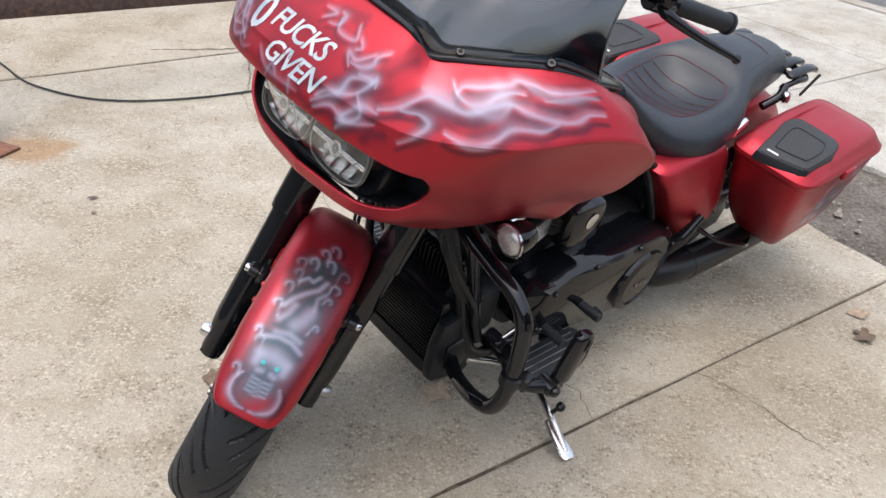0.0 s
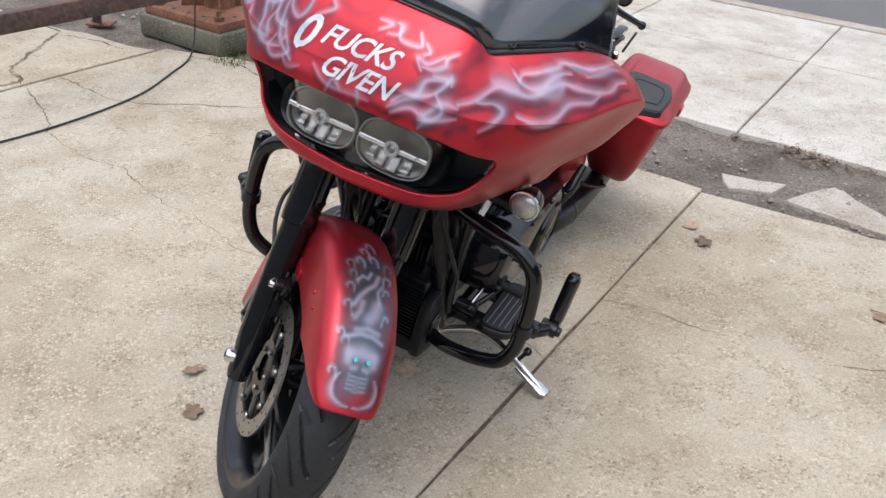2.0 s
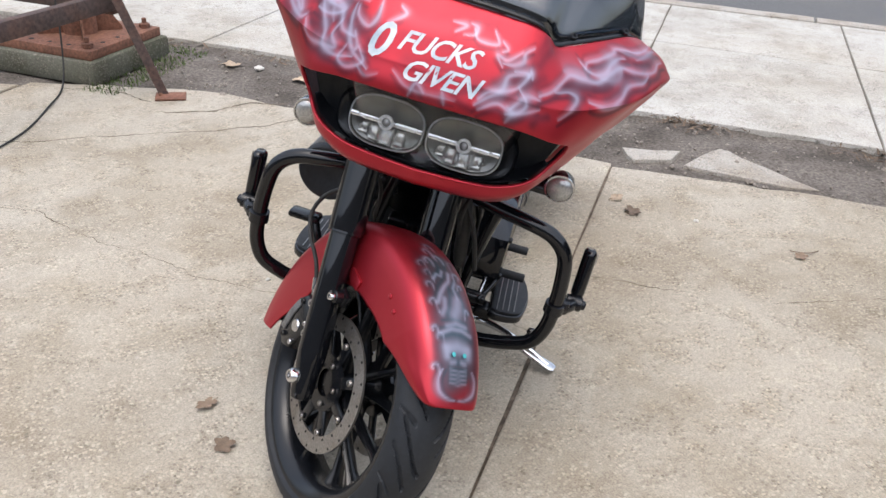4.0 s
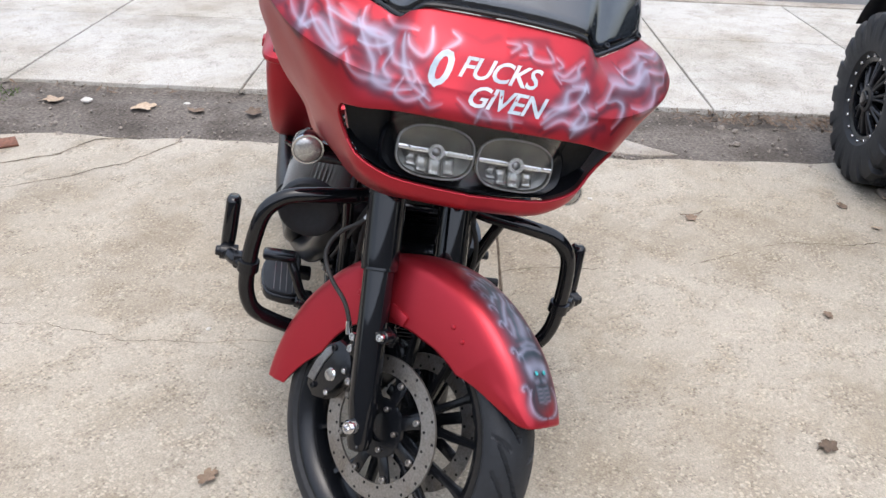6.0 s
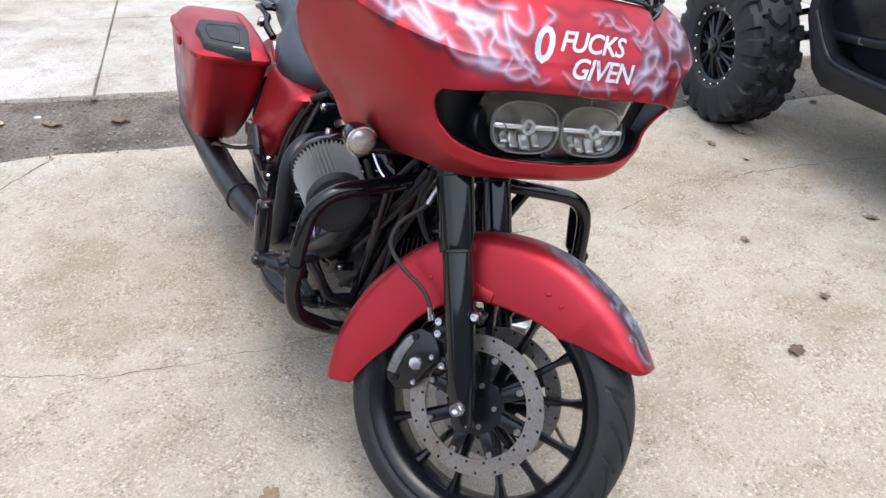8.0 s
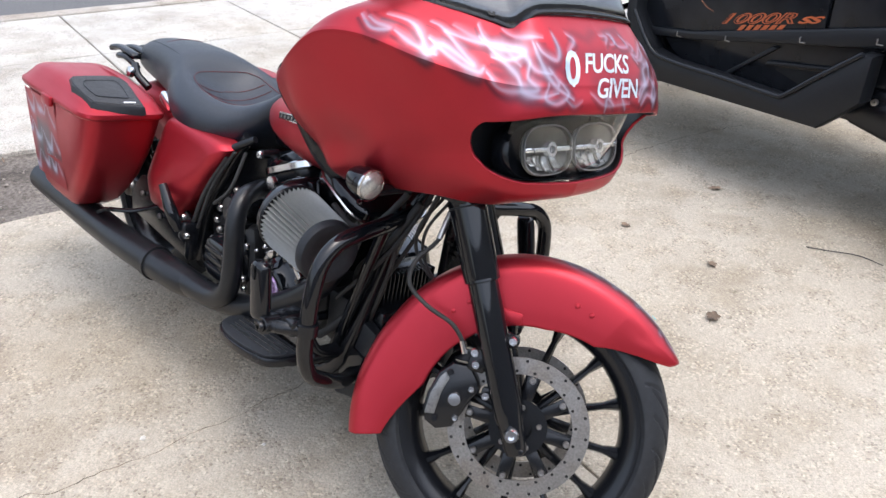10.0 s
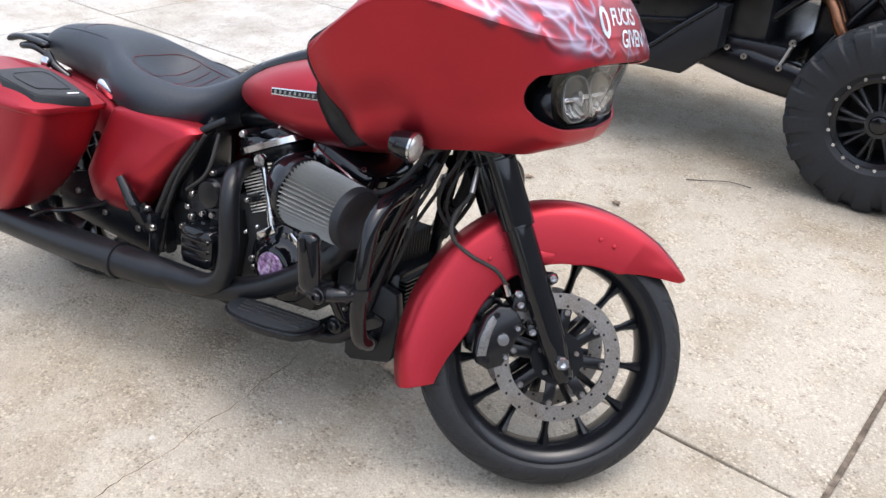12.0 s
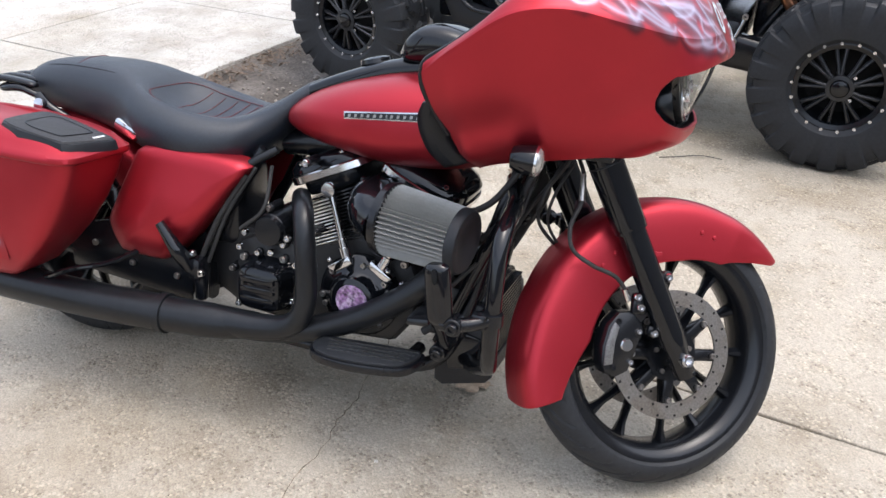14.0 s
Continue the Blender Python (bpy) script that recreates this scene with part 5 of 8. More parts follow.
smoke(0.004, 0.9, (0.083, -0.003), (0.088, 0.0), (0.083, 0.003))
# dark brim with pale ridges above it
smoke(0.007, 0.95, (0.132, -0.036), (0.140, -0.012), (0.140, 0.014), (0.131, 0.038))
glow(0.0045, 0.55, (0.140, -0.036), (0.150, -0.010), (0.150, 0.014), (0.141, 0.036))
smoke(0.004, 0.9, (0.150, -0.034), (0.158, 0.0), (0.151, 0.034))
glow(0.0055, 0.5, (0.156, -0.020), (0.163, 0.004), (0.158, 0.026))
smoke(0.0035, 0.9, (0.166, -0.030), (0.173, 0.002), (0.166, 0.032))
# broad pale-blue fold, then crossing folds
glow(0.013, 0.55, (0.182, 0.004), (0.196, 0.014), (0.214, 0.020))
glow(0.006, 0.5, (0.180, -0.026), (0.196, -0.016), (0.216, -0.012))
smoke(0.005, 0.9, (0.178, -0.014), (0.200, -0.004), (0.224, 0.004), (0.246, 0.006))
smoke(0.005, 0.9, (0.190, 0.034), (0.214, 0.034), (0.238, 0.028))
glow(0.005, 0.6, (0.206, -0.030), (0.226, -0.020), (0.244, -0.006), (0.262, 0.012), (0.284, 0.020))
smoke(0.006, 0.9, (0.216, -0.034), (0.238, -0.024), (0.258, -0.008), (0.276, 0.006))
glow(0.004, 0.5, (0.222, 0.022), (0.246, 0.018), (0.262, 0.028))
smoke(0.005, 0.9, (0.232, 0.014), (0.256, 0.020), (0.270, 0.032))
glow(0.004, 0.6, (0.262, -0.026), (0.276, -0.014), (0.272, -0.004), (0.288, 0.004))
smoke(0.006, 0.95, (0.270, -0.020), (0.284, -0.006), (0.300, 0.002))
smoke(0.006, 0.9, (0.296, 0.016), (0.312, 0.022))
rr = random.Random(17)
for sd in (-1, 1):  # pale licks down both edges of the art and round the tip
    wisp(0.0040, 0.9, (0.016, sd * 0.004), (0.018, sd * 0.022), (0.030, sd * 0.040), (0.052, sd * 0.044), (0.070, sd * 0.036))
    for k in range(9):
        if rr.random() < 0.35:
            continue
        x, d = 0.066 + 0.030 * k + rr.uniform(-0.012, 0.012), rr.uniform(-0.012, 0.006)
        r = 0.005 + rr.uniform(0, 0.005)
        arc = [(x + r * math.cos(q), sd * (0.045 + d) + sd * r * math.sin(q)) for q in (2.6, 1.6, 0.6, -0.5, -1.5)]
        wisp(0.0028, rr.uniform(0.4, 0.75), *arc[:rr.choice((4, 5))], (x - rr.uniform(0.012, 0.028), sd * (0.036 + d)))
        smoke(0.005, 0.85, (x, sd * (0.045 + d)), (x + 0.002, sd * (0.046 + d)))
for x, y in ((0.318, -0.018), (0.330, 0.012), (0.350, -0.006), (0.372, 0.008)):
    wisp(0.0040, 0.8, (x - 0.020, y + 0.010), (x - 0.004, y + 0.008), (x + 0.006, y), (x - 0.002, y - 0.008), (x - 0.012, y - 0.004))
layer = fender.data.color_attributes.new("paint", "FLOAT_COLOR", "POINT")
layer.data.foreach_set("color", strokes_paint(np.array(fl), art).ravel())
thicken(fender, 0.004, -1.0, True)
for y in (-0.013, 0.013):
    a = radians(40 + 0.0995 / 0.36 * 57.3)
    bp("painted_dot", lathe([(0.0046, 0), (0.0046, 0.001), (0.0022, 0.0014)], (0.366 * math.cos(a), y, 0.366 * math.sin(a)), (math.cos(a), 0, math.sin(a)), 12), TEAL, "teal painted dot", fender, HUB)
for s in (-1, 1):
    for deg, r in ((75, 0.285), (82, 0.288), (128, 0.285), (136, 0.282)):
        a = radians(deg)
        bp("rivet", lathe([(0.006, 0), (0.005, 0.003), (0.002, 0.004)], (r * math.cos(a), s * 0.081, r * math.sin(a)), (0, s, 0), 10), RED, "", fender, HUB)
    # bracket from fender to fork
    bp("fender_bracket", block((-0.085, s * 0.084, 0.222), (0.05, 0.006, 0.025), 0.002), RED, "", fender, HUB)

# ---- tank, seat, panels ----


def body_loft(sections, n=40, power=2.6, top=None):
    """Closed body out of (x, half width, low, high) sections."""
    rings = []
    for x, w, lo, hi in sections:
        rings.append([V((x, a, (lo + hi) / 2 + b)) for a, b in oval(n, w, (hi - lo) / 2, power)])
    return rings


def smooth_rings(rings, steps=5):
    cols = list(zip(*rings))
    lines = [spline(c, steps) for c in cols]
    return [list(r) for r in zip(*lines)]


rings = smooth_rings(body_loft([(0.640, 0.040, 0.722, 0.752), (0.670, 0.086, 0.708, 0.778), (0.74, 0.140, 0.690, 0.818), (0.83, 0.178, 0.676, 0.852), (0.95, 0.200, 0.662, 0.884), (1.08, 0.203, 0.668, 0.900), (1.18, 0.19, 0.69, 0.90), (1.24, 0.165, 0.71, 0.89)], 44, 2.5), 6)
tank = bp("fuel_tank", loft(rings), RED, "satin red fuel tank", smooth=60)
for s in (-1, 1):
    # emblem strip: dark bar with a bright rim and plain bars where a maker's name stands
    p0, p1 = V((0.872, s * 0.194, 0.790)), V((1.125, s * 0.212, 0.818))
    d = (p1 - p0).normalized()
    nrm = V((0.0, s, 0.12)).normalized()
    up = nrm.cross(d) if s < 0 else d.cross(nrm)
    up = up if up.z > 0 else -up
    m0 = Matrix((( d.x, up.x, nrm.x, p0.x), (d.y, up.y, nrm.y, p0.y), (d.z, up.z, nrm.z, p0.z), (0, 0, 0, 1)))
    L0 = (p1 - p0).length
    emblem = bp("tank_emblem", moved(plate([(0, -0.0085), (L0, -0.0115), (L0, 0.0115), (0, 0.0085)], 0.007, None, 0.001), m0), CHROME, "chrome-rimmed dark tank emblem")
    bp("emblem_face", moved(plate([(0.003, -0.0052), (L0, -0.0080), (L0, 0.0080), (0.003, 0.0052)], 0.002, Matrix.Translation((0, 0, 0.0064)), 0.0), m0), SATIN, "", emblem)
    x = 0.012
    for i in range(13):
        w = 0.0105 if i != 6 else 0.005
        bp("emblem_bar", moved(plate([(x, -0.0045), (x + w * 0.6, -0.0032), (x + w * 0.72, 0.0032), (x + w * 0.12, 0.0032)], 0.0012, Matrix.Translation((0, 0, 0.0082)), 0), m0), STEEL, "", emblem)
        x += w + 0.0055
    # dark trim band behind the fairing's rear edge
    rows = []
    for p, w in zip(spline([(1.150, s * 0.320, 0.885), (1.132, s * 0.295, 0.850), (1.132, s * 0.268, 0.808), (1.146, s * 0.245, 0.768), (1.175, s * 0.222, 0.735)], 5), range(21)):
        rows.append([p + V((-0.058 * k + 0.012, s * 0.012 * (1 - abs(1 - 2 * k)), -0.020 * k)) for k in (0, 0.25, 0.5, 0.75, 1)])
    trim = bp("fairing_trim", grid(rows), PLASTIC, "dark brown-black rubber fairing trim")
    thicken(trim, 0.006, 0)
rings = smooth_rings([[V((x, a, z + b)) for a, b in oval(24, w, h, 3)] for x, z, w, h in ((0.64, 0.768, 0.040, 0.016), (0.70, 0.800, 0.054, 0.024), (0.80, 0.838, 0.062, 0.030), (0.92, 0.876, 0.066, 0.032), (1.05, 0.900, 0.066, 0.030), (1.13, 0.91, 0.06, 0.02))], 5)
console = bp("tank_console", loft(rings), GLOSS, "gloss black tank console strip", smooth=50)
rings = [[V((x, a, z + b)) for a, b in oval(28, w, h, 3.2)] for x, z, w, h in ((0.945, 0.925, 0.060, 0.016), (0.965, 0.938, 0.084, 0.034), (1.00, 0.950, 0.094, 0.046), (1.05, 0.955, 0.096, 0.046), (1.10, 0.950, 0.090, 0.040), (1.15, 0.94, 0.08, 0.03))]
bp("dash_housing", loft(smooth_rings(rings, 4)), GLOSS, "gloss black switch housing at the steering head", smooth=60)
bp("fuel_cap", lathe([(0.036, 0), (0.04, 0.004), (0.038, 0.014), (0.028, 0.018), (0.005, 0.019)], (0.86, 0.0, 0.885), (-0.25, 0, 1), 28), GLOSS, "", console)

# seat: deep rider bucket and raised passenger pad
prof = [(-0.268, 0.045, 0.668, 0.702, 0), (-0.255, 0.066, 0.655, 0.735, 0), (-0.20, 0.086, 0.645, 0.768, 0), (-0.10, 0.102, 0.632, 0.790, 0.003), (0.02, 0.118, 0.615, 0.800, 0.005), (0.12, 0.140, 0.597, 0.798, 0.010), (0.18, 0.162, 0.582, 0.786, 0.024),
        (0.235, 0.186, 0.572, 0.770, 0.066), (0.30, 0.200, 0.562, 0.754, 0.082), (0.38, 0.202, 0.556, 0.738, 0.070), (0.46, 0.188, 0.560, 0.726, 0.042), (0.53, 0.158, 0.580, 0.724, 0.010), (0.58, 0.118, 0.612, 0.742, 0), (0.63, 0.090, 0.665, 0.768, 0), (0.68, 0.066, 0.730, 0.800, 0), (0.73, 0.045, 0.775, 0.822, 0)]
prof = [(x + 0.078 * (0.70 - x) / 0.95, w, lo + 0.018, hi + 0.018, dip) for x, w, lo, hi, dip in prof]
rings = []
for x, w, lo, hi, dip in prof:
    ring = []
    for a, b in oval(48, w, (hi - lo) / 2, 2.35):
        z = (lo + hi) / 2 + b
        if b > 0:
            z -= dip * max(0, 1 - (a / (w * 0.72)) ** 2)
        ring.append(V((x, a, z)))
    rings.append(ring)
seat_rings = smooth_rings(rings, 5)
seat = bp("seat", loft(seat_rings), LEATHER, "black vinyl two-up seat with dark red stitching", smooth=70)
seat_tree = BVHTree.FromPolygons(*loft(seat_rings))


def on_seat(x, y, lift=0.001):
    h = seat_tree.ray_cast(V((x, y, 1.2)), V((0, 0, -1)))[0]
    return (h if h else V((x, y, 0.75))) + V((0, 0, lift))


for k in range(5):
    x = 0.295 + 0.040 * k
    bp("stitch_line", tube([on_seat(x + 0.018 * abs(t) / 0.1, t) for t in (-0.112, -0.075, -0.035, 0, 0.035, 0.075, 0.112)], 0.0009, 6, 3), DARKRED, "", seat)
for s in (-1, 1):
    bp("stitch_line", tube([on_seat(x, s * y) for x, y in ((0.255, 0.085), (0.285, 0.112), (0.34, 0.120), (0.42, 0.118), (0.475, 0.104), (0.492, 0.085))], 0.0010, 6, 4), DARKRED, "", seat)
    bp("seam", tube([on_seat(x, s * y, 0.0002) for x, y in ((-0.15, 0.045), (-0.08, 0.066), (0.0, 0.078), (0.10, 0.092), (0.16, 0.10))], 0.0012, 6, 4), SATIN, "", seat)
bp("stitch_line", tube([on_seat(x, y) for x, y in ((0.255, 0.085), (0.247, 0.05), (0.244, 0), (0.247, -0.05), (0.255, -0.085))], 0.0010, 6, 4), DARKRED, "", seat)
bp("stitch_line", tube([on_seat(0.02, y) for y in (-0.07, -0.035, 0, 0.035, 0.07)], 0.0008, 6, 4), DARKRED, "", seat)

# hard bags with speaker lids
for s in (-1, 1):
    body = []
    for z, x0, x1, y0, y1 in ((0.272, -0.14, -0.02, 0.245, 0.330), (0.280, -0.18, 0.02, 0.228, 0.352), (0.305, -0.204, 0.060, 0.216, 0.370), (0.36, -0.212, 0.118, 0.206, 0.386), (0.42, -0.216, 0.172, 0.200, 0.398), (0.50, -0.220, 0.226, 0.194, 0.410), (0.57, -0.223, 0.260, 0.190, 0.420), (0.620, -0.225, 0.278, 0.188, 0.424)):
        cx, cy = (x0 + x1) / 2, (y0 + y1) / 2
        body.append([V((cx + a, s * (cy + b), z)) for a, b in oval(56, (x1 - x0) / 2, (y1 - y0) / 2, 7)])
    bag = bp("saddlebag", loft(body), RED, "satin red hard saddlebag with speaker lid", smooth=50)
    lid = []
    nose = lambda x: -0.038 * min(1, max(0, (x - 0.02) / 0.28)) ** 1.3 - 0.020 * min(1, max(0, (-0.08 - x) / 0.17)) ** 2
    for z, g in ((0.621, 0.002), (0.623, 0.012), (0.630, 0.016), (0.640, 0.014), (0.649, 0.005), (0.668, -0.008), (0.685, -0.020), (0.694, -0.036), (0.697, -0.065), (0.698, -0.10)):
        x0, x1, y0, y1 = -0.225 - g, 0.278 + g, 0.188 - g * 0.5, 0.424 + g
        cx, cy = (x0 + x1) / 2, (y0 + y1) / 2
        lid.append([V((cx + a, s * (cy + b), z + nose(cx + a) * min(1, max(0, (z - 0.640) / 0.06)))) for a, b in oval(72, (x1 - x0) / 2, max(0.02, (y1 - y0) / 2), 7)])
    top = bp("lid", loft(lid), RED, "", bag, smooth=50)
    outl = [(0.292, 0.262), (0.296, 0.276), (0.268, 0.388), (0.254, 0.402), (0.135, 0.408), (0.070, 0.392), (0.055, 0.372), (0.050, 0.262), (0.066, 0.242), (0.110, 0.234)]
    pad_z = lambda x: 0.690 + nose(x)
    bez = []
    for z, k in ((-0.014, 1.03), (0.002, 1.0), (0.009, 0.975), (0.010, 0.95)):
        bez.append([V((0.165 + (x - 0.165) * k, s * (0.325 + (y - 0.325) * k), z + pad_z(x))) for x, y in outl])
    spk = bp("speaker_lid_pad", loft(bez), PLASTIC, "black plastic speaker surround", bag)
    dense = [(p.x, p.y) for p in spline([(x, y, 0) for x, y in outl + outl[:1]], 4)[:-1]]
    bez = [[V((0.165 + (x - 0.165) * k, s * (0.325 + (y - 0.325) * k), z + pad_z(0.165 + (x - 0.165) * k))) for x, y in dense] for z, k in ((0.0095, 0.94), (0.013, 0.92), (0.016, 0.80), (0.0175, 0.5), (0.018, 0.2))]
    bp("speaker_grille", loft(bez), MESH, "fine black speaker mesh", bag)
    ridge_l = [V((0.165 + (x - 0.165) * 0.55 + 0.012, s * (0.33 + (y - 0.325) * 0.62), pad_z(0.165 + (x - 0.165) * 0.55 + 0.012) + 0.0178)) for x, y in dense]
    bp("speaker_ridge", tube(ridge_l + ridge_l[:1], 0.0016, 6, 1), PLASTIC, "", bag)
    bp("speaker_badge", block((0.272, s * 0.300, pad_z(0.272) + 0.014), (0.006, 0.034, 0.004), 0.001, m=pose(0, 0, 0, 0, 14, s * 6)), WHITEMARK, "small white bar badge", bag)
    bp("lid_latch", block((0.03, s * 0.440, 0.622), (0.07, 0.014, 0.030), 0.005), RED, "", bag)
    bp("saddlebag_guard", tube([(0.30, s * 0.20, 0.36), (0.255, s * 0.27, 0.335), (0.17, s * 0.315, 0.315), (0.06, s * 0.30, 0.265), (-0.08, s * 0.24, 0.25)], 0.007, 8, 5), GLOSS, "", bag)
    # airbrushed flames and a grey shape on the bag's outer face
    rows, fl2 = [], []
    for i in range(61):
        x = -0.198 + 0.24 * i / 60
        row = []
        for k in range(41):
            z = 0.335 + 0.275 * k / 40
            lo_x = 0.02 + 0.245 * min(1, (z - 0.27) / 0.2)
            row.append(V((x, s * (0.3705 + 0.0545 * min(1, (z - 0.30) / 0.32) ** 0.8 + 0.0025), z)))
            fl2.append((x, z))
        rows.append(row)
    fl2 = np.array(fl2)
    rr = random.Random(31)
    art = tongues(rr, 0.02, -0.20, 0.37, -0.05, 0.07, 0.01, 0.75) + tongues(rr, 0.03, -0.20, 0.47, -0.06, 0.08, 0.01, 0.7) + tongues(rr, 0.02, -0.20, 0.55, -0.05, 0.08, 0.01, 0.6)
    art += [([(-0.06, 0.40), (-0.05, 0.50)], [0.035, 0.04], 2, 0.8), ([(-0.14, 0.42), (-0.10, 0.5)], [0.045, 0.04], 2, 0.8), ([(0.0, 0.44), (0.05, 0.44)], [0.014, 0.012], 1, 0.8), ([(-0.12, 0.40), (-0.12, 0.52)], [0.012, 0.012], 1, 0.8)]
    if s > 0:
        rows = [list(reversed(r)) for r in rows]
        fl2 = fl2.reshape(61, 41, 2)[:, ::-1].reshape(-1, 2)
    side_art = bp("bag_artwork", grid(rows), RED, "airbrushed grey flames on the bag side", bag, smooth=60)
    layer = side_art.data.color_attributes.new("paint", "FLOAT_COLOR", "POINT")
    layer.data.foreach_set("color", strokes_paint(fl2, art).ravel())
    # bright catch between bag and seat
    bp("bag_catch", block((0.255, s * 0.176, 0.668), (0.075, 0.026, 0.034), 0.010, m=pose(0, 0, 0, 0, 25, 0)), CHROME, "small chrome catch", bag)
    # side cover
    poly = [(0.612, 0.622), (0.585, 0.636), (0.46, 0.645), (0.315, 0.640), (0.27, 0.58), (0.205, 0.45), (0.196, 0.412), (0.225, 0.352), (0.245, 0.342), (0.36, 0.338), (0.392, 0.358), (0.485, 0.457)]
    poly = [(q.x, q.y) for q in spline([(x, z, 0) for x, z in poly + poly[:1]], 3)[:-1]]
    rings = []
    for y, k in ((0.13, 1.0), (0.17, 1.0), (0.19, 0.975), (0.202, 0.90), (0.208, 0.72), (0.212, 0.4)):
        rings.append([V((0.41 + (x - 0.41) * k, s * (y + 0.03 * max(0, (0.63 - z) / 0.35) * (1 - k) * 2 + 0.02 * max(0, 0.5 - x)), 0.50 + (z - 0.50) * k)) for x, z in poly])
    cover = bp("side_cover", loft(rings), RED, "satin red side cover", smooth=80)
    # muffler and tail
    muf = bp("muffler", tube([(0.68, -0.255, 0.247), (0.57, -0.268, 0.240), (0.32, -0.285, 0.232), (0.12, -0.290, 0.228), (-0.30, -0.295, 0.235), (-0.40, -0.296, 0.238)] if s < 0 else [(0.50, 0.12, 0.20), (0.44, 0.19, 0.215), (0.34, 0.225, 0.225), (0.12, 0.245, 0.230), (-0.30, 0.262, 0.235), (-0.40, 0.264, 0.238)], [0.034, 0.044, 0.048, 0.048, 0.05, 0.05], 22, 5), PIPE, "matte black muffler")
    bp("band", lathe([(0.047, 0), (0.052, 0.002), (0.052, 0.022), (0.047, 0.024)], (0.44, -0.277, 0.235) if s < 0 else (0.30, 0.229, 0.226), (-1, s * 0.06, -0.03), 24), PIPE, "", muf)
    # passenger peg
    peg = bp("passenger_footpeg", tube([(0.470, s * 0.232, 0.345), (0.448, s * 0.246, 0.395), (0.402, s * 0.254, 0.466)], [0.012, 0.019, 0.012], 12, 5), GLOSS, "folded black passenger footpeg")
    bp("peg_mount", join(block((0.480, s * 0.205, 0.345), (0.036, 0.05, 0.06), 0.010), block((0.485, s * 0.20, 0.30), (0.03, 0.03, 0.09), 0.010)), SATIN, "", peg)
    for x, z in ((0.474, 0.387), (0.498, 0.338)):
        bp("peg_bolt", bolt((x, s * 0.216, z), (0, s, 0), 0.010, 0.012), CHROME, "", peg)

# rear fender and wheel
rows = []
for i in range(41):
    a = radians(35 + 125 * i / 40)
    rows.append([V((-0.01 + (0.352 - dz) * math.cos(a), y * 0.88, 0.313 + (0.352 - dz) * math.sin(a))) for y, dz in ((-0.118, 0.16), (-0.119, 0.06), (-0.112, 0.025), (-0.085, 0.008), (-0.04, 0.0), (0.0, -0.001), (0.04, 0.0), (0.085, 0.008), (0.112, 0.025), (0.119, 0.06), (0.118, 0.16))])
thicken(bp("rear_fender", grid(rows), RED, "satin red rear fender", smooth=60), 0.004)
rear = wheel("rear_wheel", Matrix.Translation((-0.01, 0, 0.313)), 0.325, 0.18, 0.235, 13, "black cast rear wheel")

for s in (-1, 1):
    bp("swingarm", loft([[V((x, s * 0.135 + a, z + b)) for a, b in oval(16, 0.022, h, 4)] for x, z, h in ((0.48, 0.285, 0.05), (0.30, 0.29, 0.038), (0.02, 0.312, 0.034), (-0.05, 0.313, 0.030))]), SATIN, "black swingarm")
    bp("axle_cap", lathe([(0.026, 0), (0.028, 0.004), (0.024, 0.018), (0.010, 0.02)], (-0.01, s * 0.155, 0.313), (0, s, 0), 18), STEEL)
    bp("shock_absorber", join(rod((0.30, s * 0.155, 0.30), (0.16, s * 0.155, 0.52), 0.022), rod((0.26, s * 0.155, 0.36), (0.18, s * 0.155, 0.49), 0.030)), SATIN, "black rear shock absorber")
# black plates added to darken the bright gaps beside the rear wheel
for s in (-1, 1):
    bp("gap_plate", plate([(0.06, 0.265), (0.44, 0.235), (0.46, 0.36), (0.30, 0.44), (0.12, 0.40), (0.05, 0.33)], 0.012, Matrix(((1, 0, 0, 0), (0, 0, s, s * 0.172), (0, 1, 0, 0), (0, 0, 0, 1))), 0.004), SATIN, "black steel plate added to darken the gap under the bag")
    for x, z in ((0.14, 0.345), (0.26, 0.31), (0.40, 0.30)):
        bp("gap_plate_bolt", bolt((x, s * 0.185, z), (0, s, 0), 0.009, 0.008), STEEL)
# black blocks added to darken the see-through gap behind the engine
bp("gap_filler", block((0.40, 0, 0.42), (0.17, 0.24, 0.36), 0.03), PLASTIC, "black plastic block added to fill the dark gap behind the engine")
bp("gap_filler_block", block((0.50, -0.06, 0.50), (0.12, 0.16, 0.22), 0.03), SATIN)

# luggage rack behind the seat: curved fore-and-aft fingers on two cross tubes
rack = bp("luggage_rack", tube([(-0.06, -0.125, 0.70), (-0.12, -0.140, 0.722), (-0.18, -0.138, 0.716), (-0.222, -0.09, 0.712), (-0.228, 0.0, 0.712), (-0.222, 0.09, 0.712), (-0.18, 0.138, 0.716), (-0.12, 0.140, 0.722), (-0.06, 0.125, 0.70)], 0.0095, 10, 5), GLOSS, "black luggage rack with curved finger slats")
bp("cross_tube", rod((-0.13, -0.135, 0.722), (-0.13, 0.135, 0.722), 0.008), GLOSS, "", rack)
for k in range(6):
    y = -0.122 + 0.0488 * k
    rings = []
    for x, dz, w, h in ((-0.085, -0.004, 0.010, 0.005), (-0.10, 0.0, 0.0155, 0.008), (-0.18, 0.005, 0.0165, 0.009), (-0.225, 0.001, 0.017, 0.010), (-0.255, -0.008, 0.0155, 0.010), (-0.268, -0.014, 0.009, 0.006)):
        rings.append([V((x, y + a, 0.735 + dz + b)) for a, b in oval(16, w, h, 2.6)])
    bp("slat", loft(smooth_rings(rings, 3)), SATIN, "", rack, smooth=60)
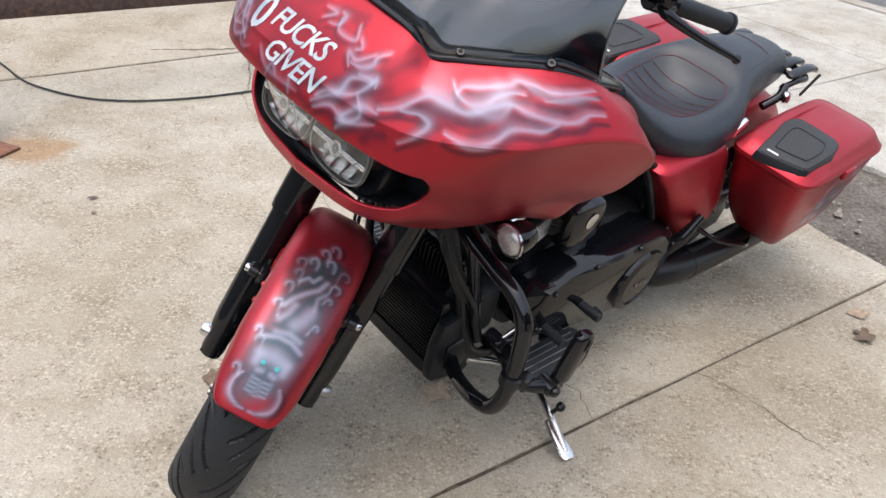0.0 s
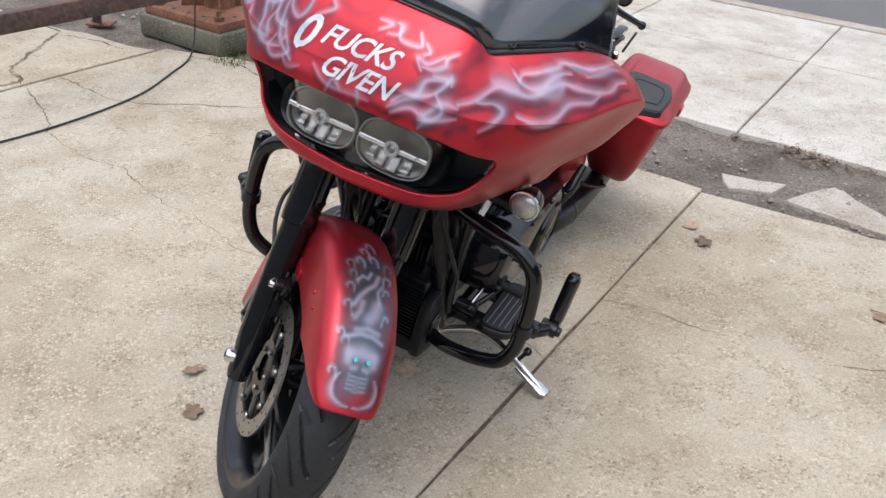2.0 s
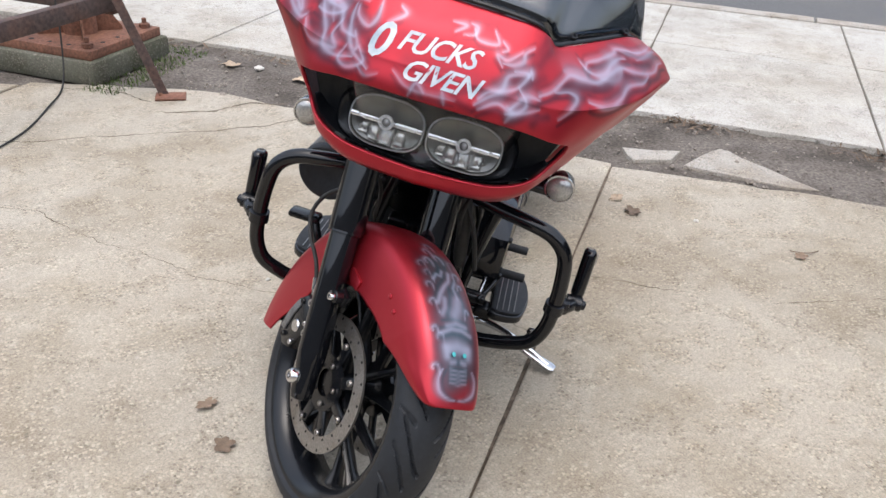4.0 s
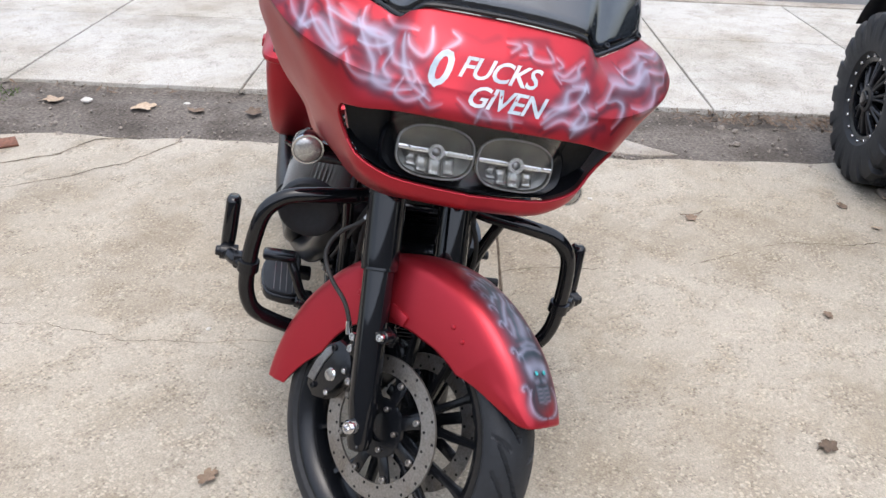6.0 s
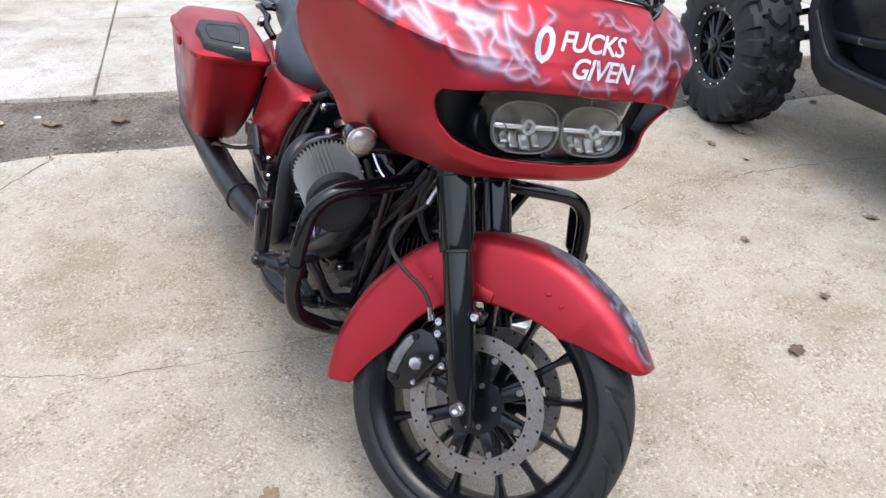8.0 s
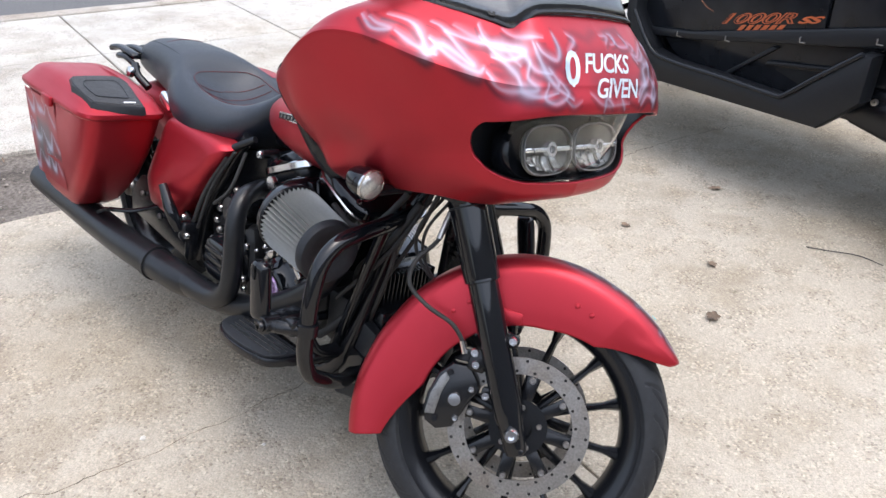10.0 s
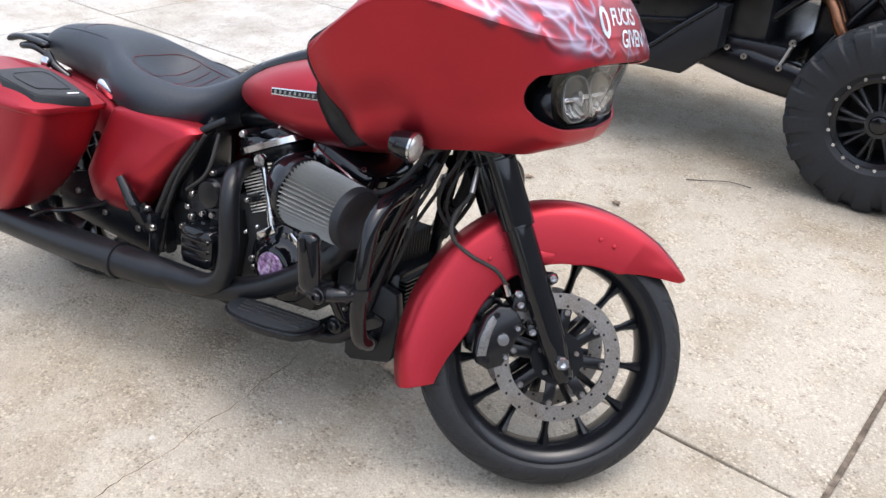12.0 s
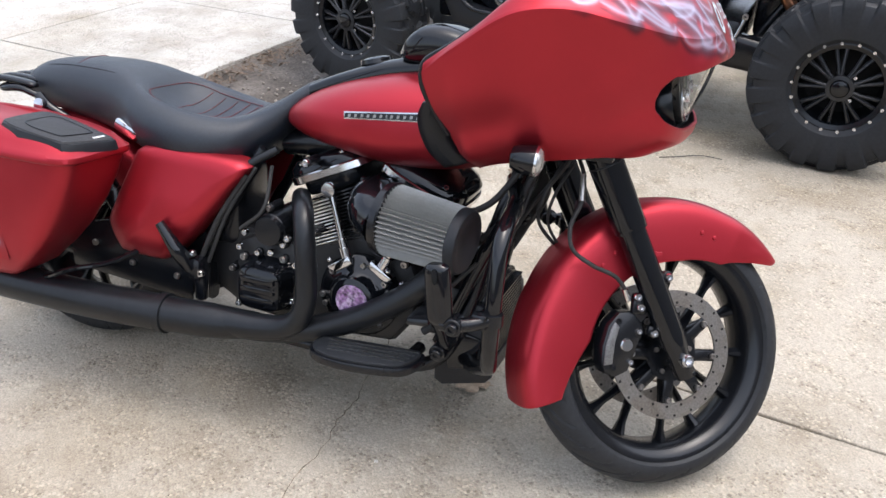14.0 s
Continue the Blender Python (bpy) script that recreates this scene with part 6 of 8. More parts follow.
for s in (-1, 1):
    bp("rack_mount", tube([(0.02, s * 0.125, 0.655), (-0.03, s * 0.14, 0.685), (-0.07, s * 0.13, 0.708)], 0.013, 10, 4), GLOSS, "", rack)
    bp("rack_knob", lathe([(0.016, 0), (0.018, 0.004), (0.016, 0.016), (0.006, 0.018)], (-0.04, s * 0.150, 0.690), (0, s, 0.2), 16), CHROME, "", rack)
bp("antenna", rod((-0.12, 0.165, 0.685), (-0.135, 0.185, 0.765), 0.0045), CABLE, "short black antenna stub")

# ---- frame, engine ----
for s in (-1, 1):
    bp("downtube", tube([(1.30, s * 0.03, 0.80), (1.235, s * 0.09, 0.60), (1.17, s * 0.135, 0.30), (1.08, s * 0.14, 0.185), (0.80, s * 0.14, 0.17), (0.55, s * 0.14, 0.18)], 0.018, 12, 6), SATIN, "black frame tube")
    bp("frame_rail", tube([(0.62, s * 0.12, 0.66), (0.56, s * 0.14, 0.55), (0.48, s * 0.15, 0.40), (0.45, s * 0.15, 0.24)], 0.017, 12, 5), SATIN)
    bp("seat_strut", tube([(0.66, s * 0.125, 0.665), (0.60, s * 0.15, 0.625), (0.565, s * 0.16, 0.585)], [0.010, 0.012, 0.010], 10, 4), PIPE, "dark cast strut under the seat")
bp("backbone", tube([(1.28, 0, 0.80), (1.0, 0, 0.70), (0.62, 0, 0.66)], 0.035, 12, 5), SATIN)
# crankcase and gear case
case = []
for y, k in ((-0.13, 0.86), (-0.12, 0.94), (-0.10, 0.97), (0.10, 0.97), (0.12, 0.94), (0.13, 0.86)):
    poly = [(1.06, 0.40), (1.03, 0.47), (0.90, 0.50), (0.75, 0.49), (0.60, 0.46), (0.48, 0.44), (0.44, 0.38), (0.46, 0.27), (0.56, 0.215), (0.80, 0.20), (1.00, 0.215), (1.06, 0.30)]
    case.append([V((0.76 + (x - 0.76) * k, y, 0.34 + (z - 0.34) * k)) for x, z in poly])
engine = bp("engine", loft(case), WRINKLE, "black V-twin engine", smooth=30)
C0 = V((0.905, 0, 0.352))
for k, (deg, nm) in enumerate(((-24, "rear"), (24, "front"))):
    a = radians(deg)
    ax = V((math.sin(a), 0, math.cos(a)))
    fins = []
    for i in range(15):
        h = 0.125 + 0.0085 * i
        ring = []
        for z in (-0.0018, 0.0018):
            ring.append([V((p[0], p[1], h + z)) for p in oval(32, 0.098 if i < 12 else 0.092, 0.134, 3.2)])
        fins.append(loft(ring))
    q = V((0, 0, 1)).rotation_difference(ax).to_matrix().to_4x4()
    mm = Matrix.Translation(C0) @ q
    cyl = bp("cylinder", moved(lathe([(0.07, 0.10), (0.07, 0.27)], (0, 0, 0), (0, 0, 1), 24), mm), WRINKLE, "", engine)
    for fin in fins:
        bp("cooling_fin", moved(fin, mm), SATIN, "", cyl)
    for i in range(1, 14):
        h = 0.125 + 0.0085 * i
        bp("fin_edge", moved(block((-0.042, -0.1345, h), (0.080, 0.005, 0.0036), 0.0008), mm), FINEDGE, "", cyl)
        if i > 6:
            bp("fin_edge", moved(block((0.0, 0.1345, h), (0.165, 0.004, 0.0048), 0.0008), mm), FINEDGE, "", cyl)
    head = []
    for h, sx, sy in ((0.252, 0.084, 0.105), (0.262, 0.088, 0.112), (0.285, 0.088, 0.112), (0.288, 0.092, 0.116)):
        head.append([V((p[0], p[1], h)) for p in oval(36, sx, sy, 4)])
    bp("cylinder_head", moved(loft(head), mm), SATIN, "", engine)
    trim_ = [[V((p[0], p[1], h)) for p in oval(36, sx, sy, 4)] for h, sx, sy in ((0.286, 0.114, 0.122), (0.289, 0.117, 0.125), (0.305, 0.117, 0.125), (0.308, 0.114, 0.122))]
    bp("rocker_base", moved(loft(trim_), mm), CHROME, "bright machined rocker base", engine)
    box = [[V((p[0], p[1], h)) for p in oval(36, sx, sy, 4)] for h, sx, sy in ((0.309, 0.112, 0.120), (0.326, 0.110, 0.117), (0.340, 0.096, 0.104), (0.345, 0.070, 0.085))]
    bp("rocker_cover", moved(loft(box), mm), GLOSS, "gloss black rocker cover", engine)
    for sx in (-0.06, 0.06):
        bp("rocker_bolt", moved(bolt((sx, -0.10, 0.33), (0, -0.5, 0.8), 0.008, 0.01), mm), CHROME, "", engine)
    # pushrod tube and tappet block on the right
    sg = 1 if deg > 0 else -1
    p0, p1 = (V((0.880, -0.165, 0.425)), V((0.825, -0.160, 0.600))) if sg < 0 else (V((0.970, -0.165, 0.425)), V((1.040, -0.150, 0.585)))
    bp("pushrod_tube", join(rod(p0, p1, 0.009), rod(p0, p0 + (p1 - p0) * 0.22, 0.0145), rod(p0 + (p1 - p0) * 0.20, p0 + (p1 - p0) * 0.34, 0.012)), CHROME, "", engine)
    bp("pushrod_bolt", lathe([(0.018, 0), (0.019, 0.004), (0.017, 0.012), (0.008, 0.013)], p1 + V((0, -0.004, 0)), (0, -1, 0), 20), CHROME, "", engine)
    bp("tappet_block", block(C0 + V((0.012 + 0.052 * sg, -0.162, 0.068)), (0.066, 0.038, 0.022), 0.004, m=pose(0, 0, 0, 0, deg * 1.4, 0)), CHROME, "bright tappet block", engine)
    for dx in (-0.022, 0.022):
        bp("tappet_bolt", moved(bolt((dx, -0.182, 0.076), (0, -0.3, 1), 0.007, 0.008), Matrix.Translation(C0 + V((0.012 + 0.052 * sg, 0, 0.0))) @ pose(0, 0, 0, 0, deg * 1.4, 0)), CHROME, "", engine)
# right covers
cam = lathe([(0.105, 0), (0.105, 0.018), (0.095, 0.03), (0.075, 0.038), (0.062, 0.05), (0.058, 0.062), (0.05, 0.066), (0.01, 0.067)], (0.912, -0.142, 0.343), (0, -1, 0), 40)
gear = bp("cam_cover", cam, GLOSS, "gloss black cam cover", engine)
bp("medallion", lathe([(0.040, 0), (0.042, 0.003), (0.039, 0.007), (0.034, 0.006), (0.005, 0.0065)], (0.915, -0.208, 0.346), (0, -1, 0), 36), PURPLE, "purple-silver round medallion", engine)
for k in range(6):
    a = radians(60 * k + 20)
    bp("cover_bolt", bolt((0.912 + 0.088 * math.cos(a), -0.174, 0.343 + 0.088 * math.sin(a)), (0, -1, 0), 0.0075, 0.008), STEEL, "", engine)
tran = []
for y, k in ((-0.12, 1.12), (-0.165, 1.12), (-0.175, 1.0), (-0.205, 0.96), (-0.222, 0.86), (-0.228, 0.66)):
    tran.append([V((0.665 + a * k, y, 0.328 + b * k)) for a, b in oval(40, 0.066, 0.062, 4.5)])
bp("transmission_cover", loft(tran), GLOSS, "ribbed black transmission side cover", engine)
for k in range(3):
    rib = [[V((0.665 + a * 0.05 * kk, -0.226 - dy, 0.302 + 0.026 * k + b * 0.0085 * kk)) for a, b in oval(24, 1, 1, 4)] for dy, kk in ((0.0, 1.0), (0.005, 0.92), (0.006, 0.6))]
    bp("cover_rib", loft(rib), GLOSS, "", engine)
bp("transmission_case", moved(plate([(-0.10, -0.10), (0.09, -0.10), (0.11, 0.02), (0.09, 0.10), (-0.01, 0.12), (-0.09, 0.08)], 0.05, None, 0.016), Matrix(((1, 0, 0, 0.655), (0, 0, -1, -0.112), (0, 1, 0, 0.34), (0, 0, 0, 1)))), WRINKLE, "", engine)
for x, z in ((0.585, 0.415), (0.675, 0.415), (0.745, 0.395), (0.748, 0.27), (0.582, 0.26), (0.60, 0.455), (0.72, 0.46)):
    bp("cover_bolt", bolt((x, -0.172, z), (0, -1, 0), 0.0095, 0.012), CHROME, "", engine)
bp("starter", rod((0.675, -0.185, 0.475), (0.675, -0.05, 0.475), 0.043), SATIN, "", engine)
bp("starter_cap", lathe([(0.04, 0), (0.036, 0.012), (0.01, 0.014)], (0.675, -0.185, 0.475), (0, -1, 0), 24), SATIN, "", engine)
# bright fasteners added for sparkle over the right side, each on a short black boss
for k, (x, z) in enumerate(((0.666, 0.528), (0.707, 0.440), (0.594, 0.388), (0.792, 0.489), (0.820, 0.334), (0.733, 0.293), (0.560, 0.350), (0.635, 0.406), (0.708, 0.402), (0.814, 0.249), (0.984, 0.392), (0.765, 0.657), (0.887, 0.573), (1.069, 0.329), (1.032, 0.452))):
    boss = bp("boss", rod((x, -0.120, z), (x, -0.172, z), 0.013, 0.011), SATIN, "", engine)
    bp("boss_bolt", bolt((x, -0.171, z), (0, -1, 0), 0.0075 + 0.0012 * (k % 3), 0.009), CHROME if k % 2 else STEEL, "", engine)
# oil filter, left and right front
bp("oil_filter", join(rod((1.06, -0.06, 0.30), (1.15, -0.09, 0.31), 0.042)), SATIN, "", engine)
# air cleaner: elbow and pleated cone
intake = bp("air_intake", tube([(0.93, -0.09, 0.60), (0.935, -0.17, 0.595), (0.96, -0.215, 0.584), (1.0, -0.236, 0.572)], [0.046, 0.050, 0.056, 0.062], 24, 6), GLOSS, "gloss black intake elbow")
F0, F1 = V((1.004, -0.232, 0.578)), V((1.196, -0.258, 0.566))
fd = (F1 - F0).normalized()
q = V((0, 0, 1)).rotation_difference(fd).to_matrix().to_4x4()
mm = Matrix.Translation(F0) @ q
LF = (F1 - F0).length
pl = []
for h in (0.014, LF - 0.010):
    k = 1 - 0.12 * h / LF
    pl.append([V(((0.0770 + 0.0070 * (-1) ** j) * k * math.cos(math.pi * j / 46), (0.0770 + 0.0070 * (-1) ** j) * k * math.sin(math.pi * j / 46), h)) for j in range(92)])
bp("filter_pleats", moved(loft(pl), mm), GRILLE, "grey pleated air filter mesh", intake, smooth=15)
bp("filter_ring", moved(lathe([(0.07, -0.004), (0.084, -0.002), (0.086, 0.014), (0.082, 0.018), (0.07, 0.018)], (0, 0, 0), (0, 0, 1), 40), mm), SATIN, "", intake)
bp("filter_cap", moved(lathe([(0.066, LF - 0.014), (0.0745, LF - 0.012), (0.0745, LF + 0.004), (0.070, LF + 0.010), (0.060, LF + 0.012), (0.046, LF + 0.008), (0.03, LF + 0.003), (0.004, LF - 0.002)], (0, 0, 0), (0, 0, 1), 40), mm), RUBBER, "", intake)
bp("intake_backplate", plate([(0.885, 0.50), (0.99, 0.50), (1.0, 0.60), (0.97, 0.645), (0.90, 0.64), (0.875, 0.58)], 0.02, Matrix(((1, 0, 0, 0), (0, 0, -1, -0.135), (0, 1, 0, 0), (0, 0, 0, 1))), 0.004), GLOSS, "", intake)
bp("intake_mark", block((0.925, -0.158, 0.512), (0.05, 0.002, 0.006), 0.0, m=pose(0, 0, 0, 0, -8, 0)), WHITEMARK, "plain light bar", intake)
# exhaust headers
ex = bp("exhaust_header", tube([(0.715, -0.10, 0.548), (0.752, -0.165, 0.556), (0.788, -0.225, 0.553), (0.810, -0.258, 0.510), (0.822, -0.265, 0.37), (0.808, -0.265, 0.305), (0.765, -0.265, 0.268), (0.70, -0.265, 0.252), (0.60, -0.266, 0.245)], [0.024, 0.025, 0.025, 0.025, 0.026, 0.027, 0.029, 0.032, 0.038], 20, 6), PIPE, "matte black exhaust header")
bp("front_header", tube([(1.08, -0.10, 0.53), (1.13, -0.17, 0.50), (1.10, -0.20, 0.43), (0.98, -0.215, 0.335), (0.86, -0.225, 0.275), (0.74, -0.245, 0.247), (0.6, -0.262, 0.240)], [0.026, 0.028, 0.03, 0.031, 0.031, 0.034, 0.036], 18, 6), PIPE, "", ex)
# left: primary cover with round clutch cover
prim = []
for y, k in ((0.12, 1.0), (0.215, 1.0), (0.235, 0.96), (0.242, 0.88)):
    poly = [(0.435, 0.33), (0.45, 0.255), (0.51, 0.205), (0.60, 0.20), (0.80, 0.235), (0.98, 0.27), (1.045, 0.31), (1.06, 0.375), (1.03, 0.44), (0.95, 0.465), (0.75, 0.455), (0.56, 0.445), (0.47, 0.41)]
    prim.append([V((0.74 + (x - 0.74) * k, y, 0.33 + (z - 0.33) * k)) for x, z in poly])
primary = bp("primary_cover", loft(prim), GLOSS, "gloss black primary cover", smooth=35)
bp("clutch_cover", lathe([(0.102, 0), (0.102, 0.014), (0.095, 0.026), (0.078, 0.032), (0.076, 0.028), (0.02, 0.03)], (0.60, 0.225, 0.305), (0, 1, 0), 44), GLOSS, "round black clutch cover", primary)
for k in range(3):
    bp("cover_mark", block((0.58 + 0.02 * k, 0.2565, 0.303), (0.014, 0.002, 0.012), 0.0), STEEL, "", primary)
for x, z in ((0.47, 0.38), (0.66, 0.44), (0.85, 0.455), (1.0, 0.43), (1.03, 0.33), (0.9, 0.255), (0.72, 0.225)):
    bp("cover_bolt", bolt((x, 0.236, z), (0, 1, 0), 0.008, 0.009), SATIN, "", primary)
bp("coil_cover", block((0.905, 0.165, 0.575), (0.13, 0.08, 0.13), 0.028), GLOSS, "gloss black coil cover with a round badge", primary)
bp("coil_badge", lathe([(0.020, 0), (0.022, 0.002), (0.018, 0.004), (0.004, 0.004)], (0.905, 0.205, 0.595), (0, 1, 0), 24), CHROME, "", primary)
bp("shift_rod", rod((1.10, 0.20, 0.30), (0.72, 0.235, 0.43), 0.006), CHROME, "", primary)

# cooler at the front of the frame
fins = [block((1.243, 0.005, 0.226 + 0.0105 * i), (0.024, 0.205, 0.0036), 0) for i in range(16)]
cooler = bp("oil_cooler", block((1.195, 0.005, 0.300), (0.085, 0.215, 0.20), 0.012), SATIN, "black finned oil cooler and chin guard")
for fin in fins:
    bp("cooler_fin", fin, SATIN, "", cooler)
for s in (-1, 1):
    bp("cooler_side", plate([(1.262, 0.225), (1.264, 0.30), (1.252, 0.358), (1.20, 0.372), (1.135, 0.345), (1.108, 0.315), (1.112, 0.150), (1.135, 0.138), (1.245, 0.168), (1.258, 0.185)], 0.030, Matrix(((1, 0, 0, 0), (0, 0, s, 0.005 + s * 0.108), (0, 1, 0, 0), (0, 0, 0, 1))), 0.008), PLASTIC, "", cooler)
    bp("chin_pocket", plate([(1.150, 0.190), (1.215, 0.205), (1.228, 0.285), (1.160, 0.300), (1.135, 0.255)], 0.012, Matrix(((1, 0, 0, 0), (0, 0, s, 0.005 + s * 0.134), (0, 1, 0, 0), (0, 0, 0, 1))), 0.004), GLOSS, "", cooler)
bp("chin", loft([[V((x, 0.005 + a, z + b)) for a, b in oval(24, w, h, 4.5)] for x, z, w, h in ((1.118, 0.188, 0.125, 0.042), (1.16, 0.190, 0.132, 0.044), (1.22, 0.198, 0.132, 0.034), (1.258, 0.206, 0.122, 0.020))]), PLASTIC, "", cooler)
reg = bp("voltage_regulator", block((1.150, 0.0, 0.425), (0.05, 0.17, 0.115), 0.008), SATIN, "black finned voltage regulator")
for k in range(13):
    bp("regulator_fin", block((1.188, -0.078 + 0.013 * k, 0.425), (0.034, 0.0042, 0.112), 0.001), SATIN, "", reg)
hose = bp("frame_hose", tube([(1.285, 0.06, 0.72), (1.285, 0.10, 0.64), (1.235, 0.118, 0.50), (1.165, 0.125, 0.37), (1.125, 0.128, 0.30)], 0.0175, 14, 6), CABLE, "black ribbed hose down the frame")
for f in (0.36, 0.42, 0.62):
    p, q = V((1.285, 0.10, 0.64)).lerp(V((1.165, 0.125, 0.37)), f), (V((1.165, 0.125, 0.37)) - V((1.285, 0.10, 0.64))).normalized()
    bp("hose_clamp", lathe([(0.018, -0.006), (0.0215, -0.005), (0.0215, 0.005), (0.018, 0.006)], p, q, 18), SATIN, "", hose)
bp("brace_tube", tube([(1.285, -0.18, 0.648), (1.235, -0.165, 0.54), (1.165, -0.150, 0.37), (1.12, -0.145, 0.26)], 0.0145, 12, 5), GLOSS, "black brace tube behind the crash bar")
bp("brace_tube", tube([(1.285, 0.18, 0.648), (1.235, 0.165, 0.54), (1.165, 0.150, 0.37), (1.12, 0.145, 0.26)], 0.0145, 12, 5), GLOSS, "black brace tube behind the crash bar")
for k, (a, b, c, d) in enumerate((((1.30, -0.10, 0.70), (1.26, -0.135, 0.60), (1.17, -0.135, 0.50), (1.12, -0.10, 0.42)), ((1.28, -0.12, 0.72), (1.22, -0.15, 0.63), (1.15, -0.16, 0.60), (1.06, -0.15, 0.62)), ((1.29, -0.06, 0.70), (1.22, -0.10, 0.58), (1.19, -0.12, 0.46), (1.15, -0.13, 0.34)))):
    bp("wiring_loom", tube([a, b, c, d], 0.009 - 0.0015 * k, 10, 6), CABLE)
bp("oil_line", tube([(1.09, -0.17, 0.29), (1.13, -0.165, 0.33), (1.16, -0.12, 0.40), (1.15, -0.06, 0.46)], 0.010, 10, 5), CABLE)
bp("front_mount", join(block((1.12, -0.10, 0.34), (0.10, 0.09, 0.14), 0.02), block((1.12, 0.10, 0.34), (0.10, 0.09, 0.14), 0.02)), WRINKLE, "black engine front mount")
horn = bp("horn", lathe([(0.030, 0), (0.042, 0.006), (0.044, 0.018), (0.036, 0.030), (0.014, 0.034)], (1.20, 0.10, 0.575), (0.7, 0.7, 0), 28), SATIN, "round black horn")
bp("horn_ring", lathe([(0.038, 0.016), (0.046, 0.016), (0.046, 0.022), (0.038, 0.022)], (1.20, 0.10, 0.575), (0.7, 0.7, 0), 28, False), GLOSS, "", horn)
# crash bars, highway pegs, floorboards, levers
for s in (-1, 1):
    bar = bp("crash_bar", tube([(1.245, s * 0.055, 0.668), (1.280, s * 0.16, 0.656), (1.298, s * 0.25, 0.650), (1.302, s * 0.315, 0.636), (1.304, s * 0.356, 0.598), (1.306, s * 0.372, 0.53), (1.307, s * 0.377, 0.455), (1.307, s * 0.374, 0.39), (1.304, s * 0.352, 0.338), (1.292, s * 0.305, 0.306), (1.262, s * 0.245, 0.270), (1.222, s * 0.18, 0.236), (1.18, s * 0.12, 0.222)], 0.0182, 16, 7), GLOSS, "gloss black tubular crash bar")
    bp("clamp", lathe([(0.02, -0.014), (0.0245, -0.013), (0.0245, 0.013), (0.02, 0.014)], (1.307, s * 0.377, 0.455), (0, 0, 1), 20), SATIN, "", bar)
    arm = join(tube([(1.305, s * 0.385, 0.455), (1.280, s * 0.412, 0.452), (1.240, s * 0.428, 0.446), (1.215, s * 0.432, 0.447)], 0.015, 12, 4), rod((1.245, s * 0.405, 0.447), (1.245, s * 0.446, 0.447), 0.019), block((1.288, s * 0.398, 0.455), (0.034, 0.030, 0.036), 0.008))
    peg = bp("highway_peg", arm, SATIN, "folded black highway footpeg on the crash bar")
    rings = []
    P0, P1 = V((1.216, s * 0.431, 0.445)), V((1.198 if s < 0 else 1.18, s * 0.430, 0.572))
    d = (P1 - P0).normalized()
    side = V((0, 1, 0)) - d * d.y
    side.normalize()
    fw = d.cross(side)
    for f, k in ((0, 0.6), (0.06, 0.9), (0.15, 1), (0.85, 1), (0.95, 0.9), (1.0, 0.6)):
        rings.append([P0.lerp(P1, f) + side * a * k + fw * b * k for a, b in oval(24, 0.017, 0.027, 2.4)])
    pad = bp("peg_pad", loft(smooth_rings(rings, 3)), GLOSS, "", peg)
    bp("peg_slot", loft([[P0.lerp(P1, f) + side * (s * 0.0165 + a * 0.0) + fw * b * k + side * s * 0.003 for a, b in oval(14, 0.004, 0.006, 2.2)] for f, k in ((0.70, 0.3), (0.76, 1.0), (0.90, 1.0), (0.95, 0.3))]), PLASTIC, "", pad)
    bp("peg_bolt", bolt((1.245, s * 0.446, 0.447), (0, s, 0), 0.012, 0.010), SATIN, "", peg)
    # floorboard: half-round plate with ribbed rubber
    pts = [(1.135, 0.235), (1.145, 0.26), (1.13, 0.315), (1.10, 0.345), (1.0, 0.36), (0.91, 0.352), (0.855, 0.325), (0.835, 0.285), (0.845, 0.245), (0.87, 0.232)]
    pts = [(0.845 + (a - 0.835) * 0.92, 0.236 + (b - 0.232) * 0.84) for a, b in pts]
    sm = [(p.x, p.y) for p in spline([(a, b, 0) for a, b in pts + pts[:1]], 3)[:-1]]
    mb = Matrix.Translation((0, 0, 0.240)) @ (Matrix.Diagonal((1, s, 1, 1)))
    tilt = Matrix.Translation((1.0, s * 0.23, 0.26)) @ pose(0, 0, 0, -s * 3, -4, 0) @ Matrix.Translation((-1.0, -s * 0.23, -0.26))
    board = bp("floorboard", moved(plate(sm, 0.022, None, 0.005), tilt @ mb), SATIN, "black half-round rider floorboard")
    inner = [(0.985 + (x - 0.985) * 0.93, 0.288 + (y - 0.288) * 0.90) for x, y in sm]
    bp("rubber_pad", moved(plate(inner, 0.008, Matrix.Translation((0, 0, 0.0215)), 0.002), tilt @ mb), RUBBER, "", board)
    for k in range(4):
        y = 0.258 + 0.016 * k
        bp("pad_stripe", moved(block((1.0, y, 0.0305), (0.23 - 0.012 * k, 0.0022, 0.002), 0), tilt @ mb), STEEL, "", board)
    bp("board_mount", join(block((1.07, s * 0.225, 0.235), (0.05, 0.05, 0.035), 0.008), rod((1.07, s * 0.13, 0.225), (1.07, s * 0.23, 0.23), 0.016)), SATIN, "", board)
    bp("rear_mount", block((0.92, s * 0.225, 0.228), (0.04, 0.04, 0.03), 0.006), SATIN, "", board)
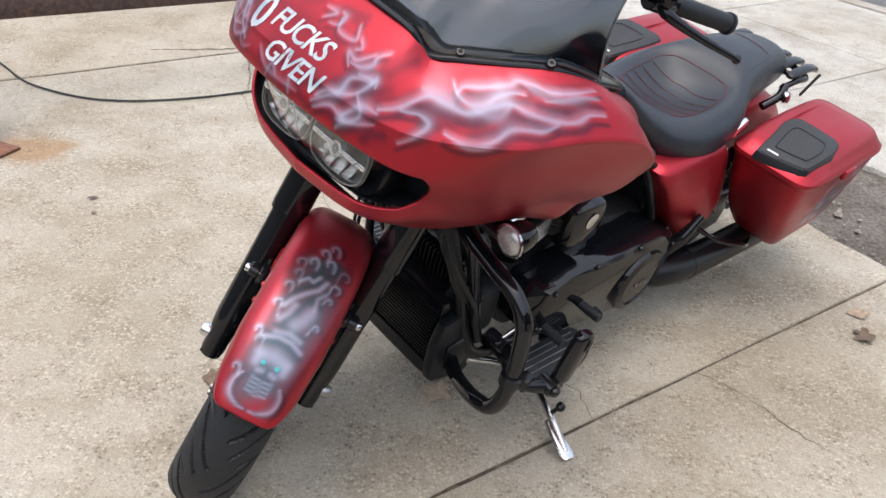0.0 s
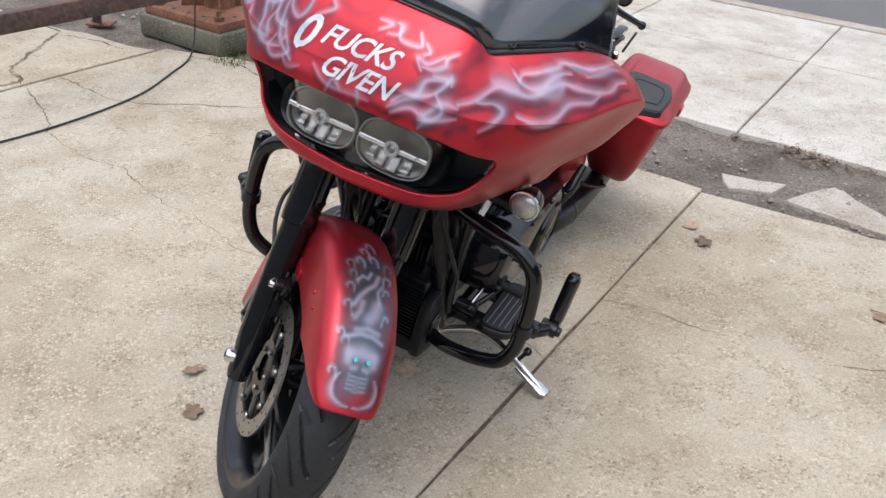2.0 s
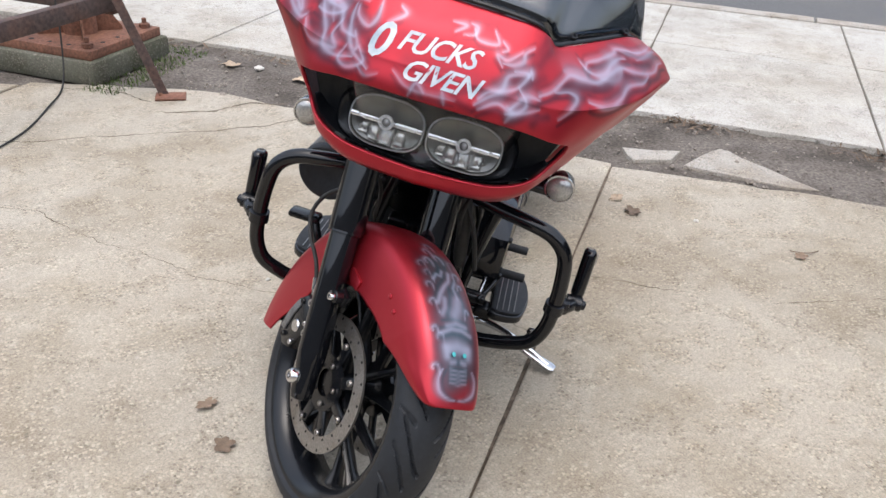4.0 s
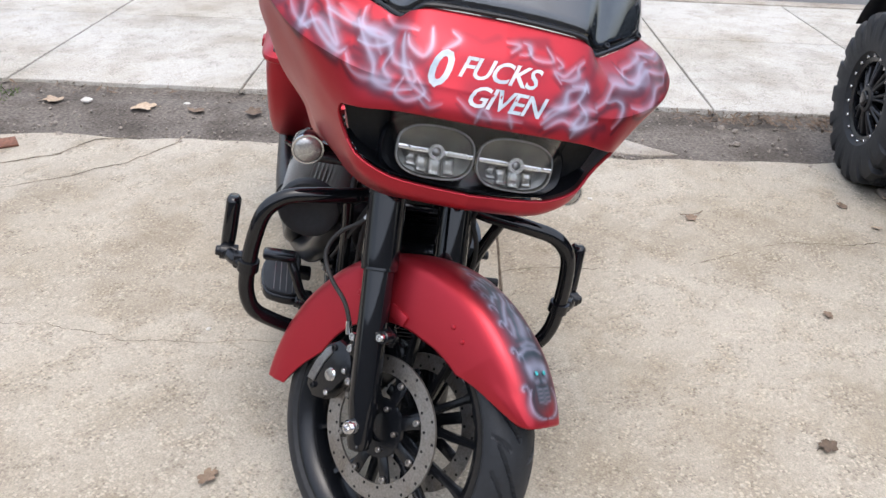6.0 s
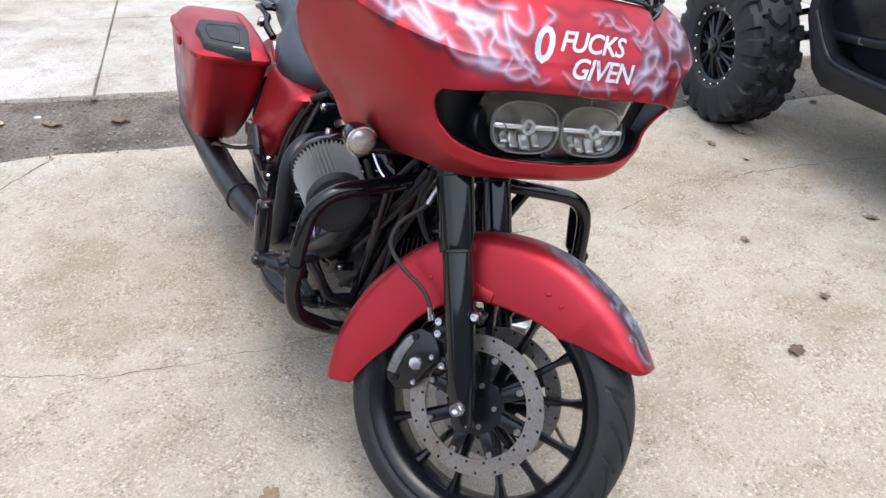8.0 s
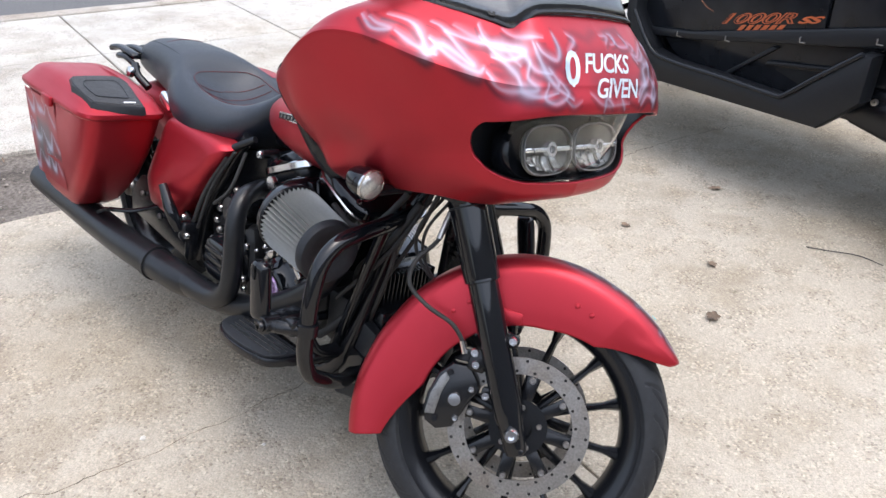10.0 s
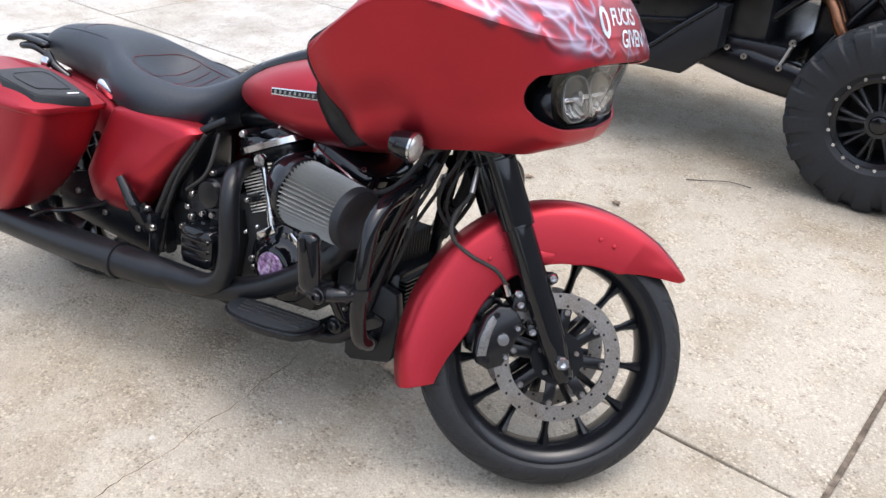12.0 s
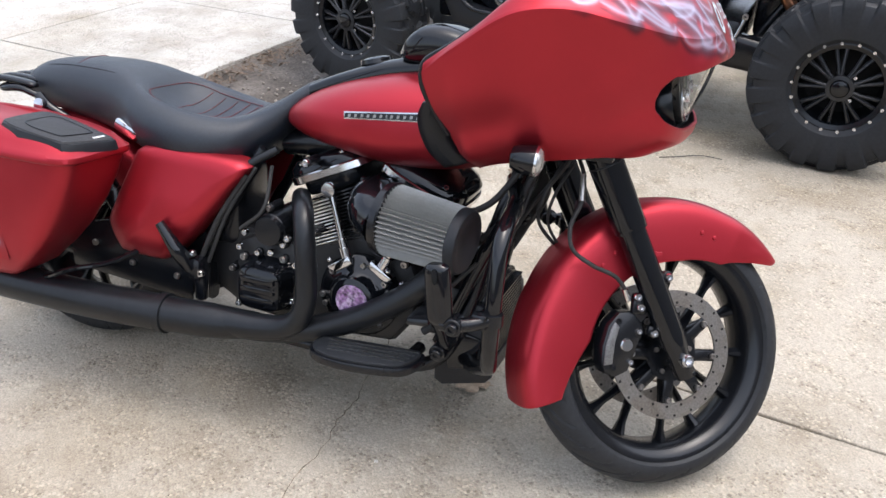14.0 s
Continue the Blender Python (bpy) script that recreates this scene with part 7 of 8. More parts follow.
# brake pedal linkage at the right front
bp("brake_pedal", join(tube([(1.16, -0.16, 0.275), (1.165, -0.23, 0.30), (1.155, -0.26, 0.355), (1.14, -0.275, 0.385)], 0.012, 10, 5), rod((1.15, -0.16, 0.275), (1.15, -0.24, 0.275), 0.02), block((1.135, -0.305, 0.395), (0.055, 0.085, 0.020), 0.009, m=pose(0, 0, 0, 0, -8, 0))), SATIN, "black brake pedal with rubber pad")
bp("pedal_bolt", bolt((1.15, -0.24, 0.275), (0, -1, 0), 0.013, 0.01), SATIN)
shift = bp("shift_lever", join(tube([(1.12, 0.20, 0.29), (1.06, 0.225, 0.305), (1.00, 0.245, 0.325)], 0.008, 10, 4), rod((1.10, 0.16, 0.285), (1.10, 0.22, 0.285), 0.018)), SATIN, "black shift lever with rubber toe peg")
bp("toe_peg", rod((1.00, 0.235, 0.325), (1.005, 0.310, 0.330), 0.0125), RUBBER, "", shift)
bp("heel_peg", rod((0.86, 0.235, 0.335), (0.862, 0.305, 0.338), 0.0125), RUBBER, "", shift)
# side stand: in ground metres, brought into the bike's own
G2B = BIKE.inverted()
foot, knee = G2B @ V((0.352, 1.475, 0.012)), G2B @ V((0.232, 1.70, 0.092))
ball = G2B @ V((0.307, 1.577, 0.065))
stand = bp("side_stand", tube([V((1.16, 0.11, 0.19)), knee, ball.lerp(knee, 0.25), foot.lerp(knee, 0.08)], [0.013, 0.012, 0.010, 0.009], 14, 6), CHROME, "chrome side stand resting on the concrete")
d = (foot - knee).normalized()
side = d.cross(V((0, 0, 1))).normalized()
bp("stand_foot", loft([[foot.lerp(knee, f) + side * a * k + d.cross(side) * b for a, b in oval(18, 0.019, 0.007, 3)] for f, k in ((0.0, 0.7), (0.04, 1.1), (0.22, 1.0), (0.42, 0.55))]), CHROME, "", stand)
bp("stand_peg", join(rod(ball, ball + V((0.0, 0.012, 0.03)), 0.006), lathe([(0.004, -0.012), (0.0115, -0.006), (0.0125, 0), (0.0115, 0.006), (0.004, 0.012)], ball + V((0, 0.016, 0.04)), (0, 0.3, 1), 16)), GLOSS, "", stand)

# cables and small tubes that fill the engine bay
rr = random.Random(3)
for k, (a, b, c) in enumerate((((0.62, -0.16, 0.62), (0.555, -0.185, 0.50), (0.50, -0.19, 0.36)), ((0.60, -0.17, 0.60), (0.53, -0.19, 0.48), (0.47, -0.195, 0.34)), ((0.66, -0.15, 0.63), (0.66, -0.19, 0.53), (0.60, -0.2, 0.47)))):
    bp("engine_cable", tube([a, b, c], 0.005 + 0.002 * (k == 1), 8, 6), CABLE)
for k in range(4):
    s = -1 if k % 2 else 1
    a = V((rr.uniform(1.24, 1.32), s * rr.uniform(0.02, 0.12), 0.76))
    b = V((rr.uniform(1.12, 1.25), s * rr.uniform(0.08, 0.18), rr.uniform(0.35, 0.5)))
    c = a.lerp(b, 0.5) + V((rr.uniform(0.0, 0.06), s * 0.03, 0))
    bp("front_cable", tube([a, c, b], rr.uniform(0.004, 0.007), 8, 6), CABLE)
for s in (-1, 1):
    a = STEER @ V((1.36, s * 0.08, 0.86))
    bp("control_cable", tube([a, a + V((-0.02, s * 0.06, -0.12)), V((1.30, s * 0.10, 0.62)), V((1.24, s * 0.11, 0.5))], 0.005, 8, 6), CABLE)
for k, (dx, r) in enumerate(((0.0, 0.0042), (0.022, 0.0036))):
    bp("control_cable", tube([(1.365 + dx, -0.10, 0.735), (1.335 + dx, -0.125, 0.665), (1.325 + dx, -0.115, 0.60), (1.36 + dx * 0.5, -0.09, 0.545), (1.38, -0.06, 0.53)], r, 8, 7), CABLE)
bp("under_fairing_bracket", join(block((1.38, 0, 0.775), (0.20, 0.36, 0.02), 0.006), rod((1.33, -0.28, 0.755), (1.33, 0.28, 0.755), 0.012)), SATIN, "black bracket under the fairing")

# handlebar, turned with the fork
bar = [(1.20, 0.0, 1.06), (1.20, 0.09, 1.07), (1.185, 0.15, 1.12), (1.155, 0.20, 1.195), (1.115, 0.27, 1.215), (1.085, 0.325, 1.210), (0.99, 0.465, 1.200)]
hb = bp("handlebar", moved(tube([V((x, -y, z)) for x, y, z in reversed(bar[1:])] + [V(p) for p in bar], 0.0145, 14, 5), STEER), GLOSS, "gloss black handlebar")
for s in (-1, 1):
    g0, g1 = V((1.080, s * 0.332, 1.210)), V((0.985, s * 0.472, 1.200))
    d = (g1 - g0).normalized()
    bp("grip", moved(join(rod(g0, g1, 0.019, 0.0195), lathe([(0.023, 0), (0.023, 0.006), (0.018, 0.008)], g1, d, 18)), STEER), RUBBER, "", hb)
    bp("switch_housing", moved(rod(g0 - d * 0.06, g0, 0.027), STEER), GLOSS, "", hb)
    l0 = g0 + V((0.045, -s * 0.01, -0.004))
    bp("lever", moved(join(tube([g0 + V((0.02, 0, 0)), l0, l0.lerp(g1, 0.5) + V((0.050, s * 0.012, -0.010)), V((1.069, s * 0.508, 1.182))], [0.013, 0.012, 0.0085, 0.007], 12, 6), lathe([(0.003, -0.010), (0.0095, -0.005), (0.0105, 0), (0.0095, 0.005), (0.003, 0.010)], V((1.066, s * 0.512, 1.181)), (0, 1, 0), 14)), STEER), SATIN, "", hb)
    bp("reservoir", moved(block(g0 + V((0.035, -s * 0.035, 0.022)), (0.05, 0.06, 0.03), 0.008), STEER), GLOSS, "", hb)

# ---- side-by-side utility vehicle: local x along its side, y towards the motorcycle, z up ----
UTV = Matrix(((0.7658, -0.6430, 0, 0.753), (0.6430, 0.7658, 0, -0.344), (0, 0, 1, 0), (0, 0, 0, 1)))
utv = thing("side_by_side_vehicle", UTV, "black side-by-side off-road vehicle with knobbly tyres and orange decals", "vehicle")


def up_(name, shape, mat, label="", parent=None, smooth=38):
    return part(name, shape, mat, parent or utv, label, smooth)


def knob(a, y, n=18):
    k = (a * n / (2 * math.pi)) % 1
    side = 1 if y > 0 else -1
    k2 = (k + (0.5 if side < 0 else 0)) % 1
    slant = (k2 + abs(y) * 0.25) % 1
    if abs(y) < 0.30:
        return 0.0 if 0.10 < (k + abs(y) * 0.8) % 1 < 0.62 else 0.020
    if abs(y) < 0.64:
        return 0.0 if 0.06 < (slant + 0.35) % 1 < 0.66 and abs(y) > 0.36 else 0.020
    return 0.0 if k2 < 0.60 else 0.022


def mud_tyre(R, w, rim):
    n, rings = 260, []
    prof = [(-0.40, rim), (-0.47, rim + 0.02), (-0.5, rim + 0.07), (-0.5, R - 0.075), (-0.497, R - 0.05), (-0.485, R - 0.03), (-0.46, R - 0.014), (-0.42, R - 0.008)]
    prof += [(-0.38 + 0.76 * j / 26, R - 0.006 + 0.006 * math.cos((j / 13 - 1) * 1.5)) for j in range(27)]
    prof += [(-y, r) for y, r in reversed(prof[:8])]
    for i in range(n + 1):
        a = 2 * math.pi * i / n
        ring = []
        for y, r in prof:
            if r > R - 0.08 and abs(y) > 0.38:
                r2, yy = r - (knob(a, math.copysign(0.9, y)) if r > R - 0.06 else 0), y
                if knob(a, math.copysign(0.9, y)) > 0 and r > R - 0.08:
                    yy = y * 0.965
            else:
                r2, yy = r - (knob(a, y * 2) if r > R - 0.02 else 0), y
            ring.append(V((r2 * math.cos(a), yy * w, r2 * math.sin(a))))
        rings.append(ring)
    return grid(rings)


def utv_wheel(at, turn=0):
    R, w, rim = 0.375, 0.27, 0.185
    m = Matrix.Translation(at) @ pose(0, 0, 0, 0, 0, turn)
    barrel = lathe([(rim + 0.012, 0.0), (rim + 0.012, 0.02), (rim - 0.004, 0.025), (rim - 0.022, 0.018), (rim - 0.03, -0.03), (rim - 0.03, -0.2)], (0, -0.02, 0), (0, 1, 0), 48, False)
    ob = up_("wheel", moved(barrel, m), SATIN, "black spoked off-road wheel with beadlock bolts")
    up_("tyre", moved(moved(mud_tyre(R, w, rim), Matrix.Translation((0, -0.105, 0))), m), RUBBER, "knobbly mud tyre", ob, 28)
    # black sheet added behind the spokes, its colour gives the dark inside
    up_("wheel_inner_dark", moved(lathe([(rim - 0.03, -0.16), (0.05, -0.15), (0.01, -0.15)], (0, 0, 0), (0, 1, 0), 32, False), m), HOLLOWDARK, "", ob)
    for k in range(18):
        a = 2 * math.pi * k / 18
        up_("beadlock_bolt", moved(bolt((math.cos(a) * (rim + 0.002), 0.004, math.sin(a) * (rim + 0.002)), (0, 1, 0), 0.0085, 0.010), m), CHROME, "", ob)
    for k in range(9):
        for off in (-0.12, 0.12):
            a = 2 * math.pi * k / 9 + off
            c, s = math.cos(a), math.sin(a)
            b = 2 * math.pi * k / 9 + off * 0.5
            ring = []
            for r, aa, ww, y in ((0.045, b, 0.008, 0.0), (0.09, (a + b) / 2, 0.006, -0.006), (rim - 0.025, a, 0.0085, -0.022)):
                c, s = math.cos(aa), math.sin(aa)
                ring.append([V((r * c - dx * s, y + dy, r * s + dx * c)) for dx, dy in ((-ww, -0.012), (-ww, 0.004), (-ww * 0.4, 0.009), (ww * 0.4, 0.009), (ww, 0.004), (ww, -0.012))])
            up_("spoke", moved(loft(ring), m), SPOKE, "", ob)
    up_("hub_cap", moved(lathe([(0.052, -0.02), (0.05, 0.004), (0.036, 0.01), (0.033, 0.022), (0.026, 0.026), (0.004, 0.026)], (0, 0, 0), (0, 1, 0), 28), m), GLOSS, "", ob)
    up_("hub_ring", moved(lathe([(0.036, 0.006), (0.056, 0.004), (0.054, 0.013), (0.038, 0.016)], (0, 0, 0), (0, 1, 0), 28, False), m), SPOKE, "", ob)
    for k in range(4):
        a = radians(45 + 90 * k)
        up_("lug_nut", moved(bolt((0.068 * math.cos(a), -0.02, 0.068 * math.sin(a)), (0, 1, 0), 0.009, 0.02), m), CHROME, "", ob)
    return ob


utv_wheel((0.0, 0.0, 0.372))
utv_wheel((2.36, 0.04, 0.372), -6)
utv_wheel((0.0, -1.28, 0.372))
utv_wheel((2.40, -1.28, 0.372), -8)


def side_panel(poly, y, th, bev=0.008):
    return plate(poly, th, Matrix(((1, 0, 0, 0), (0, 0, 1, y), (0, 1, 0, 0), (0, 0, 0, 1))), bev)


up_("sill", side_panel([(0.70, 0.70), (0.705, 0.52), (0.858, 0.375), (1.72, 0.365), (1.80, 0.42), (1.90, 0.63), (1.90, 0.78), (1.84, 0.78), (1.84, 0.66), (1.72, 0.50), (1.60, 0.475), (1.32, 0.470), (1.036, 0.458), (0.745, 0.70)], -0.14, 0.10, 0.018), PLASTIC, "matte black rocker sill")
up_("sill_edge", tube([(0.74, -0.042, 0.702), (0.90, -0.040, 0.572), (1.02, -0.038, 0.470), (1.06, -0.038, 0.462), (1.32, -0.038, 0.472), (1.60, -0.038, 0.478), (1.72, -0.040, 0.506), (1.85, -0.045, 0.66)], 0.011, 10, 6), BODY, "rounded sill edge")
up_("lower_panel", side_panel([(0.72, 0.70), (1.03, 0.44), (1.62, 0.45), (1.88, 0.66), (1.88, 0.80), (0.62, 0.83)], -0.19, 0.05, 0.01), BODY, "black lower body panel")
up_("door", side_panel([(0.95, 0.685), (1.55, 0.585), (1.88, 0.56), (1.92, 0.82), (1.92, 1.15), (0.96, 1.2)], -0.165, 0.05, 0.010), BODY, "gloss black door panel with orange decal")
up_("rear_panel", side_panel([(0.50, 0.77), (0.938, 0.688), (0.946, 1.2), (0.50, 1.2)], -0.165, 0.048, 0.010), BODY, "gloss black rear quarter panel")
up_("belt_moulding", side_panel([(0.52, 0.755), (0.669, 0.728), (1.55, 0.577), (1.86, 0.545), (1.86, 0.580), (1.55, 0.612), (0.62, 0.818), (0.52, 0.838)], -0.120, 0.020, 0.007), PLASTIC, "raised moulding along the door bottom")
up_("panel_brace", side_panel([(1.385, 0.455), (1.355, 0.455), (1.130, 0.628), (1.160, 0.628)], -0.142, 0.022, 0.006), PLASTIC)
up_("pocket_lip", side_panel([(1.17, 0.565), (0.90, 0.60), (0.905, 0.588), (1.18, 0.548)], -0.142, 0.020, 0.005), PLASTIC)
# thin black plate painted as the pocket's shade
up_("pocket_shade", side_panel([(1.14, 0.535), (1.00, 0.495), (0.90, 0.575), (1.10, 0.550)], -0.142, 0.004, 0.001), HOLLOWDARK)
for x, z in ((1.62, 0.577), (1.364, 0.610), (1.021, 0.677), (0.717, 0.734)):
    up_("panel_clip", join(block((x, -0.099, z), (0.026, 0.005, 0.005), 0.001), block((x + 0.011, -0.099, z + 0.010), (0.006, 0.005, 0.020), 0.001)), STEEL)
# decal: readable figures with orange outlines, slanted dashes under them, rising towards the rear


def figures(text, u0, u1, h, bold, mat, y):
    cu = bpy.data.curves.new("decal", "FONT")
    cu.body, cu.size, cu.shear, cu.offset = text, h * 1.38, 0.42, bold
    tmp = new("decal", cu)
    me = bpy.data.meshes.new_from_object(tmp.evaluated_get(bpy.context.evaluated_depsgraph_get()))
    bpy.data.objects.remove(tmp)
    xs = [v.co.x for v in me.vertices]
    k = (u1 - u0) / (max(xs) - min(xs))
    pts = []
    for v in me.vertices:
        u = u0 + (v.co.x - min(xs)) * k
        pts.append(V((1.418 - u, y, 0.674 + 0.197 * u + v.co.y)))
    up_("decal_figure", (pts, [tuple(reversed(p.vertices)) for p in me.polygons]), mat, "orange-outlined number on the door")


figures("1000R", 0.0, 0.345, 0.042, 0.0022, ORANGE, -0.1138)
figures("1000R", 0.006, 0.339, 0.042, -0.0012, BODY, -0.1128)
figures("SS", 0.350, 0.462, 0.026, 0.0015, ORANGE, -0.1138)
for k in range(6):
    u = 0.075 + 0.036 * k
    x, z = 1.418 - u, 0.637 + 0.197 * u
    up_("decal_bar", side_panel([(x, z), (x - 0.024, z + 0.005), (x - 0.050, z + 0.040), (x - 0.026, z + 0.035)], -0.1142, 0.0012, 0), ORANGE)
up_("decal_line", tube([(1.62, -0.1135, 0.90), (1.58, -0.1135, 0.80), (1.52, -0.1135, 0.735), (1.47, -0.1135, 0.715)], 0.0016, 6, 5), HEADER)
# chassis, floor, hidden core
up_("chassis", block((1.2, -0.66, 0.47), (1.5, 0.95, 0.16), 0.03), SATIN)
up_("cabin_core", block((1.2, -0.66, 0.82), (1.3, 0.92, 0.62), 0.06), BODY)
up_("nose_body", loft([[V((x, -0.66 + a, z + b)) for a, b in oval(28, w, h, 4)] for x, z, w, h in ((1.85, 0.82, 0.42, 0.26), (2.2, 0.88, 0.38, 0.2), (2.6, 0.86, 0.34, 0.16), (2.85, 0.80, 0.28, 0.10))]), BODY)
up_("tail_body", loft([[V((x, -0.66 + a, z + b)) for a, b in oval(28, w, h, 4)] for x, z, w, h in ((0.62, 0.98, 0.46, 0.2), (0.3, 1.0, 0.44, 0.17), (-0.2, 0.98, 0.42, 0.14), (-0.5, 0.95, 0.36, 0.09))]), BODY)
# rear frame tubes, trailing arm, shock, exhaust
for a, b, r in (((0.75, -0.22, 0.46), (0.05, -0.30, 0.36), 0.045), ((0.70, -0.25, 0.50), (0.25, -0.28, 0.92), 0.022), ((0.55, -0.25, 0.44), (-0.45, -0.35, 0.52), 0.022), ((0.40, -0.30, 0.44), (0.05, -0.35, 0.95), 0.02), ((-0.1, -0.3, 0.5), (0.3, -0.3, 0.95), 0.02)):
    up_("frame_tube", tube([a, tuple((p + q) / 2 + (0.0 if i else 0.02) for i, (p, q) in enumerate(zip(a, b))), b], r, 12, 4), SATIN)
up_("trailing_arm", loft([[V((x, -0.22 + a, z + b)) for a, b in oval(18, 0.05, h, 3.5)] for x, z, h in ((0.80, 0.45, 0.06), (0.60, 0.43, 0.085), (0.35, 0.395, 0.075), (0.08, 0.37, 0.06))]), SATIN, "black trailing arm")
for k in range(3):
    up_("exhaust_pipe", tube([(0.50, -0.40 - 0.05 * k, 0.78), (0.36, -0.30 - 0.05 * k, 0.74), (0.28, -0.28 - 0.05 * k, 0.62), (0.20, -0.32 - 0.04 * k, 0.55), (0.0, -0.38, 0.53 - 0.02 * k)], 0.024, 12, 6), HEADER, "heat-stained header pipe")
up_("chrome_pipe", tube([(0.45, -0.22, 0.44), (0.30, -0.2, 0.45), (0.1, -0.22, 0.46)], 0.014, 10, 5), CHROME)
up_("link_rod", tube([(0.44, -0.19, 0.56), (0.47, -0.18, 0.47)], 0.012, 10, 4), CHROME)
for c in ((0.44, -0.185, 0.57), (0.47, -0.175, 0.46), (0.62, -0.155, 0.485), (0.70, -0.155, 0.51)):
    up_("link_eye", lathe([(0.006, 0), (0.013, 0.001), (0.013, 0.015), (0.006, 0.016)], c, (0, 1, 0), 16, False), STEEL)
up_("engine_block", block((0.15, -0.66, 0.62), (0.55, 0.6, 0.42), 0.05), SATIN)
# front suspension: arms and coil shock
for x in (2.28, 2.52):
    up_("control_arm", tube([(x - (0.1 if x < 2.4 else -0.05), -0.55, 0.46), (2.38, -0.16, 0.36)], 0.018, 10, 4), SATIN)
    up_("control_arm", tube([(x, -0.55, 0.56), (2.40, -0.2, 0.47)], 0.016, 10, 4), SATIN)
coil = [V((2.34 - 0.02 * k / 60, -0.30 - 0.16 * k / 60, 0.46 + 0.40 * k / 60)) + V((0.04 * math.cos(k * 0.75), 0.03 * math.sin(k * 0.75), 0)) for k in range(61)]
up_("shock_spring", tube(coil, 0.007, 8, 1), SPRING, "red coil spring")
up_("shock_body", rod((2.34, -0.28, 0.42), (2.32, -0.47, 0.88), 0.026), SATIN)
up_("tie_rod", rod((2.30, -0.6, 0.44), (2.32, -0.18, 0.40), 0.011), STEEL)
for x in (0.0, 2.40):
    up_("axle_shaft", rod((x, -0.14, 0.372), (x, -1.15, 0.40), 0.022), SATIN)
rows = [[V((2.40 + 0.46 * math.cos(radians(a)), y, 0.44 + 0.45 * math.sin(radians(a)))) for y in (-0.42, -0.28, -0.14, -0.06)] for a in range(20, 112, 6)]
thicken(up_("fender_flare", grid(rows), PLASTIC, "matte black fender flare"), 0.008)

# ---- rusted pole base with braced frame ----
base = thing("steel_post_base", pose(-0.10, 5.02, 0, 0, 0, 37.4), "rusted steel post base plate on a concrete footing with bolts", "post base")
part("footing", block((0, 0, 0.055), (0.66, 0.66, 0.13), 0.02), PEDESTAL, base, "mossy grey concrete footing")
part("base_plate", block((0, 0, 0.145), (0.60, 0.60, 0.05), 0.006), RUST, base)
part("post", rod((0, 0, 0.165), (0, 0, 2.6), 0.09, n=24), RUST, base, "rusted round post")
for k in range(4):
    a = radians(90 * k + 45)
    c, s = math.cos(a), math.sin(a)
    part("gusset", plate([(0.085, 0.0), (0.22, 0.0), (0.22, 0.02), (0.10, 0.20), (0.085, 0.20)], 0.012, Matrix(((c, 0, -s, s * 0.006), (s, 0, c, -c * 0.006), (0, 1, 0, 0.169), (0, 0, 0, 1))), 0.002), RUST, base)
    part("anchor_bolt", join(lathe([(0.026, 0), (0.03, 0.003), (0.03, 0.024), (0.02, 0.028)], (0.24 * (1 if k in (0, 3) else -1), 0.24 * (1 if k < 2 else -1), 0.17), (0, 0, 1), 6), rod((0.24 * (1 if k in (0, 3) else -1), 0.24 * (1 if k < 2 else -1), 0.17), (0.24 * (1 if k in (0, 3) else -1), 0.24 * (1 if k < 2 else -1), 0.225), 0.013)), RUST, base)
# flat black discs painted as the dark of the plate's holes
for i in range(5):
    for j in range(5):
        if (i in (0, 4)) != (j in (0, 4)):
            part("hole_dot", lathe([(0.013, 0), (0.013, 0.001)], (-0.24 + 0.12 * i, -0.24 + 0.12 * j, 0.1702), (0, 0, 1), 12), HOLLOWDARK, base)


def angle_iron(a, b, w=0.05, t=0.007, roll=0.0):
    """An L-section bar from a to b."""
    a, b = V(a), V(b)
    d = (b - a).normalized()
    x = d.orthogonal().normalized()
    x = Matrix.Rotation(roll, 3, d) @ x
    y = d.cross(x)
    prof = [(0, 0), (w, 0), (w, t), (t, t), (t, w), (0, w)]
    return loft([[p + x * u + y * v for u, v in prof] for p in (a, b)])


brace = thing("angle_iron_brace", Matrix(), "dark rusted angle-iron frame braced to the ground round the post", "steel frame")
part("leg", angle_iron((0.13, 4.26, 0.008), (-0.05, 4.37, 0.57), 0.045, 0.007, 0.6), RUSTDARK, brace)
part("leg", angle_iron((-0.77, 5.28, 0.008), (-0.68, 5.18, 0.75), 0.05, 0.007, 2.2), RUSTDARK, brace)
part("leg", angle_iron((-1.79, 2.86, 0.008), (-1.99, 3.32, 0.45), 0.045, 0.007, 0.6), RUSTDARK, brace)
part("beam", moved(block((0, 0, 0), (3.75, 0.05, 0.085), 0.004), Matrix.Translation((-1.62, 3.535, 0.398)) @ pose(0, 0, 0, 0, -1.7, 30.4)), RUSTDARK, brace)
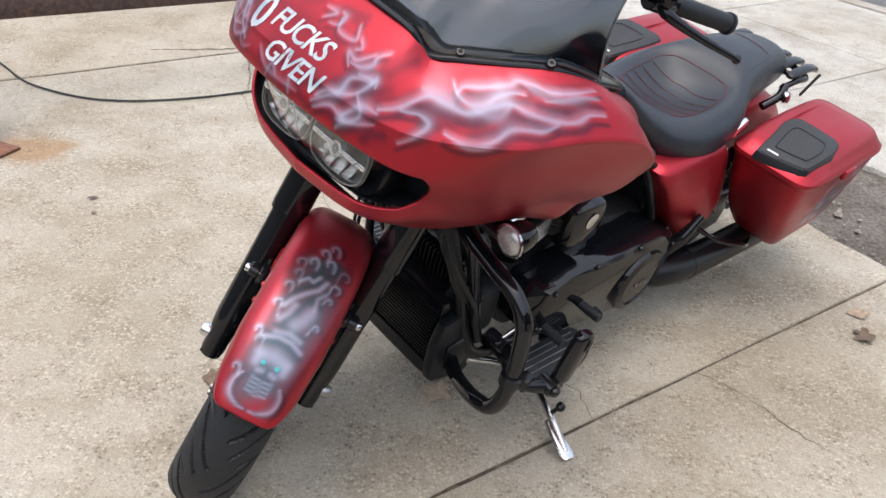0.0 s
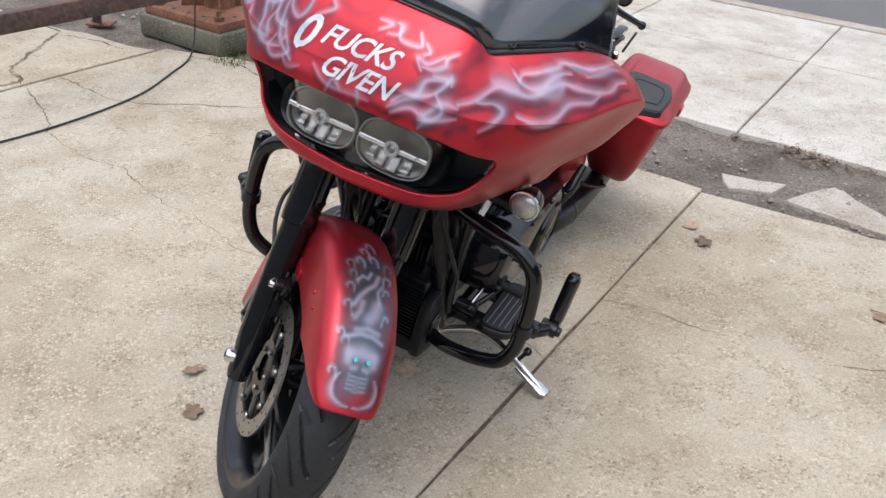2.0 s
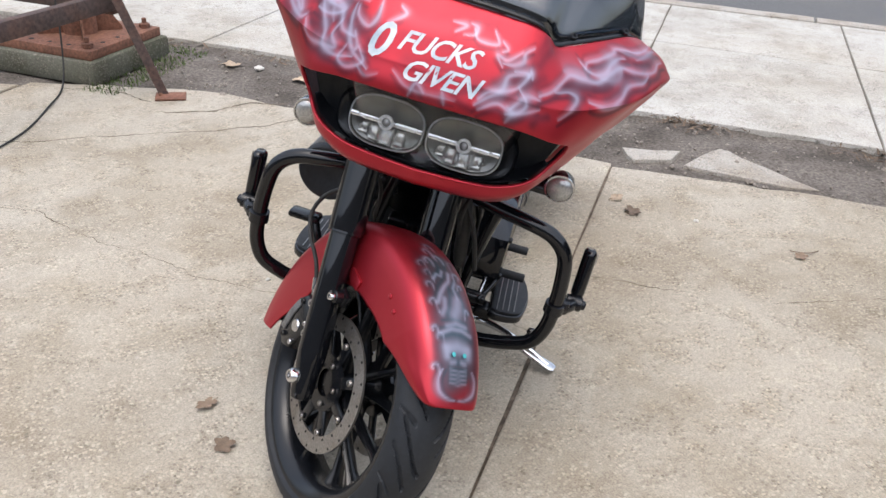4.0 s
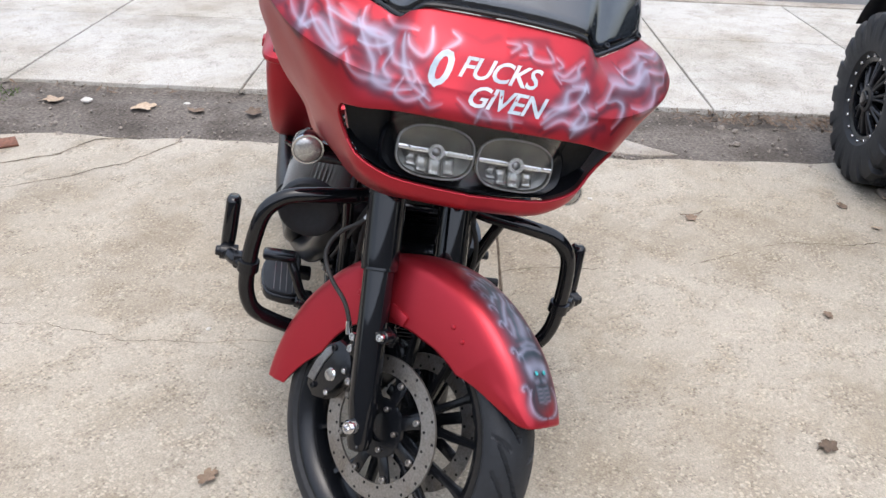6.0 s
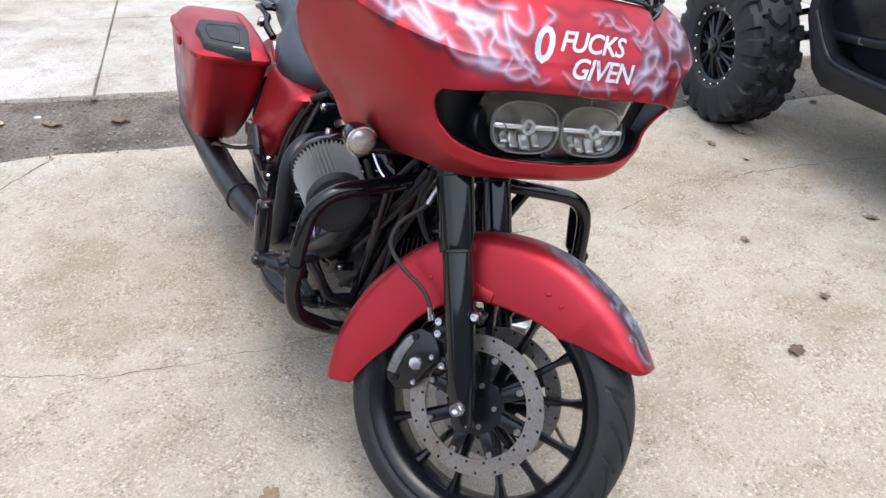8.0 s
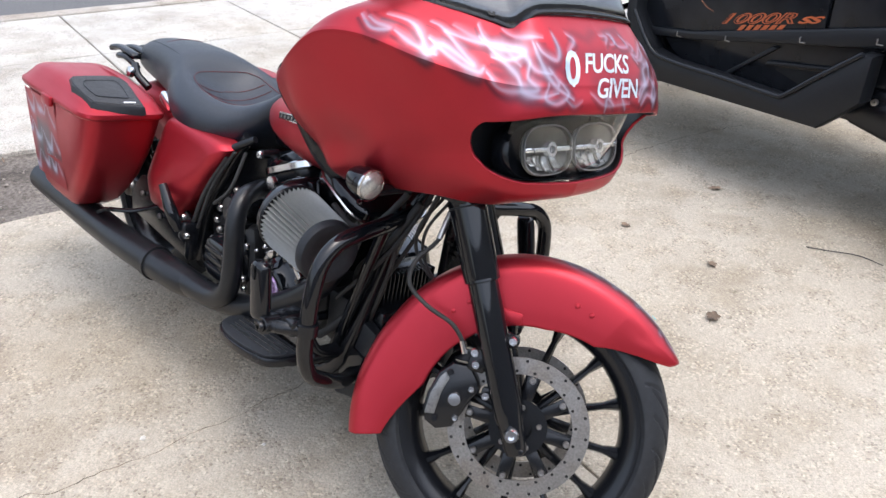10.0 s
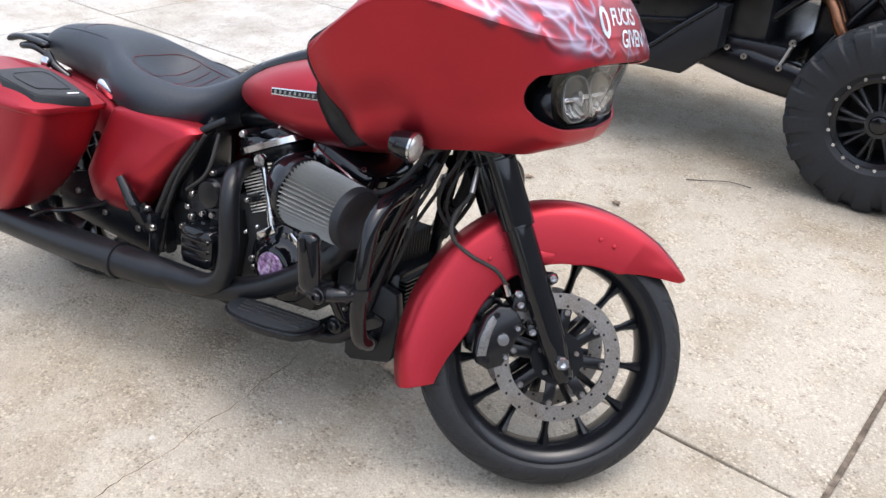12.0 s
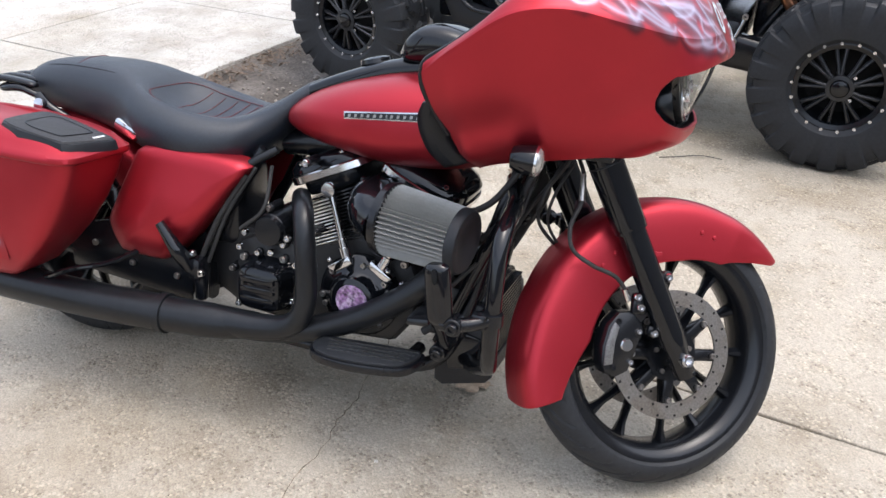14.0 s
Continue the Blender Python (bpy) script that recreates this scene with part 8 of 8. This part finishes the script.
part("beam", moved(block((0, 0, 0), (1.0, 0.045, 0.075), 0.004), Matrix.Translation((-0.34, 4.86, 0.42)) @ pose(0, 0, 0, 0, 0, 128.0)), RUSTDARK, brace)
for x, y in ((0.13, 4.23), (-0.774, 5.294), (-1.745, 2.835)):
    ob = part("foot_plate", block((0, 0, 0.006), (0.15, 0.11, 0.010), 0.002), RUST, brace, "rusted steel foot plate")
    ob.matrix_basis = pose(x, y, 0.001, 0, 0, -20)
    ob = part("foot_bolt", bolt((0, 0, 0), (0, 0, 1), 0.010, 0.012), RUST, brace)
    ob.matrix_basis = pose(x - 0.045, y + 0.02, 0.011)
# moss and grass round the footing
tufts = []
rr = random.Random(11)
for i in range(900):
    a = rr.uniform(0, 2 * math.pi)
    p = V((-0.10, 5.02, 0)) + uv(rr.uniform(-0.42, 0.45), -rr.uniform(0.32, 0.52))
    if i % 3 == 0:
        p = V((-0.10, 5.02, 0)) + uv(rr.uniform(0.32, 0.5), rr.uniform(-0.4, 0.3))
    h = rr.uniform(0.006, 0.026)
    d = V((math.cos(a), math.sin(a), 0)) * h * 0.7
    s = V((-math.sin(a), math.cos(a), 0)) * 0.0022
    tufts.append(([p - s, p + s, p + d * 0.5 + s * 0.7 + V((0, 0, h * 0.8)), p + d + V((0, 0, h)), p + d * 0.5 - s * 0.7 + V((0, 0, h * 0.8))], [(0, 1, 2, 3, 4)]))
ob = part("moss_tufts", join(*tufts), MOSS, smooth=180)
tagged(ob, "green moss and grass tufts round the footing", "grass", kind="stuff")
cable = part("ground_cable", tube([(-3.4, 4.9, 0.008), (-2.6, 4.1, 0.008), (-2.17, 3.72, 0.008), (-1.9, 3.49, 0.008), (-1.53, 3.40, 0.008), (-1.1, 3.57, 0.008), (-0.65, 3.96, 0.008), (-0.43, 4.33, 0.008), (-0.31, 4.58, 0.03), (-0.27, 4.66, 0.25), (-0.26, 4.70, 0.55), (-0.2, 4.9, 1.0)], 0.0048, 10, 8), CABLE)
tagged(cable, "thin black cable lying across the concrete", "cable")
